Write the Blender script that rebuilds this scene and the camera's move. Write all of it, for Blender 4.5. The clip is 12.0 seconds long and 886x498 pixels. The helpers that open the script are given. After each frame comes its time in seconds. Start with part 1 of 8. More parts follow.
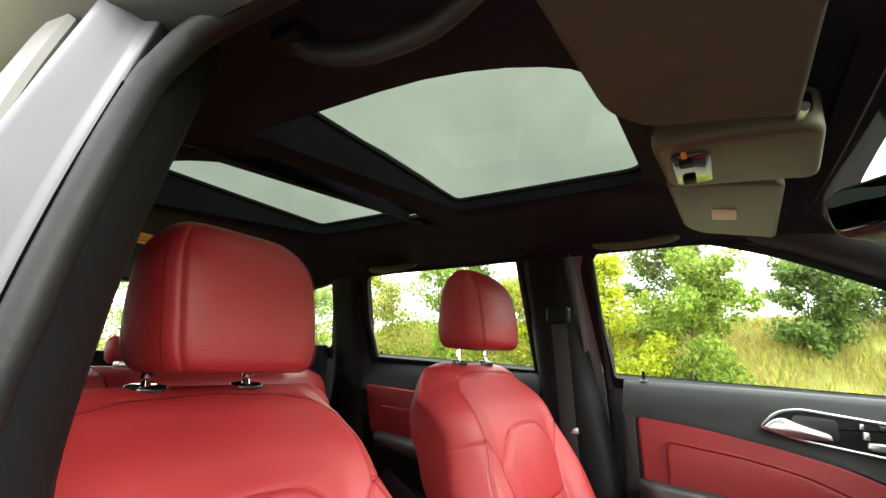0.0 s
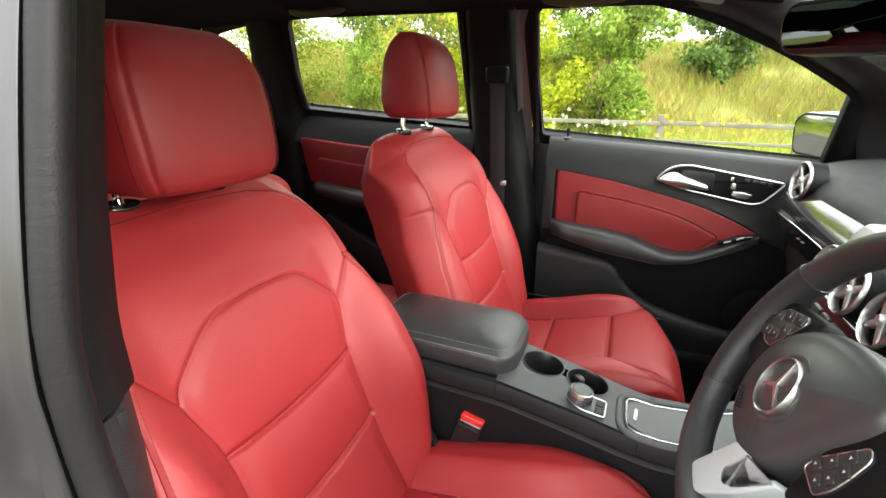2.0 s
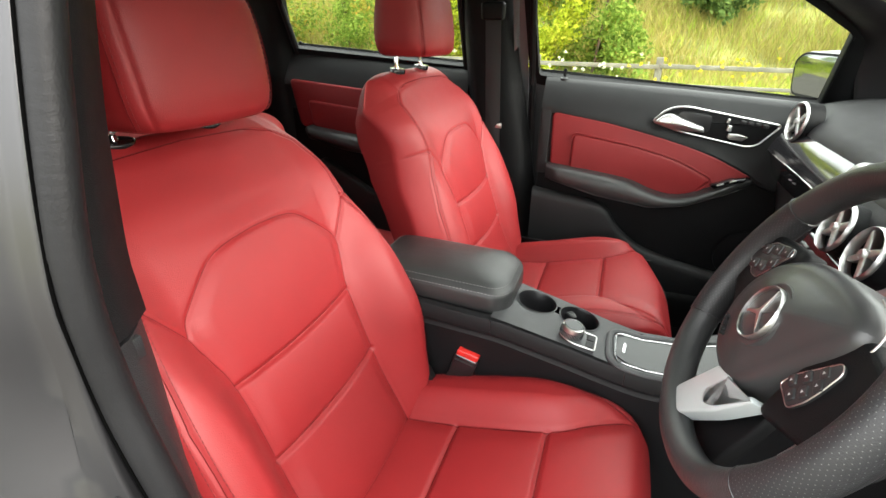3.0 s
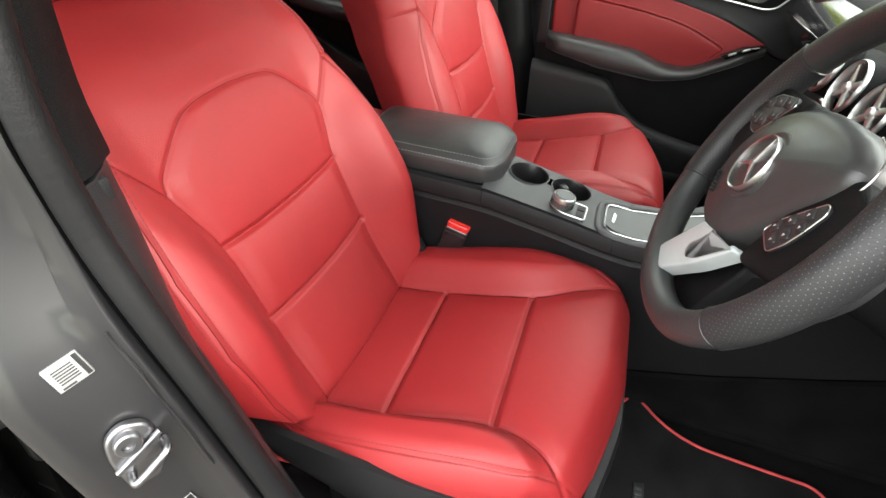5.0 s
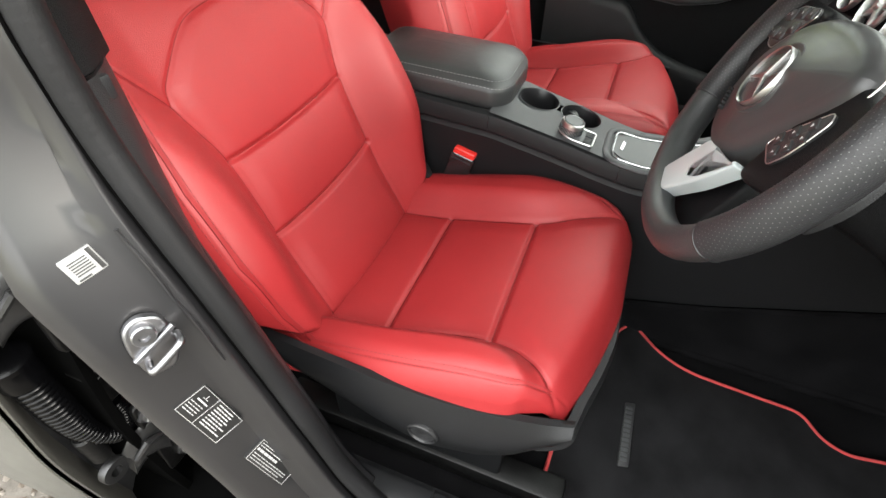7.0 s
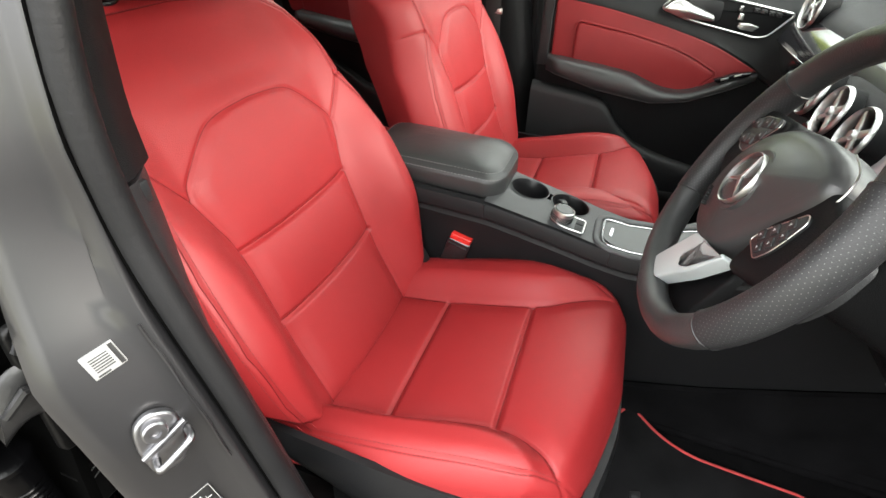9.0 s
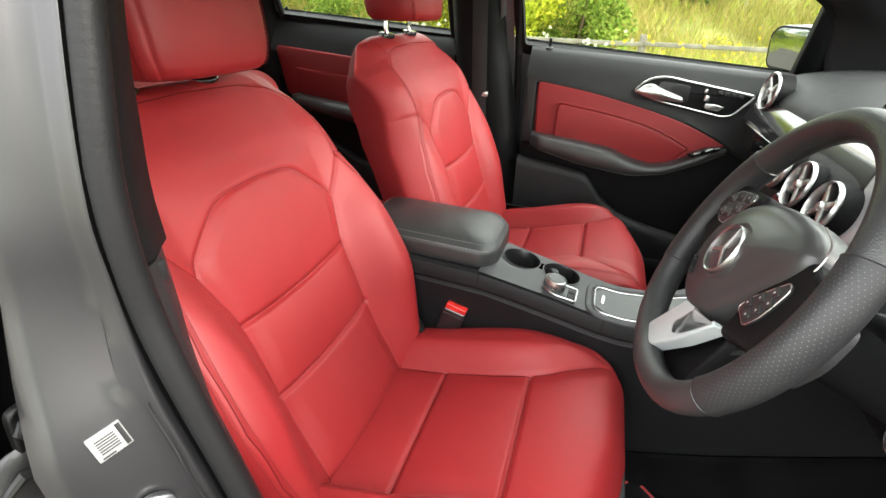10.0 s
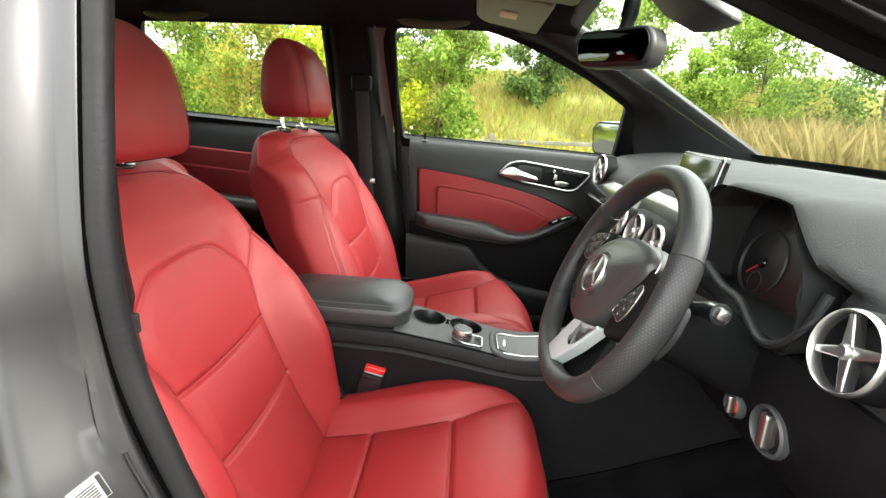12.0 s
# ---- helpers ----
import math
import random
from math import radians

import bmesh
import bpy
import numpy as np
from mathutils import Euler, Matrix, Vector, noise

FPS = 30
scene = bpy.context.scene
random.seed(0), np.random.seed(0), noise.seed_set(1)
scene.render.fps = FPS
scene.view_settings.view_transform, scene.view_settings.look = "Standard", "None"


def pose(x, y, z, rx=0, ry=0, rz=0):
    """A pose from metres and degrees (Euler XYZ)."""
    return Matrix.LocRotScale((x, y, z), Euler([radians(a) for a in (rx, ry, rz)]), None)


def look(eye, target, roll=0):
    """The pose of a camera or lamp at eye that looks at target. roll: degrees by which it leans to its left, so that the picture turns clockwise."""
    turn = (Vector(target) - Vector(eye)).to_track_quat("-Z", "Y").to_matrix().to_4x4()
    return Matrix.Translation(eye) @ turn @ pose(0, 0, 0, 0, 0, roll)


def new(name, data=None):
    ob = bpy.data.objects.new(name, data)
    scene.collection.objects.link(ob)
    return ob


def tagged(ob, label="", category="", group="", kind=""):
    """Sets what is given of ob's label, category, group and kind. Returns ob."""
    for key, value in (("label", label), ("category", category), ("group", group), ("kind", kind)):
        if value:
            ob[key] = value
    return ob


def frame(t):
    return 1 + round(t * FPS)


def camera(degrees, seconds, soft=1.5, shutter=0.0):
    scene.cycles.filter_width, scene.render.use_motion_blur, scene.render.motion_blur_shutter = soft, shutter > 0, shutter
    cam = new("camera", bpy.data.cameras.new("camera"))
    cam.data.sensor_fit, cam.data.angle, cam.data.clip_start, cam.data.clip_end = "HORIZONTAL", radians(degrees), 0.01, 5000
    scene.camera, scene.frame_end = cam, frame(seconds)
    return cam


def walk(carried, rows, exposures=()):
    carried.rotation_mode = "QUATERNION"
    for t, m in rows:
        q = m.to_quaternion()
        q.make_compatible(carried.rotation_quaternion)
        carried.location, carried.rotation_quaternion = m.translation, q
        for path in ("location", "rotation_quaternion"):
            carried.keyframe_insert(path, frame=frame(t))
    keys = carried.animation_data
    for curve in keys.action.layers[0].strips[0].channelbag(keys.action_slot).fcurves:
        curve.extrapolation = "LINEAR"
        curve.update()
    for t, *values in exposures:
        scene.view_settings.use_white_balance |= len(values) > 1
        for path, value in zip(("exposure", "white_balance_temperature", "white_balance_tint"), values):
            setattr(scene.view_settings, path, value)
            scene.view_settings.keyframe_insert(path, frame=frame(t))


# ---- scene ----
cam = camera(84.89, 12.0)
# seconds, place in metres, pitch, roll and yaw in degrees
ROWS = [
    (0.0, 0.0832, -0.7795, 1.1273, 13.55, -0.95, 30.06),
    (0.5, 0.0590, -0.8312, 1.2322, -0.82, -0.96, 28.31),
    (1.0, 0.0434, -0.8377, 1.2528, -11.45, -0.83, 24.35),
    (1.5, 0.0381, -0.8313, 1.2461, -15.46, -0.76, 21.80),
    (2.0, 0.0391, -0.8377, 1.2398, -18.39, -0.78, 20.64),
    (2.5, 0.0349, -0.8459, 1.2335, -21.36, -0.81, 20.14),
    (3.0, 0.0384, -0.8532, 1.2287, -24.40, -0.85, 19.78),
    (5.0, 0.0569, -0.8549, 1.1862, -36.98, -0.89, 19.64),
    (5.5, 0.0655, -0.8601, 1.1778, -39.84, -0.92, 20.07),
    (6.0, 0.0743, -0.8664, 1.1704, -42.35, -0.96, 20.60),
    (6.5, 0.0781, -0.8702, 1.1667, -44.17, -0.92, 21.43),
    (8.5, 0.0606, -0.8859, 1.1888, -38.67, -1.70, 20.82),
    (9.0, 0.0553, -0.8903, 1.1939, -34.90, -1.81, 19.79),
    (9.5, 0.0512, -0.8990, 1.2026, -30.94, -1.82, 18.80),
    (10.0, 0.0439, -0.9099, 1.2086, -26.85, -1.86, 17.99),
    (10.5, 0.0392, -0.9190, 1.2178, -22.85, -1.82, 17.40),
    (11.0, 0.0356, -0.9246, 1.2265, -19.30, -1.90, 16.22),
    (11.5, 0.0298, -0.9440, 1.2294, -16.83, -1.94, 12.31),
    (12.0, 0.0017, -1.0367, 1.1924, -15.63, -2.05, 2.60),
]
walk(cam, [(t, pose(x, y, z, 90 + pitch, roll, yaw)) for t, x, y, z, pitch, roll, yaw in ROWS])

# ---------------------------------------------------------------- light
world = bpy.data.worlds.new("overcast_sky")
scene.world = world
world.use_nodes = True
wn, wl = world.node_tree.nodes, world.node_tree.links
wn.clear()
w_out = wn.new("ShaderNodeOutputWorld")
w_bg = wn.new("ShaderNodeBackground")
w_sky = wn.new("ShaderNodeTexSky")
w_sky.sky_type = "NISHITA"
w_sky.sun_disc = False
w_sky.sun_elevation, w_sky.sun_rotation = radians(26), radians(103)
w_sky.dust_density, w_sky.air_density = 4.0, 1.0
w_co = wn.new("ShaderNodeTexCoord")
w_noise = wn.new("ShaderNodeTexNoise")
w_noise.inputs["Scale"].default_value = 3.2
w_noise.inputs["Detail"].default_value = 5.0
w_ramp = wn.new("ShaderNodeValToRGB")
w_ramp.color_ramp.elements[0].position, w_ramp.color_ramp.elements[0].color = 0.3, (7.2, 7.3, 7.3, 1)
w_ramp.color_ramp.elements[1].position, w_ramp.color_ramp.elements[1].color = 0.75, (12.6, 12.6, 12.1, 1)
w_mix = wn.new("ShaderNodeMix")
w_mix.data_type = "RGBA"
w_mix.inputs["Factor"].default_value = 0.86
wl.new(w_co.outputs["Generated"], w_noise.inputs["Vector"])
wl.new(w_noise.outputs["Fac"], w_ramp.inputs["Fac"])
wl.new(w_sky.outputs["Color"], w_mix.inputs["A"])
wl.new(w_ramp.outputs["Color"], w_mix.inputs["B"])
wl.new(w_mix.outputs["Result"], w_bg.inputs["Color"])
# an overcast sky is brighter overhead than at the horizon
w_sep = wn.new("ShaderNodeSeparateXYZ")
w_up = wn.new("ShaderNodeMapRange")
w_up.inputs["From Min"].default_value, w_up.inputs["From Max"].default_value = 0.0, 1.0
w_up.inputs["To Min"].default_value, w_up.inputs["To Max"].default_value = 0.105, 0.20
wl.new(w_co.outputs["Generated"], w_sep.inputs["Vector"])
wl.new(w_sep.outputs["Z"], w_up.inputs["Value"])
wl.new(w_up.outputs["Result"], w_bg.inputs["Strength"])
wl.new(w_bg.outputs["Background"], w_out.inputs["Surface"])

sun = new("sun", bpy.data.lights.new("sun", "SUN"))
sun.data.energy, sun.data.angle, sun.data.color = 0.72, radians(20), (1.0, 0.97, 0.92)
sun.matrix_world = look((9.0, -2.0, 4.4), (0, 0, 0))
scene.view_settings.exposure = 2.65

# ---------------------------------------------------------------- materials


def material(name, color, rough=0.5, metal=0.0, grain=None, bump=0.0, vary=0.0, vary_scale=6.0, spec=0.5, coat=0.0, cells=None, rough_vary=0.0):
    """A surface with stains at a large scale, grain at a small one and fine relief."""
    m = bpy.data.materials.new(name)
    m.use_nodes = True
    nt = m.node_tree
    n, l = nt.nodes, nt.links
    b = n["Principled BSDF"]
    b.inputs["Base Color"].default_value = (*color, 1)
    b.inputs["Roughness"].default_value = rough
    b.inputs["Metallic"].default_value = metal
    b.inputs["Specular IOR Level"].default_value = spec
    b.inputs["Coat Weight"].default_value = coat
    b.inputs["Coat Roughness"].default_value = 0.06
    co = n.new("ShaderNodeTexCoord")
    if vary > 0:
        big = n.new("ShaderNodeTexNoise")
        big.inputs["Scale"].default_value, big.inputs["Detail"].default_value = vary_scale, 6.0
        l.new(co.outputs["Object"], big.inputs["Vector"])
        ramp = n.new("ShaderNodeValToRGB")
        lo, hi = [max(0.0, c * (1 - vary)) for c in color], [min(1.0, c * (1 + vary)) for c in color]
        ramp.color_ramp.elements[0].position, ramp.color_ramp.elements[0].color = 0.3, (*lo, 1)
        ramp.color_ramp.elements[1].position, ramp.color_ramp.elements[1].color = 0.72, (*hi, 1)
        l.new(big.outputs["Fac"], ramp.inputs["Fac"])
        l.new(ramp.outputs["Color"], b.inputs["Base Color"])
        if rough_vary > 0:
            mr = n.new("ShaderNodeMapRange")
            mr.inputs["To Min"].default_value, mr.inputs["To Max"].default_value = rough - rough_vary, rough + rough_vary
            fine = n.new("ShaderNodeTexNoise")
            fine.inputs["Scale"].default_value, fine.inputs["Detail"].default_value = vary_scale * 5, 4.0
            l.new(co.outputs["Object"], fine.inputs["Vector"])
            l.new(fine.outputs["Fac"], mr.inputs["Value"])
            l.new(mr.outputs["Result"], b.inputs["Roughness"])
    if grain:
        if cells == "voronoi":
            g = n.new("ShaderNodeTexVoronoi")
            g.inputs["Scale"].default_value = grain
            out = g.outputs["Distance"]
        else:
            g = n.new("ShaderNodeTexNoise")
            g.inputs["Scale"].default_value, g.inputs["Detail"].default_value = grain, 3.0
            out = g.outputs["Fac"]
        l.new(co.outputs["Object"], g.inputs["Vector"])
        bp = n.new("ShaderNodeBump")
        bp.inputs["Strength"].default_value, bp.inputs["Distance"].default_value = bump, 0.0006
        l.new(out, bp.inputs["Height"])
        l.new(bp.outputs["Normal"], b.inputs["Normal"])
    return m


def glass_material(name, tint, rough=0.0, alpha_mix=0.85):
    """A thin pane: mostly clear, tinted, with a real gloss."""
    m = bpy.data.materials.new(name)
    m.use_nodes = True
    n, l = m.node_tree.nodes, m.node_tree.links
    n.clear()
    out, mix = n.new("ShaderNodeOutputMaterial"), n.new("ShaderNodeMixShader")
    tr, gl = n.new("ShaderNodeBsdfTransparent"), n.new("ShaderNodeBsdfGlossy")
    tr.inputs["Color"].default_value = (*tint, 1)
    gl.inputs["Roughness"].default_value = rough
    mix.inputs["Fac"].default_value = 0.035
    l.new(tr.outputs["BSDF"], mix.inputs[1])
    l.new(gl.outputs["BSDF"], mix.inputs[2])
    l.new(mix.outputs["Shader"], out.inputs["Surface"])
    return m


RED = material("red_leather", (0.255, 0.0145, 0.0165), 0.50, 0, 900, 0.34, 0.08, 5.0, 0.42, cells="voronoi", rough_vary=0.05)
RED_DOOR = material("red_door_leather", (0.205, 0.0145, 0.0165), 0.52, 0, 900, 0.3, 0.08, 6.0, 0.35, cells="voronoi", rough_vary=0.05)
THREAD = material("red_thread", (0.17, 0.014, 0.015), 0.7, 0, 3000, 0.5, 0.1, 40)
# a darker red for the shade inside the leather's seam folds
SEAM_SHADE = material("dark_red_seam_shade", (0.11, 0.008, 0.009), 0.7, 0, 3000, 0.5, 0.1, 40, 0.1)
SPOKE_SILVER = material("satin_silver_spoke", (0.40, 0.44, 0.44), 0.30, 0.0, 400, 0.05, 0.08, 16, 0.5)
THREAD_GREY = material("grey_thread", (0.22, 0.22, 0.22), 0.7, 0, 3000, 0.5, 0.1, 40)
BLACK = material("black_grained_plastic", (0.0046, 0.0048, 0.0053), 0.54, 0, 1100, 0.55, 0.18, 9.0, 0.13, cells="voronoi", rough_vary=0.07)
GREYPL = material("dark_grey_plastic", (0.0155, 0.0158, 0.0168), 0.45, 0, 900, 0.4, 0.15, 8.0, 0.26, cells="voronoi", rough_vary=0.06)
BLACK_LEATHER = material("black_leather", (0.025, 0.0257, 0.0262), 0.38, 0, 700, 0.45, 0.15, 8.0, 0.5, cells="voronoi", rough_vary=0.06)
PERF = material("perforated_black_leather", (0.017, 0.017, 0.018), 0.45, 0, 700, 0.3, 0.15, 8.0, 0.36, cells="voronoi", rough_vary=0.05)
SATIN_DARK = material("dark_satin_plastic", (0.042, 0.044, 0.046), 0.42, 0.0, 900, 0.1, 0.1, 10, 0.5)
HOLE = material("leather_hole", (0.08, 0.08, 0.08), 0.6, 0, 2000, 0.2, 0.1, 50)
GLOSS = material("gloss_black_plastic", (0.012, 0.012, 0.013), 0.12, 0, 40, 0.02, 0.1, 12, 0.5, 0.4)
RUBBER = material("black_rubber", (0.006, 0.006, 0.0066), 0.55, 0, 500, 0.4, 0.25, 14, 0.25, rough_vary=0.08)
FABRIC = material("black_headlining_fabric", (0.0105, 0.0100, 0.0145), 0.95, 0, 1500, 0.6, 0.2, 10, 0.15)
CARPET = material("black_carpet", (0.0052, 0.0051, 0.0055), 0.98, 0, 1800, 1.0, 0.35, 14, 0.02)
MATPILE = material("charcoal_mat_pile", (0.0120, 0.0118, 0.0126), 0.97, 0, 1600, 1.0, 0.4, 11, 0.05)
PIPING = material("red_mat_piping", (0.42, 0.05, 0.05), 0.75, 0, 1500, 0.5, 0.12, 30, 0.3)
CHROME = material("chrome", (0.80, 0.80, 0.80), 0.10, 1.0, 60, 0.02, 0.05, 20, rough_vary=0.03)
SATIN = material("satin_silver", (0.55, 0.55, 0.54), 0.34, 1.0, 400, 0.08, 0.08, 16, rough_vary=0.06)
SILVER_TRIM = material("brushed_silver_trim", (0.60, 0.61, 0.62), 0.22, 0.9, 300, 0.08, 0.08, 12, rough_vary=0.05)
PAINT = material("dark_grey_metallic_paint", (0.033, 0.0326, 0.0345), 0.42, 0.70, 2500, 0.05, 0.10, 5, 0.5, 0.6, rough_vary=0.04)
PAINT.node_tree.nodes["Principled BSDF"].inputs["Coat Roughness"].default_value = 0.22
FLANGE = material("grey_flange_paint", (0.10, 0.105, 0.11), 0.42, 0.0, 2500, 0.05, 0.10, 5, 0.5, 0.2, rough_vary=0.04)
GAITER = material("glossy_black_rubber", (0.0012, 0.0012, 0.0014), 0.22, 0, 500, 0.2, 0.2, 14, 0.16, rough_vary=0.05)
# near black that puts the shade of deep gaps into the colour
SHADOW_BLACK = material("matt_black_shade", (0.0009, 0.0009, 0.0009), 0.95, 0, 300, 0.6, 0.3, 20, 0.02)
STEEL = material("zinc_steel", (0.24, 0.24, 0.25), 0.36, 1.0, 300, 0.15, 0.2, 30, rough_vary=0.1)
DUSTY_PAINT = material("dusty_grey_paint", (0.085, 0.083, 0.074), 0.55, 0.15, 900, 0.2, 0.18, 7, 0.4, 0.1, rough_vary=0.08)
HINGE = material("dull_hinge_steel", (0.045, 0.045, 0.046), 0.36, 0.8, 300, 0.2, 0.2, 20, rough_vary=0.1)
DIRTY = material("dirty_black_metal", (0.003, 0.003, 0.003), 0.42, 0.0, 200, 0.5, 0.4, 30, 0.2, rough_vary=0.15)
VISOR = material("dark_visor_cloth", (0.080, 0.080, 0.058), 0.9, 0, 1500, 0.5, 0.12, 10, 0.2)
OLIVE = material("dark_grey_overhead_plastic", (0.085, 0.083, 0.052), 0.5, 0, 900, 0.3, 0.1, 10, 0.3)
STICKER_W = material("white_sticker", (0.21, 0.21, 0.208), 0.45, 0, 500, 0.05, 0.05, 60)
STICKER_K = material("black_sticker", (0.012, 0.012, 0.012), 0.35, 0, 500, 0.05, 0.2, 60)
WHITE = material("white_print", (0.36, 0.36, 0.36), 0.5, 0, 600, 0.05, 0.06, 60)
YELLOWISH = material("cream_label", (0.70, 0.66, 0.50), 0.6, 0, 500, 0.1, 0.06, 40)
BUTTON = material("soft_black_button", (0.017, 0.017, 0.018), 0.4, 0, 900, 0.1, 0.1, 30)
RED_BUTTON = material("red_buckle_button", (0.62, 0.025, 0.02), 0.35, 0, 300, 0.05, 0.06, 30)
ORANGE = material("amber_lens", (0.75, 0.28, 0.03), 0.3, 0, 300, 0.05, 0.1, 30)
DIAL = material("dial_black", (0.008, 0.008, 0.009), 0.35, 0, 300, 0.05, 0.1, 30)
NEEDLE = material("red_needle", (0.75, 0.03, 0.02), 0.4, 0, 300, 0.05, 0.06, 30)
PANEL_SILVER = material("bright_silver_panel", (0.50, 0.50, 0.51), 0.30, 0.35, 300, 0.06, 0.06, 12, 0.5, 0.3, rough_vary=0.05)
# the console's plastic, darkened by colour for its shaded sides
CONSOLE_SIDE = material("shaded_console_side", (0.0066, 0.0067, 0.0075), 0.5, 0, 900, 0.4, 0.15, 8.0, 0.22, cells="voronoi", rough_vary=0.06)
AIRBAG = material("satin_black_airbag_cover", (0.034, 0.0345, 0.035), 0.36, 0, 1500, 0.12, 0.1, 9.0, 0.5, cells="voronoi", rough_vary=0.05)
DASH_TOP = material("dark_soft_dashboard", (0.021, 0.0213, 0.0225), 0.62, 0, 800, 0.6, 0.15, 8.0, 0.22, cells="voronoi", rough_vary=0.06)
SHIELD = material("dark_shield_plastic", (0.0070, 0.0071, 0.0078), 0.42, 0, 900, 0.4, 0.15, 8.0, 0.28, cells="voronoi", rough_vary=0.06)
# same console plastic, lighter where the deck catches light from above
DECK = material("lit_console_plastic", (0.052, 0.053, 0.0555), 0.44, 0, 900, 0.35, 0.12, 8.0, 0.32, cells="voronoi", rough_vary=0.06)
SCREEN = material("dark_screen", (0.02, 0.022, 0.02), 0.08, 0, 30, 0.01, 0.1, 9, 0.5)
# both mirrors have darkened silver: dimmer reflections are put into their colour
MIRROR_DIM = material("dark_reflection_mirror", (0.06, 0.065, 0.065), 0.02, 1.0)
MIRROR_WING = material("wing_mirror_silver", (0.24, 0.255, 0.25), 0.02, 1.0)
WEBBING = material("black_belt_webbing", (0.006, 0.006, 0.0065), 0.7, 0, 1200, 0.7, 0.15, 30)
SIDE_GLASS = glass_material("clear_side_glass", (0.93, 0.96, 0.93))
ROOF_GLASS = glass_material("tinted_roof_glass", (0.235, 0.258, 0.226))

# ---------------------------------------------------------------- mesh tools


def mesh_of(name, verts, faces, normals=None, sharp=35):
    me = bpy.data.meshes.new(name)
    me.from_pydata([tuple(map(float, v)) for v in verts], [], [tuple(map(int, f)) for f in faces])
    me.update()
    me.polygons.foreach_set("use_smooth", [True] * len(me.polygons))
    if normals is not None:
        me.normals_split_custom_set_from_vertices([tuple(map(float, v)) for v in normals])
    elif sharp:
        me.set_sharp_from_angle(angle=radians(sharp))
    return me


def part(name, data, mat, parent=None, label="", sharp=35):
    """One mesh object out of (vertices, faces) or a bmesh, under its thing or part."""
    if isinstance(data, bmesh.types.BMesh):
        bmesh.ops.recalc_face_normals(data, faces=data.faces[:])
        me = bpy.data.meshes.new(name)
        data.to_mesh(me)
        data.free()
        me.polygons.foreach_set("use_smooth", [True] * len(me.polygons))
        me.set_sharp_from_angle(angle=radians(sharp))
    else:
        me = mesh_of(name, data[0], data[1], data[2] if len(data) > 2 else None, sharp)
        if len(data) < 3:
            bm = bmesh.new()
            bm.from_mesh(me)
            bmesh.ops.recalc_face_normals(bm, faces=bm.faces[:])
            bm.to_mesh(me)
            bm.free()
    me.materials.append(mat)
    ob = new(name, me)
    if parent is not None:
        ob.parent = parent
    if label:
        ob["label"] = label
    return ob


def thing(name, label, category, at=(0, 0, 0), group="", kind="", m=None):
    ob = new(name)
    ob.empty_display_size = 0.05
    ob.matrix_world = m if m is not None else Matrix.Translation(at)
    return tagged(ob, label, category, group, kind)


def join(*datas):
    """Several (vertices, faces) as one."""
    V, F, k = [], [], 0
    for v, f, *_ in datas:
        V += [tuple(p) for p in v]
        F += [tuple(i + k for i in q) for q in f]
        k += len(v)
    return V, F


def spline(pts, n=8, closed=False):
    """A smooth line through a few points (Catmull-Rom)."""
    P = np.array(pts, float)
    k = len(P)
    out = []
    for i in range(k if closed else k - 1):
        if closed:
            a, b, c, d = P[i - 1], P[i], P[(i + 1) % k], P[(i + 2) % k]
        else:
            a, b, c, d = P[max(i - 1, 0)], P[i], P[i + 1], P[min(i + 2, k - 1)]
        for t in np.linspace(0, 1, n, endpoint=False):
            out.append(0.5 * ((2 * b) + (c - a) * t + (2 * a - 5 * b + 4 * c - d) * t * t + (3 * b - a - 3 * c + d) * t ** 3))
    if not closed:
        out.append(P[-1])
    return np.array(out)


def rounded(pts, r, n=5):
    """A closed 2D outline with its corners rounded; r is one radius or one for each corner."""
    P = np.array(pts, float)
    k = len(P)
    rr = [r] * k if np.isscalar(r) else r
    out = []
    for i in range(k):
        a, b, c = P[i - 1], P[i], P[(i + 1) % k]
        u, v = (a - b), (c - b)
        lu, lv = np.linalg.norm(u), np.linalg.norm(v)
        q = min(rr[i], lu * 0.48, lv * 0.48)
        s, e = b + u / lu * q, b + v / lv * q
        for t in np.linspace(0, 1, n):
            out.append((1 - t) ** 2 * s + 2 * t * (1 - t) * b + t * t * e)
    return np.array(out)


def inset(loop, d):
    """A closed 2D outline moved inwards by d."""
    P = np.array(loop, float)
    area = 0.5 * np.sum(P[:, 0] * np.roll(P[:, 1], -1) - np.roll(P[:, 0], -1) * P[:, 1])
    t = np.roll(P, -1, 0) - np.roll(P, 1, 0)
    t /= np.linalg.norm(t, axis=1)[:, None] + 1e-9
    nrm = np.stack([-t[:, 1], t[:, 0]], 1) * (1 if area > 0 else -1)
    return P + nrm * d


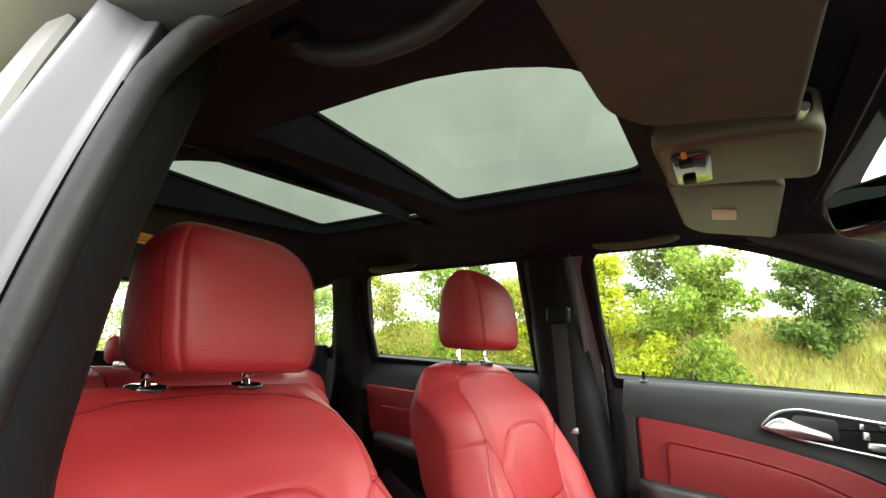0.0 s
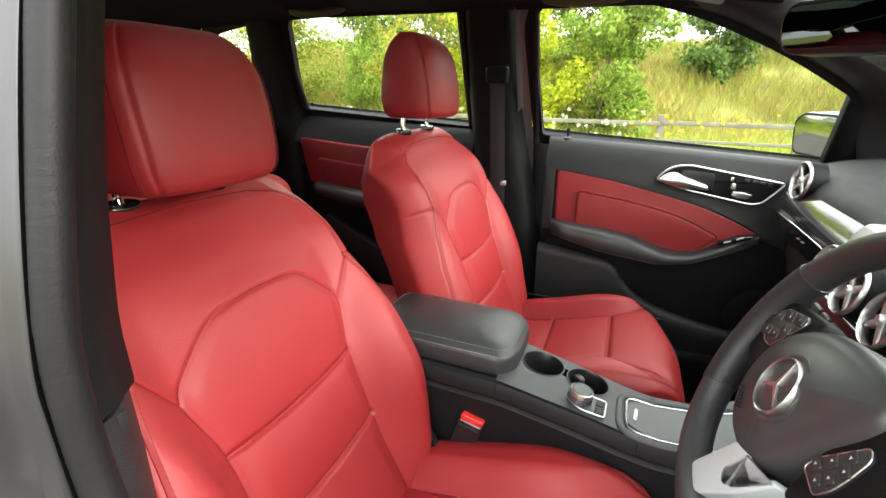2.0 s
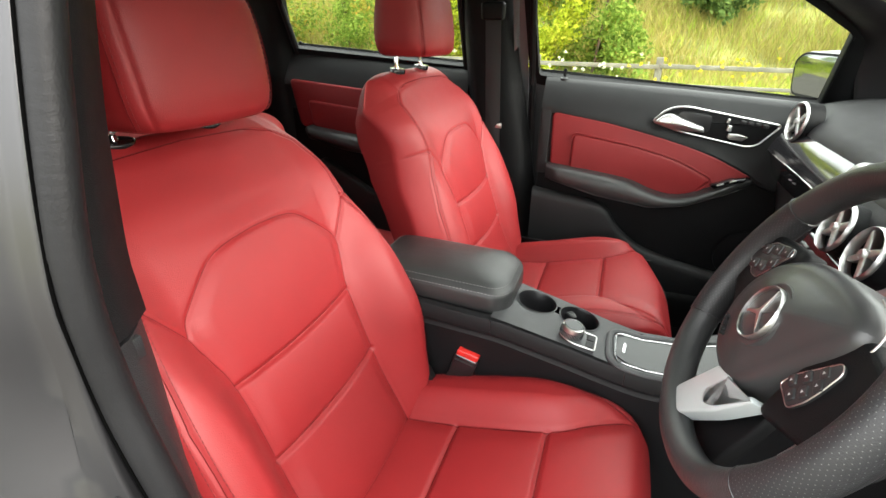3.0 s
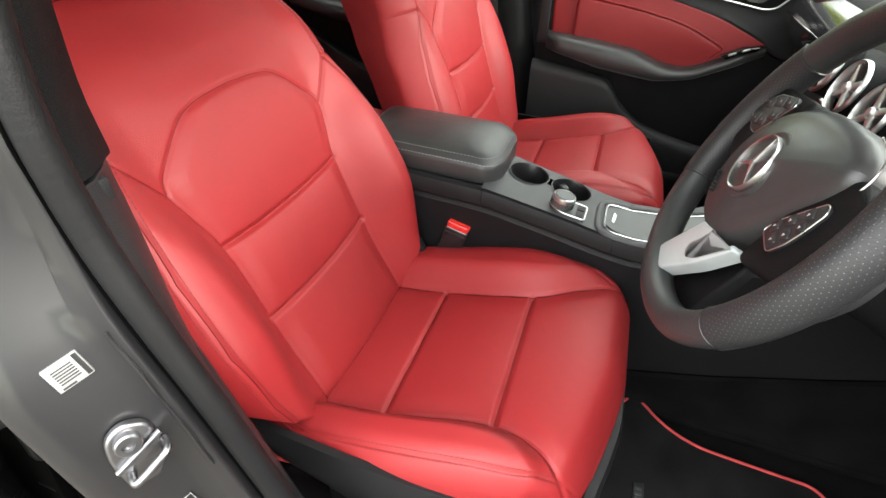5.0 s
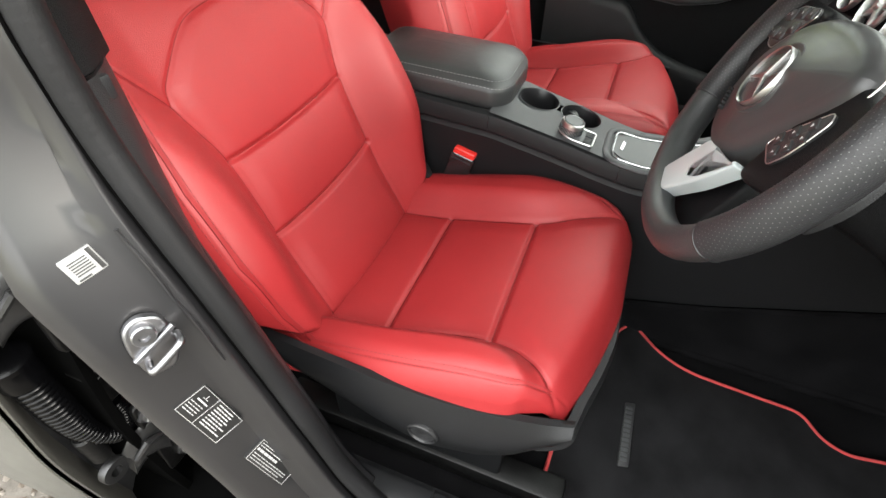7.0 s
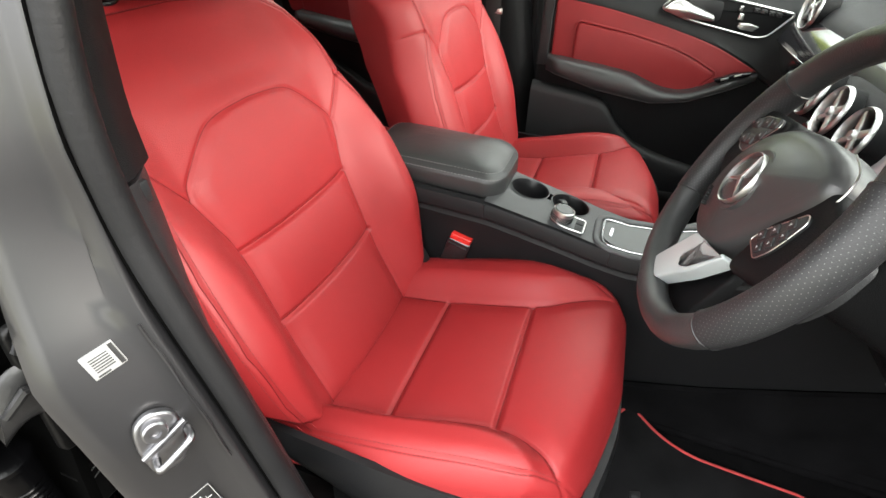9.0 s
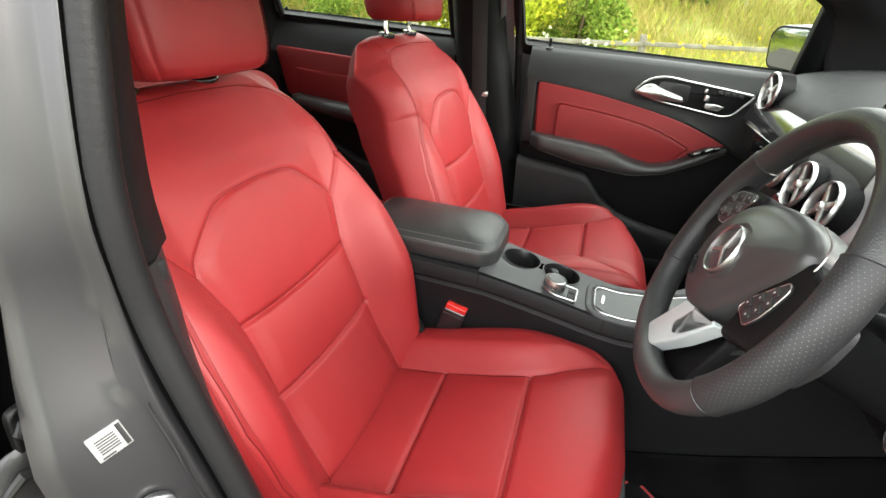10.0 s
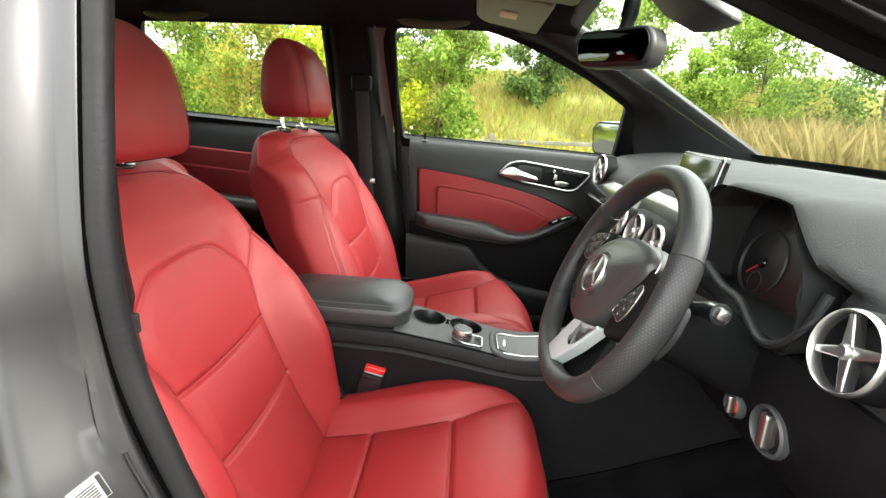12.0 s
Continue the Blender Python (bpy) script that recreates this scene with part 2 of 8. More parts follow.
def slab(loop, d0, d1, bevel=0.003, to=None, steps=3, dome=0.0):
    """A plate with that outline, from depth d0 (its seen face, with a rounded edge) to d1. to: (a, b, depth) to a place."""
    to = to or (lambda a, b, c: (a, b, c))
    s = 1 if d1 > d0 else -1
    loops = [(np.array(loop, float), d1)]
    for k in range(steps + 1):
        a = math.pi / 2 * k / steps
        loops.append((inset(loop, bevel * (1 - math.cos(a))), d0 + s * bevel * (1 - math.sin(a))))
    if dome:
        c = np.mean(loop, 0)
        for q in (0.85, 0.6, 0.3):
            loops.append((c + (inset(loop, bevel) - c) * q, d0 - s * dome * (1 - q * q)))
    n = len(loop)
    V = [to(p[0], p[1], d) for L, d in loops for p in L]
    F = []
    for k in range(len(loops) - 1):
        for i in range(n):
            j = (i + 1) % n
            F.append((k * n + i, k * n + j, (k + 1) * n + j, (k + 1) * n + i))
    F.append(tuple(range(n))[::-1])
    F.append(tuple((len(loops) - 1) * n + i for i in range(n)))
    return V, F


def ring_plate(outer, inner, d0, d1, to=None, bevel=0.0015):
    """A flat frame between two outlines of equally many points."""
    to = to or (lambda a, b, c: (a, b, c))
    s = 1 if d1 > d0 else -1
    loops = [(outer, d1), (outer, d0 + s * bevel), (inset(outer, bevel), d0), (inset(inner, -bevel), d0), (inner, d0 + s * bevel), (inner, d1)]
    n = len(outer)
    V = [to(p[0], p[1], d) for L, d in loops for p in L]
    F = [(k * n + i, k * n + (i + 1) % n, ((k + 1) % 6) * n + (i + 1) % n, ((k + 1) % 6) * n + i) for k in range(6) for i in range(n)]
    return V, F


def tube(path, r, n=10, closed=False, flat=1.0, up=(0, 0, 1), caps=True):
    """A round or flattened bar along a line; r may change along it."""
    P = np.array(path, float)
    k = len(P)
    R = np.full(k, r) if np.isscalar(r) else np.array(r, float)
    T = np.roll(P, -1, 0) - np.roll(P, 1, 0)
    if not closed:
        T[0], T[-1] = P[1] - P[0], P[-1] - P[-2]
    T /= np.linalg.norm(T, axis=1)[:, None] + 1e-12
    u = np.array(up, float)
    V = []
    for i in range(k):
        s = np.cross(T[i], u)
        if np.linalg.norm(s) < 1e-3:
            s = np.cross(T[i], (1, 0.3, 0.1))
        s /= np.linalg.norm(s)
        w = np.cross(s, T[i])
        for a in range(n):
            q = 2 * math.pi * a / n
            V.append(P[i] + R[i] * (math.cos(q) * s + flat * math.sin(q) * w))
    F = []
    for i in range(k if closed else k - 1):
        for a in range(n):
            b = (a + 1) % n
            j = (i + 1) % k
            F.append((i * n + a, i * n + b, j * n + b, j * n + a))
    if not closed and caps:
        F.append(tuple(range(n))[::-1])
        F.append(tuple((k - 1) * n + a for a in range(n)))
    return V, F


def lathe(profile, n=32, to=None, arc=None):
    """A turned body out of (radius, height) points; a radius of 0 closes it."""
    to = to or (lambda a, b, c: (a, b, c))
    V, F, idx = [], [], []
    for r, h in profile:
        if r < 1e-6:
            idx.append([len(V)] * n)
            V.append(to(0, 0, h))
        else:
            idx.append(list(range(len(V), len(V) + n)))
            V += [to(r * math.cos(2 * math.pi * i / n), r * math.sin(2 * math.pi * i / n), h) for i in range(n)]
    for k in range(len(profile) - 1):
        for i in range(n):
            j = (i + 1) % n
            q = [idx[k][i], idx[k][j], idx[k + 1][j], idx[k + 1][i]]
            q = [x for p, x in enumerate(q) if x not in q[:p]]
            if len(q) > 2:
                F.append(tuple(q))
    return V, F


def sheet(grid, close_u=False, thick=None):
    """Faces over a grid of points, rows by columns; thick: a second skin shifted by that vector."""
    G = np.array(grid, float)
    m, n = G.shape[:2]
    V = G.reshape(-1, 3)
    F = [(i * n + j, i * n + (j + 1) % n, (i + 1) * n + (j + 1) % n, (i + 1) * n + j) for i in range(m - 1) for j in range(n if close_u else n - 1)]
    if thick is None:
        return V, F
    k = len(V)
    V = np.concatenate([V, V + np.array(thick)])
    F += [tuple(k + i for i in f[::-1]) for f in F]
    rim = [i for i in range(n)] + [i * n + n - 1 for i in range(1, m)] + [(m - 1) * n + j for j in range(n - 2, -1, -1)] + [i * n for i in range(m - 2, 0, -1)]
    for a, b in zip(rim, rim[1:] + rim[:1]):
        F.append((a, b, b + k, a + k))
    return V, F


def loft(loops, cap=True):
    """A body through closed loops of equally many 3D points."""
    L = np.array(loops, float)
    m, n = L.shape[:2]
    V = L.reshape(-1, 3)
    F = [(i * n + j, i * n + (j + 1) % n, (i + 1) * n + (j + 1) % n, (i + 1) * n + j) for i in range(m - 1) for j in range(n)]
    if cap:
        F.append(tuple(range(n))[::-1])
        F.append(tuple((m - 1) * n + j for j in range(n)))
    return V, F


def block(x0, x1, y0, y1, z0, z1, bevel=0.004, seg=2):
    bm = bmesh.new()
    bmesh.ops.create_cube(bm, size=1)
    bmesh.ops.scale(bm, vec=(abs(x1 - x0), abs(y1 - y0), abs(z1 - z0)), verts=bm.verts)
    bmesh.ops.translate(bm, vec=((x0 + x1) / 2, (y0 + y1) / 2, (z0 + z1) / 2), verts=bm.verts)
    if bevel:
        bmesh.ops.bevel(bm, geom=bm.edges[:], offset=bevel, segments=seg, affect="EDGES", profile=0.5)
    V = [tuple(v.co) for v in bm.verts]
    bm.verts.index_update()
    F = [tuple(v.index for v in f.verts) for f in bm.faces]
    bm.free()
    return V, F


def dashes(line, length=0.0045, gap=0.0022, r=0.0006, lift=(0, 0, 0)):
    """A row of stitches along a 3D line."""
    P = np.array(line, float) + np.array(lift)
    d = np.concatenate([[0], np.cumsum(np.linalg.norm(np.diff(P, axis=0), axis=1))])
    out = []
    s = 0.0
    at = lambda q: np.array([np.interp(q, d, P[:, k]) for k in range(3)])
    while s + length < d[-1]:
        out.append(tube([at(s), at(s + length / 2) + 0.0002, at(s + length)], [r * 0.7, r, r * 0.7], 5))
        s += length + gap
    return join(*out) if out else ([], [])


def smooth01(x):
    x = np.clip(x, 0, 1)
    return x * x * (3 - 2 * x)


def seg_dist(px, py, line):
    """How far points lie from a line of 2D points."""
    best = np.full(np.shape(px), 9.0)
    for (ax, ay), (bx, by) in zip(line[:-1], line[1:]):
        dx, dy = bx - ax, by - ay
        t = np.clip(((px - ax) * dx + (py - ay) * dy) / (dx * dx + dy * dy + 1e-12), 0, 1)
        best = np.minimum(best, np.hypot(px - ax - t * dx, py - ay - t * dy))
    return best


def grid_normals(G, close_u=False):
    du = (np.roll(G, -1, 1) - np.roll(G, 1, 1)) if close_u else np.gradient(G, axis=1)
    dv = np.gradient(G, axis=0)
    nrm = np.cross(du, dv)
    return nrm / (np.linalg.norm(nrm, axis=2)[:, :, None] + 1e-12)


def split_panels(G, ids, names, mat, parent, close_u=False, labels=None, flip=False):
    """One closed surface as several leather panels that meet in its seams."""
    N = grid_normals(G, close_u)
    if flip:
        N = -N
    m, n = G.shape[:2]
    flat, fn = G.reshape(-1, 3), N.reshape(-1, 3)
    cols = n if close_u else n - 1
    groups = {}
    for i in range(m - 1):
        for j in range(cols):
            q = (i * n + j, i * n + (j + 1) % n, (i + 1) * n + (j + 1) % n, (i + 1) * n + j)
            groups.setdefault(int(ids[i, j]), []).append(q[::-1] if flip else q)
    for k, F in sorted(groups.items()):
        used = sorted({i for f in F for i in f})
        at = {v: i for i, v in enumerate(used)}
        me = mesh_of(names[k], flat[used], [tuple(at[i] for i in f) for f in F], fn[used])
        me.materials.append(mat)
        ob = new(names[k], me)
        ob.parent = parent
        if labels and k in labels:
            ob["label"] = labels[k]

# ---------------------------------------------------------------- front seats
SEAT_Z = 0.36
BACK_AT = np.array([-0.27, 0.0, 0.57 - SEAT_Z])
BACK_TOP = 0.604


def lean(deg):
    """The upward and forward directions of a backrest that leans back by so many degrees."""
    a = radians(deg)
    return np.array([-math.sin(a), 0, math.cos(a)]), np.array([math.cos(a), 0, math.sin(a)])


HALF_W = ([-0.05, 0.0, 0.08, 0.16, 0.25, 0.33, 0.41, 0.48, 0.54, 0.604], [0.205, 0.224, 0.254, 0.270, 0.271, 0.264, 0.254, 0.250, 0.244, 0.224])
def table(xs, ys):
    """A smooth curve through a few values, as a fine table."""
    L = spline(list(zip(xs, ys)), 14)
    return L[:, 0], L[:, 1]


HALF_W = table(*HALF_W)
CENTRE_LINE = [tuple(p) for p in spline([(0.135, -0.05), (0.134, 0.14), (0.137, 0.26), (0.150, 0.310), (0.159, 0.338), (0.160, 0.352), (0.154, 0.366), (0.140, 0.380), (0.112, 0.404), (0.090, 0.419), (0.070, 0.426), (0.04, 0.430), (0.0, 0.432)], 4)]
SHOULDER_IN = [(0.162, 0.350), (0.206, 0.412)]
PANEL_HALF = ([-0.05, 0.14, 0.26, 0.31, 0.338, 0.352, 0.366, 0.380, 0.404, 0.419, 0.426, 0.433], [0.135, 0.134, 0.137, 0.150, 0.159, 0.160, 0.154, 0.140, 0.112, 0.090, 0.070, 0.0])
SIDE_SEAM = [(0.206, 0.412), (0.300, 0.418)]
SHOULDER_UP = [(0.206, 0.412), (0.206, 0.48), (0.196, 0.528), (0.166, 0.553), (0.112, 0.566), (0.0, 0.571)]
BOLSTER_LINE = [(0.206, 0.412), (0.225, 0.36), (0.241, 0.28), (0.246, 0.18), (0.231, 0.08), (0.196, -0.04)]


LINE_B = np.array(BOLSTER_LINE[::-1])[:, ::-1].T
LINE_U = np.array(SHOULDER_UP)[:, ::-1].T
BOLSTER_K = [1.0, 1.0, 0.0, 0.0]
WING = table([-0.05, 0.05, 0.16, 0.28, 0.36, 0.43, 0.52, 0.62], [0.03, 0.055, 0.078, 0.066, 0.042, 0.022, 0.006, 0.0])
WING_IN = table([-0.05, 0.12, 0.26, 0.36, 0.45, 0.62], [0.125, 0.125, 0.127, 0.145, 0.152, 0.155])


def back_front(y, h):
    """How far the leather of the backrest stands forward of its plane."""
    q = np.abs(y)
    w = np.interp(h, *HALF_W)
    wing = np.interp(h, *WING) * np.where(np.asarray(y) < 0, BOLSTER_K[0], BOLSTER_K[1])
    inner = np.interp(h, *WING_IN)
    d = wing * smooth01((q - inner) / 0.085)
    d = d - 0.30 * np.maximum(0, h - 0.44) * smooth01((h - 0.42) / 0.12) + 0.012 * smooth01((0.12 - h) / 0.15)
    d = d + 0.010 * np.cos(np.clip(q / 0.16, 0, 1) * math.pi / 2) * smooth01((0.47 - h) / 0.05)
    # the pleats swell between their seams
    for lo, hi in ((-0.02, 0.139), (0.139, 0.259), (0.259, 0.43)):
        t = np.clip((h - lo) / (hi - lo), 0, 1)
        d = d + 0.007 * np.sin(t * math.pi) ** 0.6 * smooth01((np.interp(h, *PANEL_HALF) + 0.002 - q) / 0.035)
    d = d - BOLSTER_K[2] * np.maximum(0, q - 0.19) * smooth01((0.46 - h) / 0.12) * (np.asarray(y) < 0)
    e = np.clip((q / w - 0.80) / 0.20, 0, 1)
    d = d - 0.055 * (1 - np.sqrt(np.maximum(0, 1 - e * e)))
    # the leather turns at the edge seams
    edge = np.where(h < 0.412, np.interp(h, LINE_B[0], LINE_B[1]), np.maximum(0.165, np.interp(h, LINE_U[0], LINE_U[1])))
    d = d - 0.34 * np.maximum(0, q - edge) * smooth01((h + 0.02) / 0.08)
    # seams are drawn in
    def groove(line, depth, width):
        return depth * np.exp(-(seg_dist(q, h, line) / width) ** 2)
    d = d - groove(CENTRE_LINE, 0.0024, 0.0030) - groove(SHOULDER_IN, 0.0024, 0.0030)
    d = d - groove(BOLSTER_LINE, 0.0024, 0.0030) - groove(SHOULDER_UP, 0.0020, 0.0030) - groove(SIDE_SEAM, 0.0022, 0.0030)
    for hs in (0.139, 0.259):
        d = d - 0.0062 * np.exp(-((h - hs - 0.004 * (q / 0.13) ** 2) / 0.0036) ** 2) * smooth01((0.140 - q) / 0.006)
    return d


def back_place(y, h, depth, deg):
    BACK_UP, BACK_OUT = lean(deg)
    y, h, depth = np.broadcast_arrays(np.asarray(y, float), np.asarray(h, float), np.asarray(depth, float))
    bow = -0.10 * np.maximum(0, h - 0.40) ** 1.5
    round_off = np.clip((np.abs(y) / np.interp(h, *HALF_W) - 0.52) / 0.45, 0, 1) ** 2 * smooth01((h - 0.48) / 0.10)
    h = h - BOLSTER_K[3] * 0.020 * round_off
    y = y * (1 + 0.035 * BOLSTER_K[3] * smooth01((h - 0.34) / 0.16) * (y < 0))
    return BACK_AT + h[..., None] * BACK_UP + (depth + bow)[..., None] * BACK_OUT + y[..., None] * np.array([0, 1.0, 0])


def in_poly(x, y, poly):
    inside = np.zeros(np.shape(x), bool)
    for (ax, ay), (bx, by) in zip(poly, poly[1:] + poly[:1]):
        hit = ((ay > y) != (by > y)) & (x < (bx - ax) * (y - ay) / (by - ay + 1e-12) + ax)
        inside ^= hit
    return inside


def backrest(seat, deg):
    foot = -0.05 + 0.04 * (1 - np.cos(np.linspace(0, math.pi / 2, 14)))
    hs = np.concatenate([foot[:-1], np.linspace(-0.01, BACK_TOP - 0.05, 236), BACK_TOP - 0.05 + 0.05 * np.sin(np.linspace(0, math.pi / 2, 14))[1:]])
    nf, nb = 241, 21
    s = np.linspace(-1, 1, nf)
    yf = np.sign(s) * (0.62 * np.abs(s) + 0.38 * (1 - (1 - np.abs(s)) ** 2.2))
    rows, ids = [], []
    for h in hs:
        w = float(np.interp(h, *HALF_W))
        over = np.clip((h - (BACK_TOP - 0.05)) / 0.05, 0, 1)
        under = np.clip((-0.01 - h) / 0.04, 0, 1)
        k = math.sqrt(max(0.0, 1 - max(over, under) ** 2 * 0.985))
        y = yf * w
        # the bolsters end higher than the middle of the back
        lift = lambda q: 0.062 * smooth01((np.abs(q) - 0.15) / 0.07) * max(0.0, 1 - (h + 0.05) / 0.16)
        front = back_front(y, h + lift(y))
        thick = np.interp(h, [-0.05, 0.2, 0.38, 0.47, 0.52, 0.56, 0.6], [0.145, 0.152, 0.158, 0.142, 0.122, 0.100, 0.088]) + BOLSTER_K[3] * np.interp(h, [0.30, 0.42, 0.52, 0.6], [0.0, 0.012, 0.030, 0.036])
        rear = -thick
        low = rear + 0.040
        front = 0.5 * (front + low + np.sqrt((front - low) ** 2 + 0.0001))
        yb = np.linspace(1, -1, nb)[1:-1] * w
        e = np.abs(yb) / w
        back = rear + 0.03 * e ** 6
        yy = np.concatenate([y, yb])
        dd = np.concatenate([front, back])
        mid = (0 + rear) / 2 - 0.02
        yy = yy * (0.80 + 0.10 * BOLSTER_K[3] + (0.20 - 0.10 * BOLSTER_K[3]) * k) if over > 0 else yy * (0.90 + 0.10 * k)
        dd = mid + (dd - mid) * k
        rows.append(back_place(yy, h + lift(yy), dd, deg))
        q = np.abs(yy)
        row = np.zeros(len(yy), int)
        poly = CENTRE_LINE + [(0.0, -0.06), (0.135, -0.06)]
        inside = in_poly(q, np.full(len(q), h), poly)
        line_b = np.interp(h, [p[1] for p in BOLSTER_LINE[::-1]], [p[0] for p in BOLSTER_LINE[::-1]])
        line_u = np.interp(h, [p[1] for p in SHOULDER_UP], [p[0] for p in SHOULDER_UP])
        for j in range(len(yy)):
            if j >= nf - 1:
                row[j] = 6
            elif inside[j]:
                row[j] = 0 if h > 0.259 else 1 if h > 0.139 else 2
            elif h < 0.412:
                row[j] = (3 if yy[j] > 0 else 4) if q[j] < line_b else (7 if yy[j] > 0 else 8)
                if h > 0.345 and q[j] < 0.166 + (h - 0.345) * 0.6:
                    row[j] = 5
            else:
                row[j] = 5 if q[j] < line_u else (9 if yy[j] > 0 else 10)
        ids.append(row)
    G = np.array(rows)
    frame_ob = part("backrest", block(-0.31, -0.285, -0.10, 0.10, 0.16, 0.20, 0.004), BLACK, seat, "red leather seat back with sewn panels")
    names = {0: "upper_panel", 1: "middle_panel", 2: "lower_panel", 3: "side_bolster", 4: "side_bolster", 5: "shoulder_panel", 6: "rear_panel", 7: "side_panel", 8: "side_panel", 9: "shoulder_side", 10: "shoulder_side"}
    split_panels(G, np.array(ids), names, RED, frame_ob, True, flip=True)
    # along the sewn lines, dark tubes paint the shade at the bottom of their folds
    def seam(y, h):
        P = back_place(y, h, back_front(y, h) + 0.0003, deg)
        part("seam", tube(P, 0.0006, 6), SEAM_SHADE, frame_ob)
    for side in (1, -1):
        for line in (CENTRE_LINE, SHOULDER_IN, BOLSTER_LINE, SHOULDER_UP, SIDE_SEAM):
            L = np.concatenate([np.linspace(a, b, 12, endpoint=False) for a, b in zip(np.array(line)[:-1], np.array(line)[1:])] + [np.array(line)[-1:]])
            L = L[L[:, 0] < np.interp(L[:, 1], *HALF_W) - 0.004]
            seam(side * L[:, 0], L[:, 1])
    for hs_ in (0.139, 0.259):
        y = np.linspace(-0.134, 0.134, 40)
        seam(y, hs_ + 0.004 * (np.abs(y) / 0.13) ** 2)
    # stitches beside the seams of the bolsters and shoulders
    for side in (1, -1):
        for line, off in ((BOLSTER_LINE, 0.0055), (BOLSTER_LINE, -0.0055), (SHOULDER_UP, 0.004)):
            L = spline(line, 10)
            y, h = side * (L[:, 0] + off), L[:, 1]
            p = back_place(y, h, back_front(y, h) + 0.0006, deg)
            part("stitching", dashes(p), THREAD, frame_ob)
    return frame_ob


CUSH_Z = ([-0.31, -0.158, 0.0, 0.08, 0.13, 0.165], [0.548 - SEAT_Z, 0.573 - SEAT_Z, 0.618 - SEAT_Z, 0.634 - SEAT_Z, 0.632 - SEAT_Z, 0.612 - SEAT_Z])
CUSH_W = ([-0.31, -0.20, -0.05, 0.06, 0.12, 0.165, 0.19], [0.258, 0.262, 0.262, 0.246, 0.228, 0.206, 0.19])
CUSH_LINE = [(-0.31, 0.140), (-0.158, 0.138), (0.0, 0.133), (0.07, 0.158), (0.12, 0.182), (0.165, 0.205)]


CUSH_Z, CUSH_W = table(*CUSH_Z), table(*CUSH_W)
CUSH_RISE = table([-0.31, -0.2, -0.03, 0.08, 0.15, 0.19], [0.030, 0.046, 0.044, 0.020, 0.0, 0.0])
CUSH_SEAM = table([p[0] for p in CUSH_LINE], [p[1] for p in CUSH_LINE])


def cushion_top(x, y):
    q = np.abs(y)
    w = np.interp(x, *CUSH_W)
    line = np.interp(x, *CUSH_SEAM)
    z = np.interp(x, *CUSH_Z)
    k = np.interp(x, *CUSH_RISE)
    z = z + k * smooth01((q - line + 0.01) / 0.06)
    for lo, hi in ((-0.30, -0.158), (-0.158, 0.0), (0.0, 0.17)):
        t = np.clip((x - lo) / (hi - lo), 0, 1)
        z = z + 0.008 * np.sin(t * math.pi) ** 0.6 * smooth01((line + 0.01 - q) / 0.05)
    e = np.clip((q / w - 0.78) / 0.22, 0, 1)
    z = z - 0.055 * (1 - np.sqrt(np.maximum(0, 1 - e * e))) * (1 - 0.72 * smooth01((x - 0.04) / 0.10))
    z = z - 0.0050 * np.exp(-((q - line) / 0.0036) ** 2)
    for xs in (-0.158, 0.0):
        z = z - (0.0055 if xs < -0.1 else 0.0070) * np.exp(-((x - xs - 0.004) / 0.0040) ** 2) * smooth01((line + 0.004 - q) / 0.006)
    z = z - 0.0025 * np.exp(-((q - w * 0.90) / 0.0035) ** 2)
    return z


def squeeze(y, out):
    """On its outer side the cushion is cut narrower."""
    y = np.asarray(y, float)
    q = y * out
    return np.where(q > 0.14, out * (0.14 + (q - 0.14) * 0.75), y)


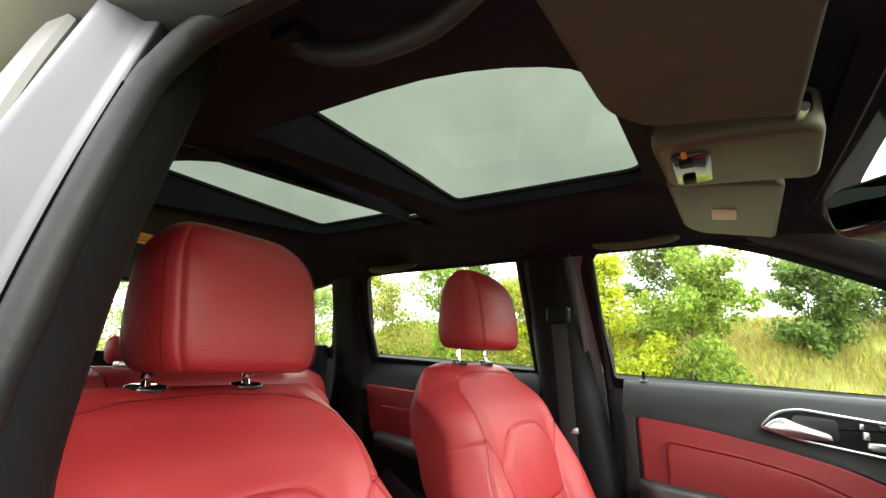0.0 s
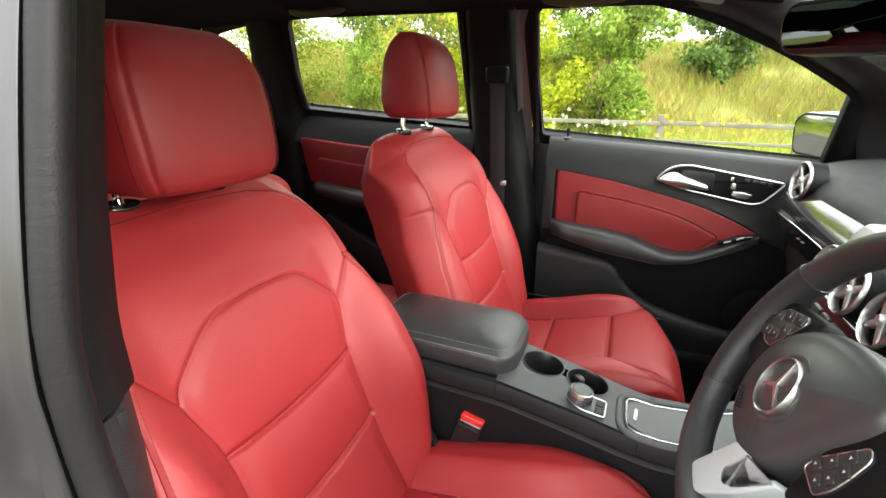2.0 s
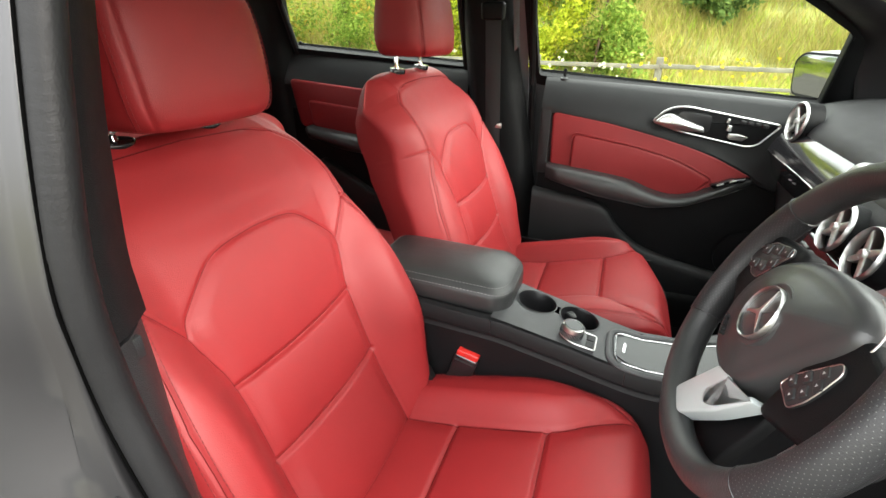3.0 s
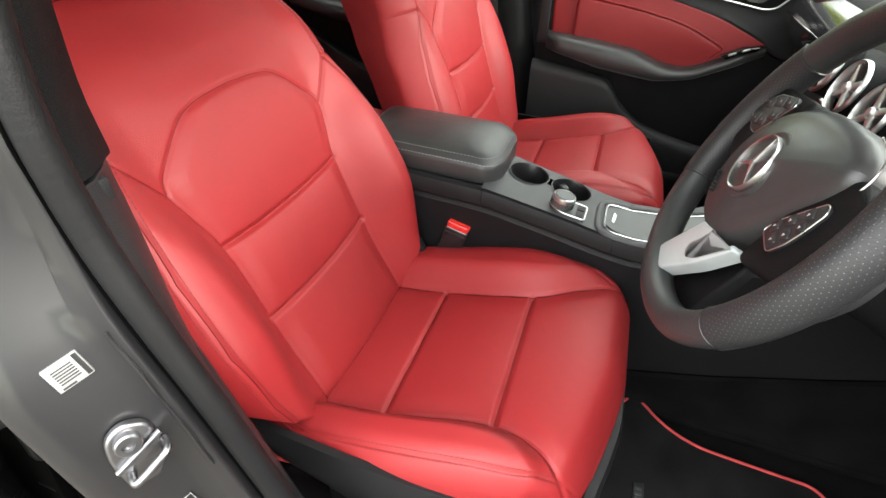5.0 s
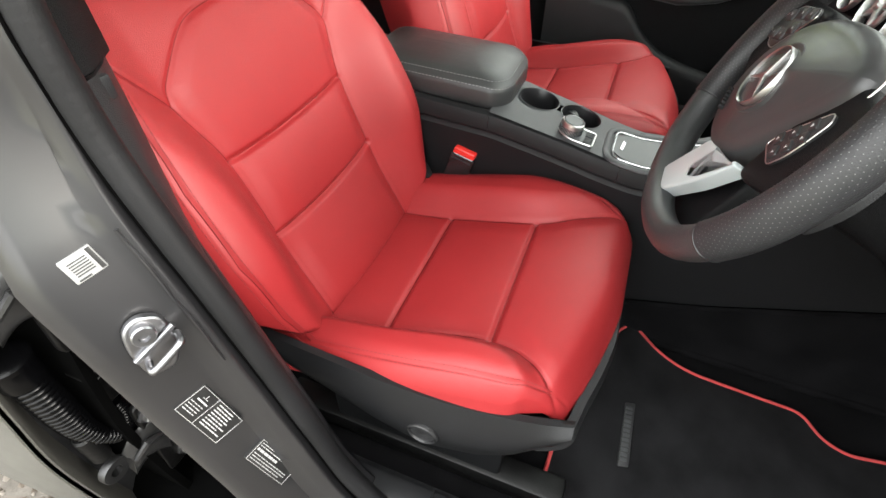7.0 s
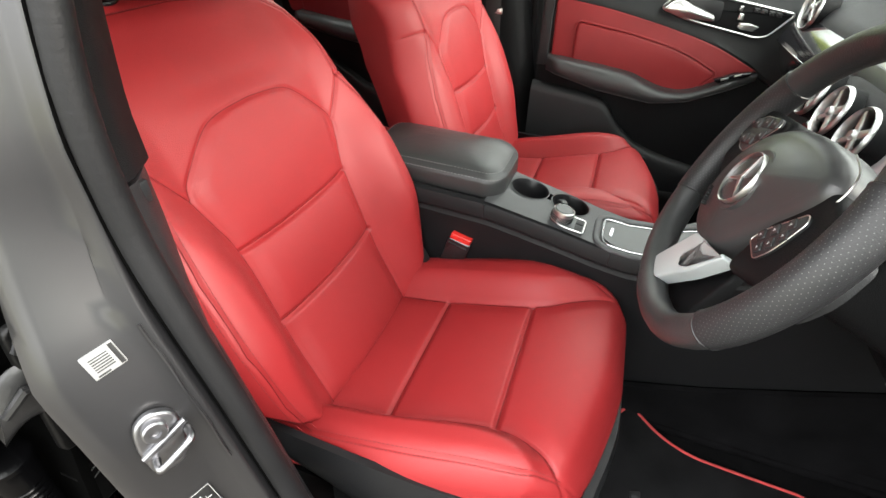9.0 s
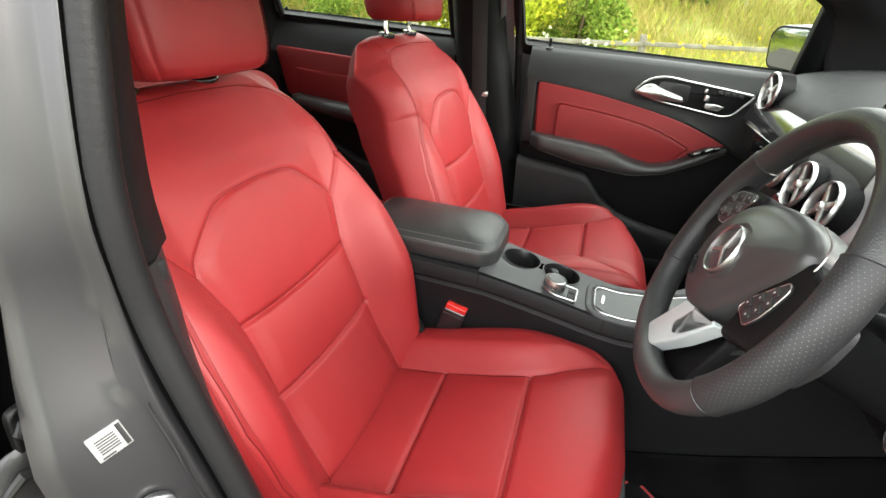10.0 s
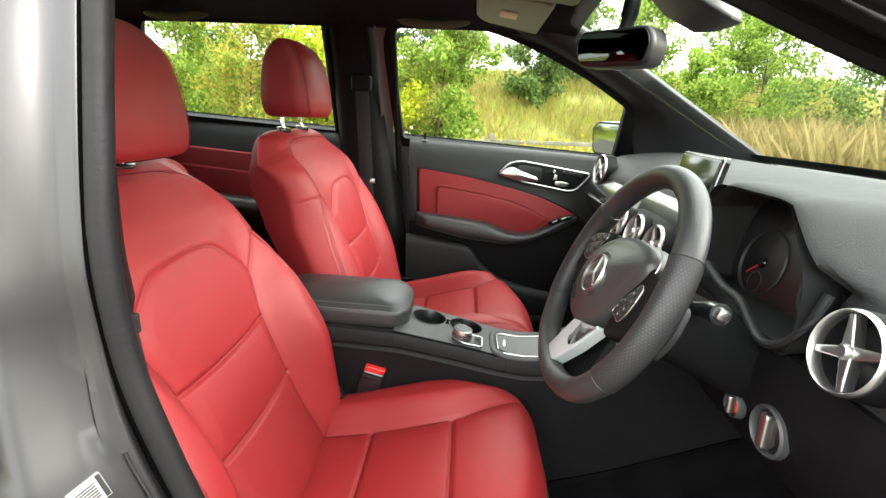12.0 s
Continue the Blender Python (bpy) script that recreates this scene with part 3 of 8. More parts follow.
def seat_cushion(seat, out):
    xs = np.concatenate([np.linspace(-0.31, 0.135, 190), 0.135 + 0.037 * np.sin(np.linspace(0, math.pi / 2, 22))[1:]])
    nf = 201
    s = np.linspace(-1, 1, nf)
    yf = np.sign(s) * (0.62 * np.abs(s) + 0.38 * (1 - (1 - np.abs(s)) ** 2.2))
    rows, ids = [], []
    for x in xs:
        w = float(np.interp(x, *CUSH_W))
        y = yf * w
        z = cushion_top(np.full(nf, x), y)
        over = np.clip((x - 0.135) / 0.037, 0, 1)
        drop = 0.036 * (1 - math.sqrt(max(0.0, 1 - over * over)))
        z = z - drop
        bot = np.interp(x, [-0.31, -0.1, 0.12, 0.18], [0.585, 0.592, 0.590, 0.600]) - SEAT_Z
        bot = min(bot, float(z[-1]) - 0.010)
        side_z = np.linspace(1, 0, 6)[1:] * (z[-1] - bot) + bot
        bulge = w + 0.002 * np.sin(np.linspace(0, math.pi, 7)[1:-1])
        yy = np.concatenate([y, bulge, [0.10, -0.10], -bulge[::-1]])
        low = min(bot, float(z[nf // 2]) - 0.03)
        zz = np.concatenate([z, side_z, [low, low], side_z[::-1]])
        xx = x - 0.060 * np.clip((yy * out + 0.03) / 0.26, 0, 1) ** 1.4 * float(smooth01((x - 0.02) / 0.14))
        rows.append(np.stack([xx, squeeze(yy, out), zz], 1))
        line = np.interp(x, *CUSH_SEAM)
        row = np.zeros(len(yy), int)
        for j in range(len(yy)):
            if j < nf - 1:
                c = (y[j] + y[j + 1]) / 2
                if abs(c) < line:
                    row[j] = 0 if x < -0.158 else 1 if x < 0.0 else 2
                else:
                    row[j] = 3 if c > 0 else 4
            else:
                row[j] = 5
        ids.append(row)
    G = np.array(rows)
    tray = part("seat_cushion", block(-0.28, 0.12, -0.17, 0.17, 0.10, 0.17, 0.01), BLACK, seat, "red leather cushion with sewn cross seams")
    names = {0: "rear_panel", 1: "middle_panel", 2: "thigh_panel", 3: "side_bolster", 4: "side_bolster", 5: "side_panel"}
    split_panels(G, np.array(ids), names, RED, tray, True, flip=False)
    last = G[-1]
    V = list(last) + [last.mean(0) + np.array([0.012, 0, 0])]
    part("front_panel", (V, [(i, (i + 1) % len(last), len(last)) for i in range(len(last))]), RED, tray)
    # dark tubes draw the shade in the cushion's seam folds
    for side in (1, -1):
        X = np.linspace(-0.30, 0.132, 70)
        Y = side * np.interp(X, *CUSH_SEAM)
        part("seam", tube(np.stack([X - 0.060 * np.clip((Y * out + 0.03) / 0.26, 0, 1) ** 1.4 * smooth01((X - 0.02) / 0.14), squeeze(Y, out), cushion_top(X, Y) + 0.0004], 1), 0.0010, 6), SEAM_SHADE, tray)
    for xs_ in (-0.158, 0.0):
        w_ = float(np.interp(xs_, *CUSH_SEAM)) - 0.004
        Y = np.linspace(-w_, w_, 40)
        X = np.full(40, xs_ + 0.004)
        part("seam", tube(np.stack([X, Y, cushion_top(X, Y) + 0.0003], 1), 0.0009, 6), SEAM_SHADE, tray)
    for side in (1, -1):
        X = np.linspace(-0.24, 0.15, 60)
        for f in (0.885, 0.915):
            Y = side * np.interp(X, *CUSH_W) * f
            P = np.stack([X - 0.060 * np.clip((Y * out + 0.03) / 0.26, 0, 1) ** 1.4 * smooth01((X - 0.02) / 0.14), squeeze(Y, out), cushion_top(X, Y) + 0.0009], 1)
            part("stitching", dashes(P), THREAD, tray)
    return tray


def headrest(seat, at, deg):
    """A padded head restraint on two chrome posts; at: the middle of its foot."""
    loops, ids = [], []
    hs = np.concatenate([0.018 * (1 - np.cos(np.linspace(0, math.pi / 2, 10))), np.linspace(0.024, 0.132, 24), 0.132 + 0.062 * np.sin(np.linspace(0.06, math.pi / 2, 14))])
    na = 200
    a = np.linspace(0, 2 * math.pi, na, endpoint=False)
    WIDE = table([0, 0.05, 0.10, 0.14, 0.20], [0.120, 0.123, 0.124, 0.121, 0.112])
    FRONT = table([0, 0.04, 0.09, 0.14, 0.20], [0.071, 0.077, 0.076, 0.069, 0.054])
    BACK = table([0, 0.05, 0.12, 0.20], [0.074, 0.076, 0.060, 0.034])
    for h in hs:
        low = math.sqrt(max(0.0, 1 - (max(0, 0.018 - h) / 0.018) ** 2))
        top = math.sqrt(max(0.0, 1 - (max(0, h - 0.132) / 0.062) ** 2 * 0.99))
        k = (0.80 + 0.20 * low) * (0.24 + 0.76 * top)
        corner = math.sqrt(max(0.0, 1 - (max(0, 0.045 - h) / 0.045) ** 2))
        wide = np.interp(h, *WIDE) * (0.84 + 0.16 * corner) * (0.60 + 0.40 * top)
        front = np.interp(h, *FRONT) * k
        back = np.interp(h, *BACK) * k
        c, s_ = np.cos(a), np.sin(a)
        ex = np.sign(c) * np.abs(c) ** 0.52
        ey = np.sign(s_) * np.abs(s_) ** 0.46
        x = np.where(ex > 0, ex * front, ex * back) - 0.10 * h + 0.012
        y = ey * wide
        x = x - 0.012 * (np.abs(y) / 0.13) ** 2 * (ex > 0)
        x = x - np.sign(ex) * np.exp(-((np.abs(y) - wide * 0.86) / 0.0026) ** 2) * 0.0032
        loops.append(np.stack([x, y, np.full(na, h)], 1))
        ids.append(np.where(y > wide * 0.86, 1, np.where(y < -wide * 0.86, 2, 0)))
    G = np.array(loops) + np.array(at)
    pad = part("headrest", block(at[0] - 0.02, at[0] + 0.02, -0.09, 0.09, at[2] + 0.03, at[2] + 0.15, 0.01), BLACK, seat, "red leather headrest on chrome posts")
    split_panels(G, np.array(ids), {0: "front_cover", 1: "side_cover", 2: "side_cover"}, RED, pad, True)
    for k, nm in ((0, "base_cover"), (-1, "top_cover")):
        last = G[k]
        V = list(last) + [last.mean(0)]
        F = [(i, (i + 1) % na, na) for i in range(na)]
        part(nm, (V, F), RED, pad)
    for side in (1, -1):
        mids = range(4, len(hs) - 6)
        for f in (0.825, 0.89):
            P = []
            for i in mids:
                row = G[i]
                y = side * f * np.abs(row[:, 1]).max()
                frontal = [p for p in row if p[0] > row[:, 0].mean()]
                j = min(frontal, key=lambda p: abs(p[1] - y))
                k = sorted(frontal, key=lambda p: abs(p[1] - y))[:2]
                t = 0 if abs(k[1][1] - k[0][1]) < 1e-6 else (y - k[0][1]) / (k[1][1] - k[0][1])
                P.append(k[0] + (k[1] - k[0]) * t + np.array([0.0012, 0, 0]))
            part("stitching", dashes(spline(P, 3)), THREAD, pad)
            # shade of the headrest's fold, drawn as a thin dark tube
            if f < 0.85:
                part("seam", tube(np.array(P) + np.array([-0.0010, side * 0.0045, 0.0]), 0.0005, 6), SEAM_SHADE, pad)
    for y in (-0.074, 0.074):
        base = back_place(y, BACK_TOP - 0.005, -0.064, deg)
        part("post", tube(spline([base + (0.010, 0, -0.03), base, base + (-0.002, 0, 0.02), (at[0] - 0.012, y, at[2] + 0.02), (at[0] - 0.012, y, at[2] + 0.05)], 5), 0.0060, 14), CHROME, pad, "chrome headrest post")
        to = lambda p, q, d, b=base: (b[0] + p + 0.10 * d, b[1] + q, b[2] + d - 0.16 * p + 0.003)
        oval = [(0.017 * math.cos(t), 0.026 * math.sin(t)) for t in np.linspace(0, 2 * math.pi, 28, endpoint=False)]
        part("post_sleeve", slab(oval, 0.004, -0.006, 0.0025, to), GLOSS, pad, "black plastic guide sleeve")
    return pad


def seat_base(seat, out):
    """The moulded shield on the outer side with its adjusting knob, and the runners on the floor. out: +1 or -1, the outer side."""
    xs = np.linspace(-0.33, 0.135, 40)
    rows = []
    for x in xs:
        top = np.interp(x, [-0.33, -0.27, -0.21, -0.165, 0.0, 0.135], [0.606, 0.606, 0.604, 0.602, 0.600, 0.600]) - SEAT_Z
        bot = np.interp(x, [-0.33, -0.27, -0.20, -0.13, -0.06, 0.03, 0.07, 0.10, 0.135], [0.575, 0.560, 0.520, 0.478, 0.455, 0.470, 0.495, 0.535, 0.582]) - SEAT_Z
        w = float(squeeze(np.interp(x, *CUSH_W), 1))
        t = np.linspace(0, 1, 12)
        y = w + 0.001 + 0.018 * np.sin(np.clip(t * 1.5, 0, 1) * math.pi / 2) - 0.022 * t ** 3
        y = y + 0.002
        rows.append(np.stack([np.full(12, x), out * y, top + (bot - top) * t], 1))
    shield = part("side_shield", sheet(rows, thick=(0, -out * 0.010, 0)), SHIELD, seat, "dark grey plastic seat side shield")
    kx, ky, kz = -0.050, out * 0.2475, 0.527 - SEAT_Z
    to = lambda a, b, h: (kx + a, ky + out * h, kz + b)
    part("bezel", lathe([(0.0225, -0.008), (0.0225, 0.003), (0.0205, 0.0045), (0.0195, 0.002), (0.0195, -0.008)], 36, to), BUTTON, shield)
    part("knob", lathe([(0.0185, -0.010), (0.0185, 0.000), (0.0170, 0.0020), (0.010, 0.0010), (0, 0.0005)], 36, to), GREYPL, shield, "round dark grey adjusting knob")
    for y in (-0.20, 0.20):
        part("runner", block(-0.32, 0.16, y - 0.022, y + 0.022, 0.0, 0.045, 0.006), DIRTY, seat)
        part("frame_leg", block(-0.22, 0.06, y - 0.014, y + 0.014, 0.04, 0.16, 0.006), BLACK, seat)
    rows = []
    for y in np.linspace(-0.195, 0.195, 31):
        t = np.linspace(0, 1, 10)
        nose = 0.180 - 0.55 * max(0.0, abs(y) - 0.10) ** 1.6 - 0.02 * float(smooth01((out * y - 0.02) / 0.15))
        rows.append(np.stack([nose - 0.010 * (1 - t) ** 3 - 0.045 * t ** 3, np.full(10, y), 0.222 - 0.095 * t], 1))
    part("front_shield", sheet(rows, thick=(-0.012, 0, 0)), GREYPL, seat)
    # inner side: plain valance
    rows = [np.stack([np.full(6, x), np.full(6, -out * (np.interp(x, *CUSH_W) - 0.006)), np.linspace(0.225, 0.07, 6)], 1) for x in np.linspace(-0.30, 0.11, 14)]
    part("inner_shield", sheet(rows, thick=(0, out * 0.008, 0)), BLACK, seat)
    # hinge cover between cushion and back
    for o in (-out,):
        to = lambda a, b, h, o=o: (a, o * (0.205 + h), b)
        oval = rounded([(-0.37, 0.13), (-0.22, 0.12), (-0.225, 0.25), (-0.275, 0.30), (-0.35, 0.27)], 0.03)
        part("hinge_cover", slab(oval, 0.022, 0.0, 0.008, to), GREYPL, seat)
    return shield


def front_seat(at, out, label, deg, rise):
    seat = thing("front_seat", label, "car seat", at, "front seats")
    global BACK_TOP
    BACK_TOP = 0.590 if out < 0 else 0.604
    BOLSTER_K[:] = (0.9, 0.9, 0.0, 0.0) if out < 0 else (0.40, 0.55, 0.40, 1.0)
    backrest(seat, deg)
    seat_cushion(seat, out)
    top = back_place(0.0, BACK_TOP, -0.045, deg)
    headrest(seat, (float(top[0]) + (0.014 if out < 0 else -0.004), 0.008 if out < 0 else 0.0, float(top[2]) + rise + 0.008), deg)
    seat_base(seat, out)
    return seat


driver_seat = front_seat((0.0, -0.35, SEAT_Z), -1, "red leather driver's seat with sewn pleats and headrest", 21, 0.004)
passenger_seat = front_seat((0.052, 0.352, SEAT_Z + 0.022), 1, "red leather passenger seat with sewn pleats and headrest", 19, 0.016)

from mathutils.bvhtree import BVHTree

# ---------------------------------------------------------------- car shell
BELT = lambda x: 1.098 - 0.063 * x


def on_side(s):
    """The leaning plane of the side windows; s: +1 the far side, -1 the door side. Depth runs inwards."""
    return lambda a, b, d: (a, s * (0.84 - 0.45 * (b - 1.07) - 0.91 * d), b - 0.41 * d)


FRONT_WIN = rounded([(-0.225, 1.112), (0.56, 1.063), (0.56, 1.24), (0.40, 1.333), (0.20, 1.42), (0.06, 1.462), (-0.05, 1.476), (-0.255, 1.478)], [0.012, 0.01, 0.02, 0.1, 0.1, 0.08, 0.06, 0.085], 6)
REAR_WIN = rounded([(-1.135, 1.172), (-0.452, 1.128), (-0.446, 1.482), (-1.075, 1.462)], [0.015, 0.012, 0.075, 0.03], 6)
QUARTER_WIN = rounded([(-1.345, 1.20), (-1.255, 1.445), (-1.42, 1.42), (-1.58, 1.30), (-1.55, 1.22)], [0.02, 0.02, 0.06, 0.06, 0.03], 6)

body = thing("car_body", "dark grey metallic car body with black lined pillars", "car", (0, 0, 0), kind="structure")

# roof lining with two openings, one mesh
def roof_z(x, y):
    side = np.where(np.asarray(y) < 0, 0.075 * smooth01((np.abs(y) - 0.10) / 0.32), 0.055 * np.abs(y / 0.6) ** 3)
    return 1.515 - side - 0.16 * np.maximum(0, x - 0.0) ** 1.6 - 0.05 * np.maximum(0, -0.9 - x) ** 1.5

HOLES = [(-0.482, -0.032, -0.370, 0.258, 0.31, 0.02), (-0.965, -0.640, -0.372, 0.268, 0.06, 0.02)]
def roof_cells():
    out = []
    x_cuts = [-2.0, -1.4, HOLES[1][0] - 0.05, HOLES[1][1] + 0.05, HOLES[0][0] - 0.05, HOLES[0][1] + 0.05, 0.33]
    for k, (a, b) in enumerate(zip(x_cuts[:-1], x_cuts[1:])):
        spans = [(-0.62, -0.42), (0.35, 0.62)] if k in (2, 4) else [(-0.62, 0.62)]
        for c, d in spans:
            X, Y = np.linspace(a, b, 9), np.linspace(c, d, 13)
            G = np.array([[(x, y, roof_z(x, y)) for y in Y] for x in X])
            out.append(sheet(G, thick=(0, 0, 0.012)))
    for x0, x1, y0, y1, rf, rb in HOLES:
        hole = rounded([(x0, y0), (x1, y0), (x1, y1), (x0, y1)], [rb, rf, rf * 0.12, rb], 8)
        outer = rounded([(x0 - 0.05, -0.42), (x1 + 0.05, -0.42), (x1 + 0.05, 0.35), (x0 - 0.05, 0.35)], 0.001, 8)
        n = len(hole)
        V = [(p[0], p[1], float(roof_z(p[0], p[1]))) for p in outer]
        V += [(p[0], p[1], float(roof_z(p[0], p[1])) - 0.004) for p in inset(hole, -0.008)]
        V += [(p[0], p[1], float(roof_z(p[0], p[1]))) for p in hole] + [(p[0], p[1], 1.546) for p in inset(hole, -0.012)]
        out.append((V, [(k * n + i, k * n + (i + 1) % n, (k + 1) * n + (i + 1) % n, (k + 1) * n + i) for k in range(3) for i in range(n)]))
    return join(*out)

tagged(part("ceiling", roof_cells(), FABRIC), "black fabric roof lining with two glass openings", "headliner", kind="structure")
for x0, x1, y0, y1, rf, rb in HOLES:
    fr = thing("sunroof", "tinted glass sunroof panel in a black frame", "sunroof", ((x0 + x1) / 2, 0, 1.55), "sunroof panels")
    loc = lambda a, b, d, cx=(x0 + x1) / 2: (a - cx, b, d)
    pane = part("glass_pane", slab(rounded([(x0 - 0.06, -0.43), (x1 + 0.06, -0.43), (x1 + 0.06, 0.36), (x0 - 0.06, 0.36)], 0.05), 0.0, 0.005, 0.001, loc), ROOF_GLASS, fr)
    o = rounded([(x0 - 0.035, y0 - 0.03), (x1 + 0.035, y0 - 0.03), (x1 + 0.035, y1 + 0.035), (x0 - 0.035, y1 + 0.035)], 0.04, 6)
    i = rounded([(x0 - 0.004, y0 - 0.004), (x1 - 0.004, y0 - 0.004), (x1 - 0.004, y1 + 0.006), (x0 - 0.004, y1 + 0.006)], [rb, rf, rf * 0.15, rb], 6)
    part("seal_frame", ring_plate(o, i, -0.010, -0.002, loc), RUBBER, fr, "black sunroof seal frame")
    part("guide_rail", tube([(x0 - (x0 + x1) / 2, y1 + 0.016, -0.036), (x1 - (x0 + x1) / 2 - 0.03, y1 + 0.016, -0.036)], 0.0045, 8), SATIN, fr, "thin aluminium guide rail")

# outer roof skin and side rails
X, Y = np.linspace(-2.05, 0.30, 15), np.linspace(-0.66, 0.66, 21)
cells = []
for a, b, c, d in ((-2.05, -1.06, -0.66, 0.66), (-0.625, -0.52, -0.66, 0.66), (0.05, 0.30, -0.66, 0.66), (-1.06, -0.625, -0.66, -0.44), (-1.06, -0.625, 0.37, 0.66), (-0.52, 0.05, -0.66, -0.44), (-0.52, 0.05, 0.37, 0.66)):
    XX, YY = np.linspace(a, b, 6), np.linspace(c, d, 9)
    cells.append(sheet([[(x, y, roof_z(x, y) + 0.058) for y in YY] for x in XX], thick=(0, 0, 0.004)))
part("roof_panel", join(*cells), PAINT, body)
for s in (1, -1):
    xs = np.linspace(-2.0, 0.32, 40)
    prof = [(0.60, 1.462), (0.625, 1.448), (0.645, 1.470), (0.675, 1.500), (0.69, 1.53), (0.665, 1.560)] if s > 0 else [(0.548, 1.440), (0.556, 1.412), (0.578, 1.402), (0.618, 1.425), (0.67, 1.49), (0.665, 1.560)]
    rows = [[(x, s * (y - 0.02 * max(0, -x - 1.2)), z - 0.16 * max(0, x) ** 1.6 - 0.05 * max(0, -0.9 - x) ** 1.5) for y, z in prof] for x in xs]
    part("roof_rail", sheet(rows, thick=(0, 0, 0.01)), FABRIC if s > 0 else PAINT, body, "black lined roof rail" if s > 0 else "grey painted door frame rail")

# windscreen pillars, both sides
for s in (1, -1):
    low = spline([(0.02, 0.640, 1.466), (0.20, 0.668, 1.418), (0.40, 0.710, 1.330), (0.56, 0.748, 1.236), (0.605, 0.768, 1.15), (0.65, 0.79, 1.02)], 8)
    high = spline([(0.22, 0.575, 1.492), (0.33, 0.585, 1.455), (0.52, 0.600, 1.355), (0.70, 0.612, 1.248), (0.90, 0.625, 1.128), (1.03, 0.63, 1.05)], 8)
    if s < 0:
        # on the door side the trim hangs lower, down to the door seal
        low = spline([(-0.04, 0.585, 1.375), (0.10, 0.595, 1.332), (0.21, 0.600, 1.286), (0.345, 0.606, 1.232), (0.52, 0.65, 1.165), (0.82, 0.78, 1.05)], 8)
    rows = []
    for a, b in zip(low, high):
        mid = (a + b) / 2 + np.array([-0.012, -0.022, -0.01]) * (1 if s > 0 else 1.6)
        L = spline([a + (0, 0.012, 0.006), a, mid, b, b + (0.012, 0.014, 0.010)], 5)
        rows.append([(p[0], s * p[1], p[2]) for p in L])
    ap = part("windscreen_pillar", sheet(rows, thick=(0.012, s * 0.030, 0.008)), GREYPL if s > 0 else BLACK, body, "dark grey windscreen pillar trim")
    to = lambda a, b, d, s=s: (0.36 + a, s * (0.647 + 0.02 * 0 + a * 0.16 - b * 0.55 + d), 1.408 - a * 0.48 + b * 0.55)
    part("airbag_badge", slab(rounded([(-0.026, -0.011), (0.026, -0.011), (0.026, 0.011), (-0.026, 0.011)], 0.010), -0.016, 0.0, 0.002, to), SATIN if s > 0 else GREYPL, ap)
# header bar over the windscreen
rows = [[(0.245 + 0.02 * k - 0.05 * abs(y) ** 2, y, 1.487 - 0.012 * k * k - 0.02 * y * y) for k in (0, 0.5, 0.9, 1.3)] for y in np.linspace(-0.60, 0.60, 21)]
part("windscreen_header", sheet(rows, thick=(0.01, 0, 0.012)), FABRIC, body)
ws = part("windscreen", sheet([[(0.30 + t * 0.78 - 0.05 * (abs(y) / 0.6) ** 2, y * (1 + 0.06 * t), 1.488 - 0.44 * t - 0.02 * (y / 0.6) ** 2) for t in np.linspace(0, 1, 6)] for y in np.linspace(-0.60, 0.60, 13)], thick=(0.004, 0, 0.003)), SIDE_GLASS, body, "clear windscreen glass")
ws.visible_shadow = False
part("windscreen_band", sheet([[(0.995 + 0.03 * k - 0.05 * (abs(y) / 0.62) ** 2, y, 1.100 - 0.012 * k) for k in range(3)] for y in np.linspace(-0.66, 0.66, 15)], thick=(0.002, 0, -0.004)), RUBBER, body, "black windscreen edge seal")

# far side: pillar trims between the windows
def pillar_strip(name, pts, mat, s=1, lab=""):
    """pts: (z, x rear, x front, y) rows from the top down."""
    P = np.array(pts)
    zs = np.linspace(P[0, 0], P[-1, 0], 24)
    rows = []
    for z in zs:
        a, b, y = [float(np.interp(z, P[::-1, 0], P[::-1, k])) for k in (1, 2, 3)]
        u = np.linspace(0, 1, 11)
        rows.append([(a + (b - a) * t, s * (y + (0.05 if t > 0.5 else 0.09) * abs(2 * t - 1) ** 5), z) for t in u])
    return part(name, sheet(rows, thick=(0, s * 0.01, 0)), mat, body, lab)

pillar_strip("centre_pillar_trim", [(1.475, -0.480, -0.306, 0.605), (1.30, -0.478, -0.304, 0.680), (1.10, -0.470, -0.282, 0.725), (0.90, -0.45, -0.235, 0.735), (0.60, -0.42, -0.18, 0.735), (0.38, -0.42, -0.16, 0.72)], BLACK, 1, "black centre pillar trim")
pillar_strip("rear_pillar_trim", [(1.475, -1.265, -1.085, 0.600), (1.30, -1.31, -1.115, 0.675), (1.15, -1.345, -1.135, 0.725), (0.95, -1.36, -1.13, 0.73), (0.60, -1.36, -1.08, 0.73)], BLACK, 1, "black rear pillar trim")
pillar_strip("tail_pillar_trim", [(1.475, -1.95, -1.42, 0.58), (1.36, -1.95, -1.565, 0.64), (1.22, -2.0, -1.575, 0.68), (0.9, -2.0, -1.30, 0.70), (0.5, -2.0, -1.30, 0.70)], FABRIC, 1, "black lined tail pillar")
# far side metal frame of the body seen round the door glass
for win, nm in ((FRONT_WIN, "front"), (REAR_WIN, "rear"), (QUARTER_WIN, "quarter")):
    if nm == "quarter":
        part("quarter_window_frame", ring_plate(inset(win, -0.045), win, 0.0, 0.02, on_side(1)), RUBBER, body, "black quarter window surround")
        g = part("quarter_glass", slab(inset(win, -0.01), -0.002, -0.006, 0.001, on_side(1)), SIDE_GLASS, body)
        g.visible_shadow = False
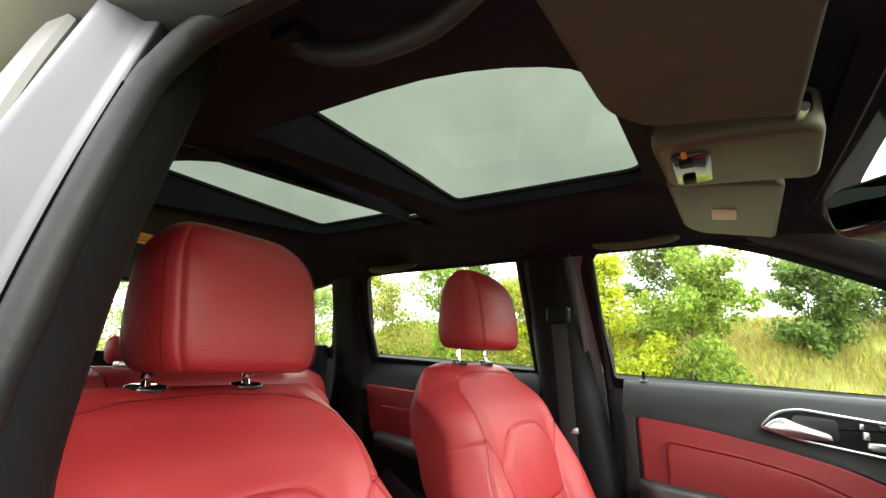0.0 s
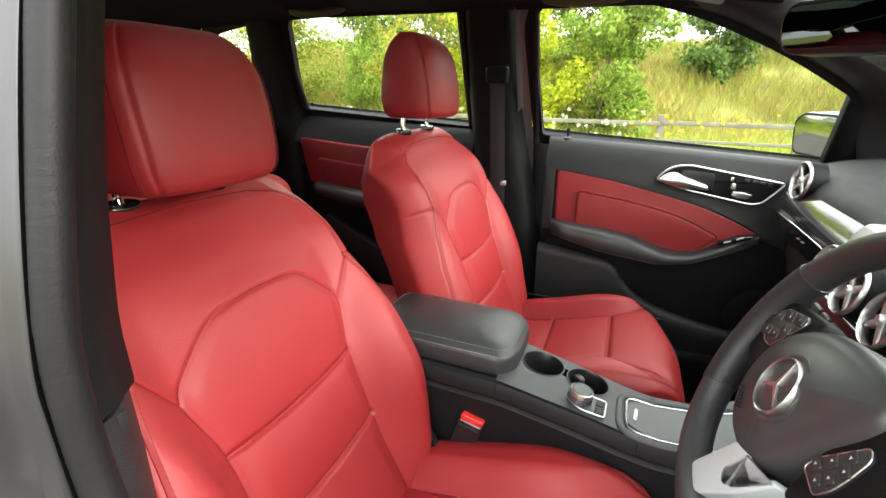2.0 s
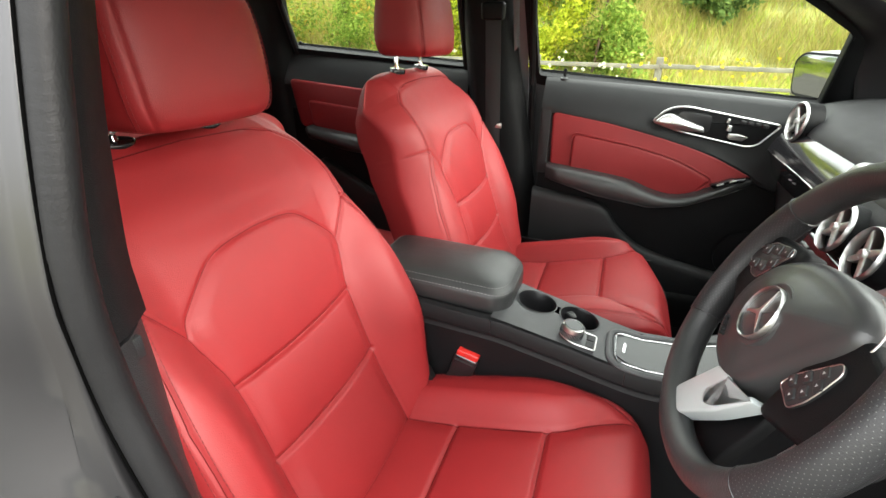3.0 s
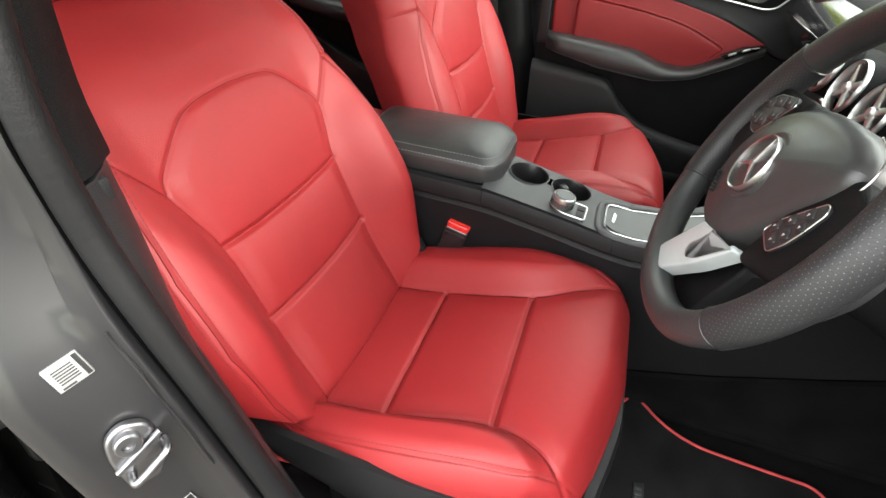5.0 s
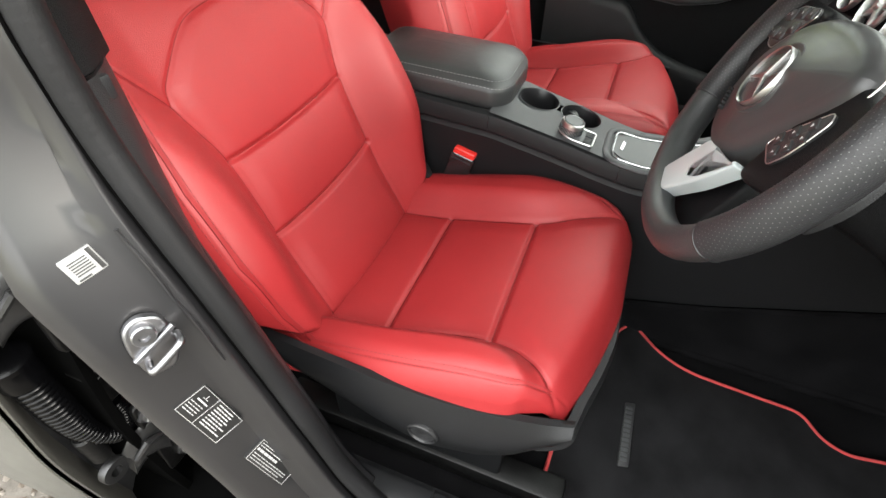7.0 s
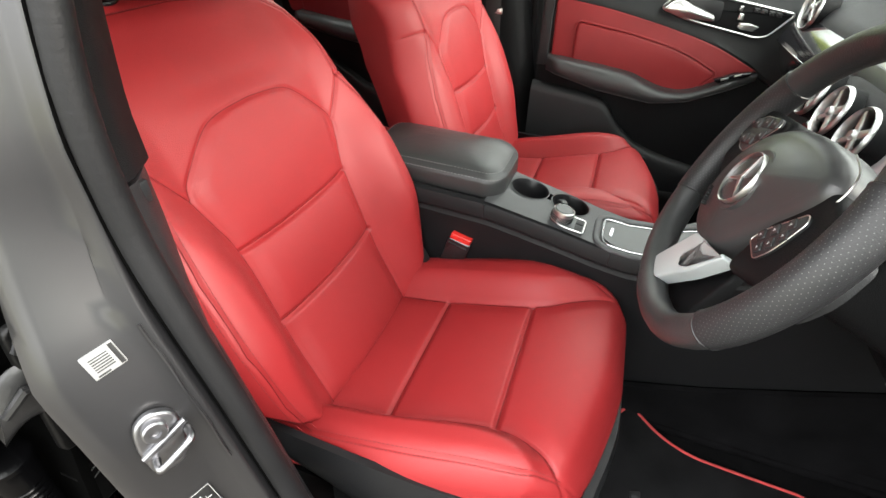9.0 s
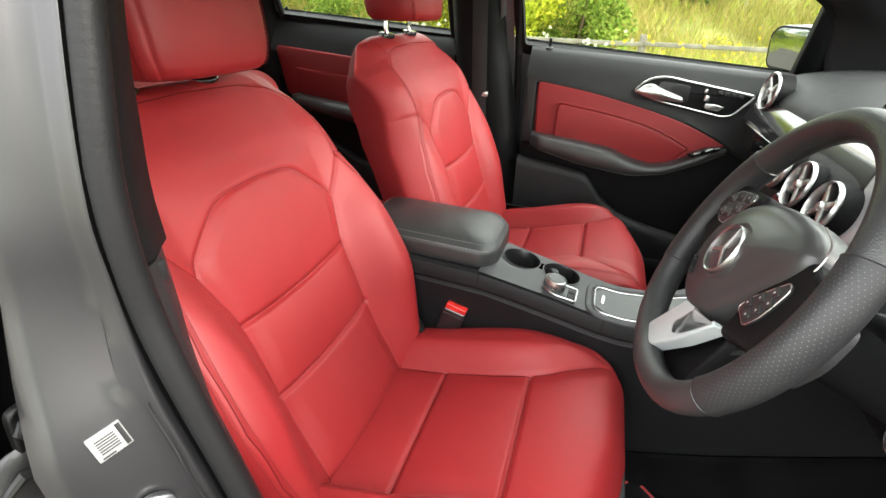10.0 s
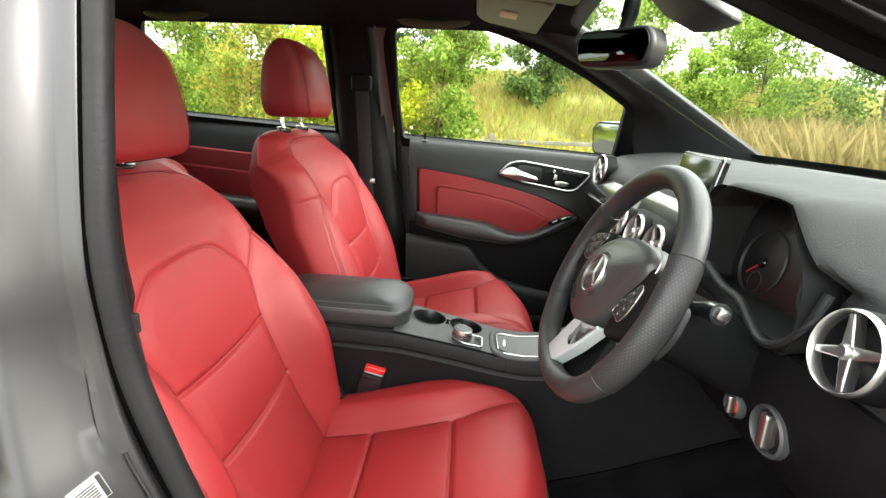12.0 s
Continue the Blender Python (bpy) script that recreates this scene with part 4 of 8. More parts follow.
# light grey door aperture flange on the far side, with its rubber seal
for x0, x1, nm in ((-0.300, -0.262, "door_frame_flange"), (-1.172, -1.140, "rear_door_flange")):
    zs = np.linspace(1.47, 0.55, 24)
    rows = [[(x + (0.03 if z < 1.1 else 0.0) * (1.1 - z), 0.86 - 0.45 * (max(z, 1.05) - 1.07) - (0.075 if x == x0 else 0.045), z) for x in (x0, x0 + 0.012, (x0 + x1) / 2, x1)] for z in zs]
    part(nm, sheet(rows, thick=(0, 0.006, 0)), FLANGE, body, "grey painted door aperture flange")
for x, nm in ((-0.246, "door_seal"), (-0.468, "door_seal"), (-1.118, "door_seal")):
    path = [(x + (0.055 * (1.1 - z) if z < 1.1 and x > -0.3 else 0), (0.805 if z < 1.1 else 0.80 - 0.45 * (z - 1.10)), z) for z in np.linspace(1.47, 0.50, 30)]
    part(nm, tube(path, 0.011, 8), RUBBER, body, "black rubber door seal")

# tail end, floor, bulkhead and outer skins that close the car
part("floor_pan", block(-2.0, 1.15, -0.70, 0.76, 0.28, 0.335, 0.004), CARPET, body, "black carpeted floor")
part("toe_board", sheet([[(0.72 + 0.30 * t, y, 0.335 + 0.42 * t ** 1.3) for t in np.linspace(0, 1, 8)] for y in np.linspace(-0.66, 0.70, 8)], thick=(0.02, 0, -0.02)), CARPET, body, "black carpeted toe board")
part("bulkhead", block(1.08, 1.16, -0.80, 0.80, 0.30, 1.06, 0.01), DIRTY, body)
tail = []
tail.append(block(-2.08, -2.02, -0.70, 0.70, 0.35, 1.165, 0.01))
tail.append(block(-2.08, -2.02, -0.70, -0.52, 1.15, 1.56, 0.01))
tail.append(block(-2.08, -2.02, 0.52, 0.70, 1.15, 1.56, 0.01))
tail.append(block(-2.08, -2.02, -0.56, 0.56, 1.445, 1.56, 0.01))
tg = part("tailgate", join(*tail), BLACK, body, "black lined tailgate with window")
rg = part("rear_glass", block(-2.055, -2.050, -0.53, 0.53, 1.155, 1.455, 0.001), SIDE_GLASS, tg)
rg.visible_shadow = False
part("outer_side", sheet([[(x, y, z) for y, z in ((0.90, BELT(x) + 0.0), (0.905, 0.95), (0.90, 0.6), (0.86, 0.3))] for x in np.linspace(-2.05, 1.15, 20)], thick=(0, 0.004, 0)), PAINT, body)
part("far_sill", block(-1.2, 0.9, 0.70, 0.86, 0.28, 0.46, 0.03, 3), BLACK, body)
for s in (1, -1):
    part("rear_quarter_lining", block(-2.02, -1.30, s * 0.66, s * 0.70, 0.33, 1.20, 0.01), FABRIC, body)
part("parcel_shelf", block(-2.0, -1.27, -0.62, 0.62, 0.985, 1.005, 0.006), FABRIC, body, "black luggage cover")
for s in (1,):
    part("high_lining", block(-2.02, -1.60, s * 0.655, s * 0.69, 1.20, 1.49, 0.01), FABRIC, body)

# ---------------------------------------------------------------- door side: painted centre pillar, sill and seals
def pillar_x(z):
    """The line of the door seal: it sweeps forward into the sill."""
    return float(np.interp(z, *SEAL_X))


def pillar_y(z):
    return float(np.interp(z, *SEAL_Y))


SEAL_X = table([0.36, 0.46, 0.58, 0.68, 0.80, 0.94, 1.06, 1.24, 1.47], [-0.02, -0.115, -0.166, -0.200, -0.238, -0.282, -0.296, -0.300, -0.312])
SEAL_Y = table([0.36, 0.60, 0.80, 1.00, 1.08, 1.24, 1.47], [-0.678, -0.668, -0.665, -0.664, -0.660, -0.628, -0.560])
FACE_N = np.array((0.86, -0.47, 0.2)) / np.linalg.norm((0.86, -0.47, 0.2))
FACE_U = np.array((0.479, 0.878, 0.0))
FACE_V = np.cross(FACE_N, FACE_U)
on_face = lambda a, b, d: tuple(a * FACE_U + b * FACE_V + d * FACE_N)

zs = np.concatenate([np.linspace(0.36, 0.70, 30), np.linspace(0.72, 1.47, 40)])
rows = []
for z in zs:
    x, y = pillar_x(z), pillar_y(z)
    w = float(np.interp(z, [0.36, 0.55, 0.80, 0.87, 0.92, 1.01, 1.10, 1.25, 1.47], [0.66, 0.70, 0.79, 0.79, 0.68, 0.52, 0.46, 0.43, 0.40]))
    v = max(w, 0.72)
    P = [(-0.020, 0.030), (-0.012, 0.006), (-0.008, -0.012), (-0.006, -0.018), (-0.0035, -0.021), (-0.0045, -0.0245), (-0.012, -0.030), (-0.016, -0.040), (-0.018 * v - 0.004, -0.056 * w), (-0.026 * v - 0.004, -0.076 * w), (-0.036 * v - 0.004, -0.096 * w), (-0.046 * v - 0.004, -0.112 * w), (-0.054 * v - 0.004, -0.124 * w)]
    # rolled outer edge
    P += [(-0.058, -0.128 * w), (-0.063, -0.118 * w), (-0.064, -0.10 * w), (-0.063, -0.08 * w), (-0.060, -0.05 * min(1.0, w / 0.6))]
    # higher up the face is narrower and smooth, with a soft roll
    u = float(smooth01((z - 0.88) / 0.14))
    n = -0.124 * w
    U = [(-0.020, 0.030), (-0.010, 0.004), (-0.004, -0.010), (-0.003, -0.0135), (-0.004, -0.0155), (-0.007, -0.0170), (-0.011, -0.0185), (-0.015, -0.0200)]
    U += [(-0.018 - 0.026 * t, -0.0215 + (n + 0.0215) * t - 0.003 * math.sin(t * math.pi)) for t in np.linspace(0, 1, 5)]
    U += [(-0.047, n - 0.0005), (-0.050, n + 0.001), (-0.052, n + 0.004), (-0.053, n + 0.009), (-0.054, n + 0.018)]
    P = [(a * (1 - u) + c * u, b * (1 - u) + d * u) for (a, b), (c, d) in zip(P, U)]
    back = float(np.interp(z, [0.36, 0.5, 0.6, 0.68, 0.80], [-0.030, -0.030, -0.025, -0.018, 0.0]))
    rows.append([(x + a + back * min(1.0, max(0.0, (k - 5) / 2)), y + b, z) for k, (a, b) in enumerate(P)])
bp = part("painted_pillar", sheet(rows, thick=(-0.003, 0.003, 0)), PAINT, body, "grey metallic painted centre pillar", sharp=60)
# pressed dimple and sealant bead beside the striker
part("sealant_bead", tube([(pillar_x(z) - 0.0065 + 0.0012 * math.sin(z * 90), pillar_y(z) - 0.0285, z) for z in np.linspace(0.74, 0.90, 40)], 0.0016, 6), PAINT, bp)
path = [(pillar_x(z), pillar_y(z), z) for z in np.linspace(0.40, 1.34, 60)]
top = [(-0.300, -0.588, 1.370), (-0.284, -0.576, 1.398), (-0.250, -0.568, 1.412), (-0.19, -0.565, 1.416), (-0.05, -0.566, 1.414), (0.03, -0.585, 1.398), (0.10, -0.63, 1.362), (0.20, -0.660, 1.316), (0.31, -0.675, 1.268), (0.52, -0.715, 1.190), (0.72, -0.77, 1.11)]
line = spline(path[::6] + [path[-1]] + top, 6)
run = np.concatenate([[0], np.cumsum(np.linalg.norm(np.diff(line, axis=0), axis=1))])
step = np.arange(0, run[-1], 0.0021)
line = np.stack([np.interp(step, run, line[:, k]) for k in range(3)], 1)
ribbed = smooth01((line[:, 2] - 0.86) / 0.12) * smooth01((0.0 - line[:, 0]) / 0.1)
part("door_seal", tube(line, 0.0135 - 0.00009 * ribbed * (np.sin(step * 2 * math.pi / 0.0085) > 0.3), 14), RUBBER, bp, "ribbed black rubber door seal")


# a thin black line painted as the shade between seal and pillar
part("seal_gap_shade", tube([(pillar_x(z) - 0.002, pillar_y(z) - 0.0138, z) for z in np.linspace(0.42, 1.34, 80)], 0.0014, 8), SHADOW_BLACK, bp)


TRIM_E = table([0.50, 0.70, 0.78, 0.86, 0.94, 1.0, 1.1, 1.2, 1.48], [-0.085, -0.080, -0.074, -0.050, -0.029, -0.024, -0.026, -0.032, -0.040])


def trim_rows(z0, z1, n, grow=0.0):
    """Inner trim of the pillar, from the seal round into the cabin."""
    out = []
    for z in np.linspace(z0, z1, n):
        x, y = pillar_x(z), pillar_y(z)
        e = float(np.interp(z, *TRIM_E)) + grow
        out.append([(x + 0.005 + e * 0.1, y + 0.006, z), (x + 0.007 + e * 0.3, y + 0.018, z), (x + 0.004 + e * 0.7, y + 0.036, z), (x + e, y + 0.048 + grow, z), (x + e - 0.010, y + 0.055 + grow, z), (x - 0.06 + e, y + 0.060, z), (x - 0.16, y + 0.062, z), (x - 0.21, y + 0.058, z)])
    return out


part("upper_pillar_trim", sheet(trim_rows(1.010, 1.47, 26, 0.004), thick=(0, 0.005, 0)), BLACK, bp, "black grained upper pillar trim")
part("lower_pillar_trim", sheet(trim_rows(0.56, 1.006, 24), thick=(0, 0.005, 0)), GREYPL, bp, "dark grey lower pillar trim")
part("trim_notch", block(pillar_x(0.99) - 0.016, pillar_x(0.99) - 0.004, pillar_y(0.99) + 0.018, pillar_y(0.99) + 0.036, 0.983, 1.003, 0.002), GREYPL, bp)

# striker
st = thing("striker_latch", "zinc steel door striker loop on the painted pillar", "striker", (-0.258, -0.728, 0.802))
part("base_plate", slab(rounded([(-0.016, -0.036), (0.010, -0.038), (0.020, -0.010), (0.018, 0.020), (0.0, 0.030), (-0.016, 0.022), (-0.020, 0.0)], 0.010), 0.003, -0.004, 0.003, on_face), STEEL, st)
part("loop", tube([on_face(*p) for p in spline([(-0.010, -0.020, 0.0), (-0.011, -0.021, 0.012), (-0.007, -0.020, 0.017), (0.015, -0.008, 0.018), (0.021, -0.005, 0.014), (0.021, -0.005, 0.001)], 6)], 0.0036, 12), STEEL, st)
part("cross_bar", tube([on_face(-0.018, -0.011, 0.005), on_face(0.022, 0.009, 0.007)], 0.0030, 10), STEEL, st)
part("bolt", lathe([(0.0105, -0.002), (0.0105, 0.006), (0.009, 0.0075), (0.005, 0.0075), (0.0045, 0.004), (0, 0.004)], 24, lambda a, b, h: on_face(-0.002 + a, 0.012 + b, 0.003 + h)), STEEL, st)


JAMB = BVHTree.FromPolygons([tuple(v.co) for v in bp.data.vertices], [tuple(p.vertices) for p in bp.data.polygons])


# stickers on the pillar; their codes and lines stand as plain bars
def sticker(name, label, at, w, h, turn, mat, bars, bar_mat):
    spot, nrm, _, _ = JAMB.ray_cast(Vector(np.array(at) + FACE_N * 0.06), Vector(-FACE_N))
    nrm = np.array(nrm) * (1 if np.dot(nrm, FACE_N) > 0 else -1)
    U = FACE_U - np.dot(FACE_U, nrm) * nrm
    U /= np.linalg.norm(U)
    W = np.cross(nrm, U)
    ob = thing(name, label, "sticker", tuple(spot))
    c, s = math.cos(radians(turn)), math.sin(radians(turn))
    to = lambda a, b, d: tuple((a * c - b * s) * U + (a * s + b * c) * W + (d + 0.0022) * nrm)
    part("film", slab(rounded([(-w / 2, -h / 2), (w / 2, -h / 2), (w / 2, h / 2), (-w / 2, h / 2)], 0.001), 0.0006, -0.004, 0.0003, to), mat, ob)
    for x0, x1, y0, y1 in bars:
        part("bar", slab([(x0, y0), (x1, y0), (x1, y1), (x0, y1)], 0.0009, 0.0004, 0.0001, to), bar_mat, ob)
    return ob


rng = random.Random(5)


def print_lines(x0, x1, y0, rows, step, tall):
    """Unreadable lines of print: words as short bars."""
    out = []
    for k in range(rows):
        x, end = x0, x1 - rng.random() * (x1 - x0) * 0.35
        while x < end - 0.002:
            w = min(rng.uniform(0.003, 0.009), end - x)
            out.append((x, x + w, y0 - k * step - tall, y0 - k * step))
            x += w + 0.0012
    return out


sticker("white_sticker", "small white square sticker with a black edge strip", (-0.2845, -0.727, 0.885), 0.026, 0.023, 12, STICKER_W, [(0.0085, 0.0122, -0.0105, 0.0105), (-0.010, 0.0, -0.0105, -0.0090)] + [(-0.0088, 0.0060, q, q + 0.0011) for q in (-0.0065, -0.0041, -0.0017, 0.0007, 0.0031, 0.0055)], STICKER_K)
edge_bars = lambda w, h: [(-w, w, h - 0.0005, h), (-w, w, -h, -h + 0.0005), (-w, -w + 0.0005, -h, h), (w - 0.0005, w, -h, h)]
bars = edge_bars(0.0372, 0.0172) + [(-0.0085, -0.0080, -0.0165, 0.0165)] + print_lines(-0.003, 0.034, 0.0140, 8, 0.0035, 0.0013) + print_lines(-0.034, -0.012, 0.000, 4, 0.0034, 0.0009)
bars += [(-0.030, -0.013, 0.0035, 0.0052), (-0.026, -0.018, 0.0080, 0.0086), (-0.0225, -0.0215, 0.0080, 0.0130)]
sticker("type_plate", "black type plate sticker with white print bars", (-0.2395, -0.729, 0.6755), 0.076, 0.036, -79, STICKER_K, bars, WHITE)
bars = edge_bars(0.0392, 0.0137) + print_lines(-0.036, 0.036, 0.0110, 2, 0.0032, 0.0010) + print_lines(-0.036, 0.020, 0.0040, 1, 0.004, 0.0030) + print_lines(-0.036, 0.036, -0.0025, 3, 0.0034, 0.0010)
sticker("service_plate", "black service sticker with white print bars", (-0.190, -0.722, 0.560), 0.080, 0.029, -76, STICKER_K, bars, WHITE)

# sill with its tread trim
rows = []
for x in np.linspace(-1.2, 0.95, 40):
    rows.append([(x, y, z) for y, z in ((-0.70, 0.26), (-0.80, 0.29), (-0.83, 0.33), (-0.815, 0.365), (-0.765, 0.380), (-0.735, 0.385), (-0.720, 0.395), (-0.690, 0.400), (-0.680, 0.395))])
part("sill", sheet(rows, thick=(0, 0.004, -0.004)), PAINT, body, "grey metallic painted door sill")
rows = []
for x in np.linspace(-0.42, 0.80, 40):
    k = smooth01((x + 0.30) / 0.1)
    rows.append([(x, y, z) for y, z in ((-0.690, 0.402), (-0.678, 0.424), (-0.664, 0.430), (-0.648, 0.427), (-0.632, 0.422), (-0.622, 0.412), (-0.615, 0.37), (-0.610, 0.335))])
tr = part("sill_trim", sheet(rows, thick=(0, 0.004, -0.004)), GREYPL, body, "dark grey plastic sill trim")
part("sill_seal", tube(spline([(pillar_x(0.40), -0.680, 0.405), (0.20, -0.682, 0.412), (0.50, -0.684, 0.415), (0.80, -0.70, 0.44)], 8), 0.011, 8), RUBBER, body)
for x in (-0.255, -0.02):
    part("trim_joint", block(x - 0.0012, x + 0.0012, -0.672, -0.628, 0.4275, 0.4325, 0.0004), BLACK, tr)
# outer skin of the sill underneath and the rear wheel arch side

part("inner_rear_post", block(-0.66, -0.46, -0.64, -0.57, 0.33, 1.40, 0.012), BLACK, body, "black inner pillar behind the seal")
DOOR_LIP = table([0.28, 0.45, 0.60, 0.70, 0.76, 0.90, 1.00, 1.10, 1.20, 1.30, 1.37, 1.44], [-0.798, -0.814, -0.820, -0.812, -0.804, -0.775, -0.742, -0.705, -0.678, -0.650, -0.632, -0.611])
lip = lambda z: float(np.interp(z, *DOOR_LIP))
# an added black sheet stands in for the shade in the gap
part("gap_shade_sheet", sheet([[(x, lip(z) + 0.055, z) for z in np.linspace(0.33, 1.43, 24)] for x in np.linspace(-1.2, -0.365, 12)], thick=(0, 0.01, 0)), SHADOW_BLACK, body, "black sheet for the shade in the rear door gap")
# and another one for the shade above the rear sill
part("sill_shade_sheet", sheet([[(x, y, z) for y, z in ((-0.700, 0.412), (-0.745, 0.404), (-0.772, 0.396), (-0.792, 0.384), (-0.800, 0.372))] for x in np.linspace(-1.2, -0.20, 12)], thick=(0, 0, -0.008)), SHADOW_BLACK, body, "black sheet for the shade over the rear sill")

# the closed rear door on the near side: its leading edge shows behind the pillar
nd = thing("rear_door", "closed grey rear door beside the painted pillar", "car door", (-0.42, -0.79, 0.30))
NDO = np.array((-0.42, -0.79, 0.30))
rows = []
for z in np.linspace(0.28, 1.09, 40):
    y = lip(z)
    P = [(-0.47, y + 0.030), (-0.425, y + 0.010), (-0.405, y + 0.002), (-0.400, y - 0.003), (-0.400, y - 0.009), (-0.406, y - 0.014), (-0.43, y - 0.020), (-0.60, y - 0.030), (-0.90, y - 0.036), (-1.28, y - 0.030)]
    rows.append([(x - NDO[0], q - NDO[1], z - NDO[2]) for x, q in P])
part("outer_skin", sheet(rows, thick=(0, 0.002, 0)), DUSTY_PAINT, nd, "dusty grey rear door skin")
rows = [[(x - NDO[0], lip(z) + q - NDO[1], z - NDO[2]) for x, q in ((-0.46, 0.050), (-0.452, 0.030), (-0.446, 0.010), (-0.440, -0.006))] for z in np.linspace(0.33, 1.42, 30)]
part("end_face", sheet(rows, thick=(-0.004, 0, 0)), GREYPL, nd, "dark end face of the rear door")
rows = [[(x - NDO[0], lip(z) + q - NDO[1], z - NDO[2]) for x, q in ((-0.440, 0.012), (-0.412, 0.004), (-0.402, 0.0), (-0.400, -0.006), (-0.406, -0.012), (-0.445, -0.016), (-0.480, -0.014))] for z in np.linspace(1.085, 1.44, 24)]
part("window_frame", sheet(rows, thick=(-0.002, 0.002, 0)), DUSTY_PAINT, nd, "grey rear door window frame")
part("frame_seal", tube([(-0.409 - NDO[0], lip(z) + 0.012 - NDO[1], z - NDO[2]) for z in np.linspace(1.05, 1.44, 30)], 0.006, 8), RUBBER, nd)
g = part("glass_pane", sheet([[(x - NDO[0], lip(z) - 0.010 - NDO[1], z - NDO[2]) for z in np.linspace(1.085, 1.44, 6)] for x in (-0.48, -0.8, -1.15)], thick=(0, -0.004, 0)), SIDE_GLASS, nd)
g.visible_shadow = False

# rear door hinges and the cable gaiter in the gap behind the pillar
HX = -0.39


def door_hinge(z):
    """A pressed arm, a knuckle with its pin and two hexagon bolts."""
    hz = thing("door_hinge", "dull steel rear door hinge with bolts", "hinge", (HX, -0.775, z), "rear door hinges")
    part("knuckle", lathe([(0, 0.036), (0.009, 0.036), (0.0115, 0.033), (0.0115, -0.014), (0, -0.014)], 20, lambda a, b, h: (a, -0.014 + b, 0.012 + h)), DIRTY, hz)
    part("pin_plate", lathe([(0.0075, -0.006), (0.0075, 0.004), (0.0165, 0.004), (0.0175, 0.002), (0.0175, -0.006)], 24, lambda a, b, h: (0.010 + h, -0.018 + a, -0.028 + b)), HINGE, hz, "pierced hinge plate")
    loops = []
    for t in np.linspace(0, 1, 9):
        y, zc = -0.004 + 0.046 * t, -0.044 - 0.012 * t + 0.030 * math.sin(t * 2.2)
        hy = 0.020 + 0.014 * t
        loops.append([(0.012 + 0.014 * t + 0.008 * math.cos(a), y + 0.004 * math.sin(2 * a), zc + hy * math.copysign(abs(math.sin(a)) ** 0.7, math.sin(a))) for a in np.linspace(0, 2 * math.pi, 20, endpoint=False)])
    part("arm", loft(loops), HINGE, hz, "pressed steel hinge arm")
    part("arm_rib", tube([(0.024, 0.002, -0.030), (0.032, 0.020, -0.012), (0.036, 0.042, -0.020)], [0.004, 0.005, 0.004], 8), HINGE, hz)
    for y, zz in ((0.041, 0.022), (0.052, -0.090)):
        part("bolt", lathe([(0.0125, -0.004), (0.0125, 0.001), (0.0085, 0.002), (0.0085, 0.009), (0.0070, 0.0105), (0, 0.0105)], 6, lambda a, b, h, y=y, zz=zz: (0.028 + h, y + a, zz + b)), STEEL, hz)
    part("base_plate", slab(rounded([(0.020, -0.11), (0.062, -0.11), (0.064, 0.04), (0.030, 0.045)], 0.012), 0.026, 0.018, 0.003, lambda a, b, d: (d, a, b)), DIRTY, hz)
    return hz


door_hinge(0.578)
door_hinge(0.862)
cg = thing("cable_gaiter", "ribbed black rubber cable gaiter to the rear door", "cable gaiter", (HX, -0.765, 0.66))


def bellows(pts, r, pitch):
    P = spline(pts, 12)
    d = np.concatenate([[0], np.cumsum(np.linalg.norm(np.diff(P, axis=0), axis=1))])
    n = int(d[-1] / pitch * 10)
    Q = np.array([[np.interp(s, d, P[:, k]) for k in range(3)] for s in np.linspace(0, d[-1], n)])
    r = np.interp(np.linspace(0, 1, n), np.linspace(0, 1, len(r)), r)
    return tube(Q, r + 0.0018 * np.abs(np.sin(np.arange(n) * math.pi / 10)) ** 0.6, 20)


part("bellows", bellows([(-0.012, -0.018, 0.072), (-0.004, -0.019, 0.030), (0.0, -0.018, -0.020), (0.004, -0.012, -0.052)], [0.0165, 0.0165, 0.015, 0.0105], 0.0062), GAITER, cg, "large ribbed gaiter")
part("bellows", bellows([(0.004, -0.012, -0.052), (0.006, 0.000, -0.070), (0.008, 0.013, -0.068), (0.008, 0.020, -0.046), (0.006, 0.019, -0.022)], [0.0085, 0.0095, 0.0100, 0.0100], 0.0048), GAITER, cg, "small ribbed gaiter")
part("collar", lathe([(0.014, -0.016), (0.0205, -0.014), (0.0215, -0.004), (0.0195, 0.010), (0.0235, 0.012), (0.0235, 0.017), (0.018, 0.020), (0, 0.020)], 28, lambda a, b, h: (-0.014 + a - 0.1 * h, -0.018 + b, 0.086 + h)), GAITER, cg, "smooth rubber collar")
part("plug", slab(rounded([(-0.012, -0.024), (0.012, -0.024), (0.012, 0.040), (-0.004, 0.044), (-0.012, 0.034)], 0.003), 0.018, -0.008, 0.003, lambda a, b, d: (d, 0.020 + a, 0.012 + b)), DIRTY, cg, "black cable plug")
part("plug_clip", tube([(0.019, 0.014, 0.042), (0.021, 0.026, 0.048), (0.021, 0.028, 0.038), (0.019, 0.015, 0.031)], 0.0012, 6, closed=True), GREYPL, cg)

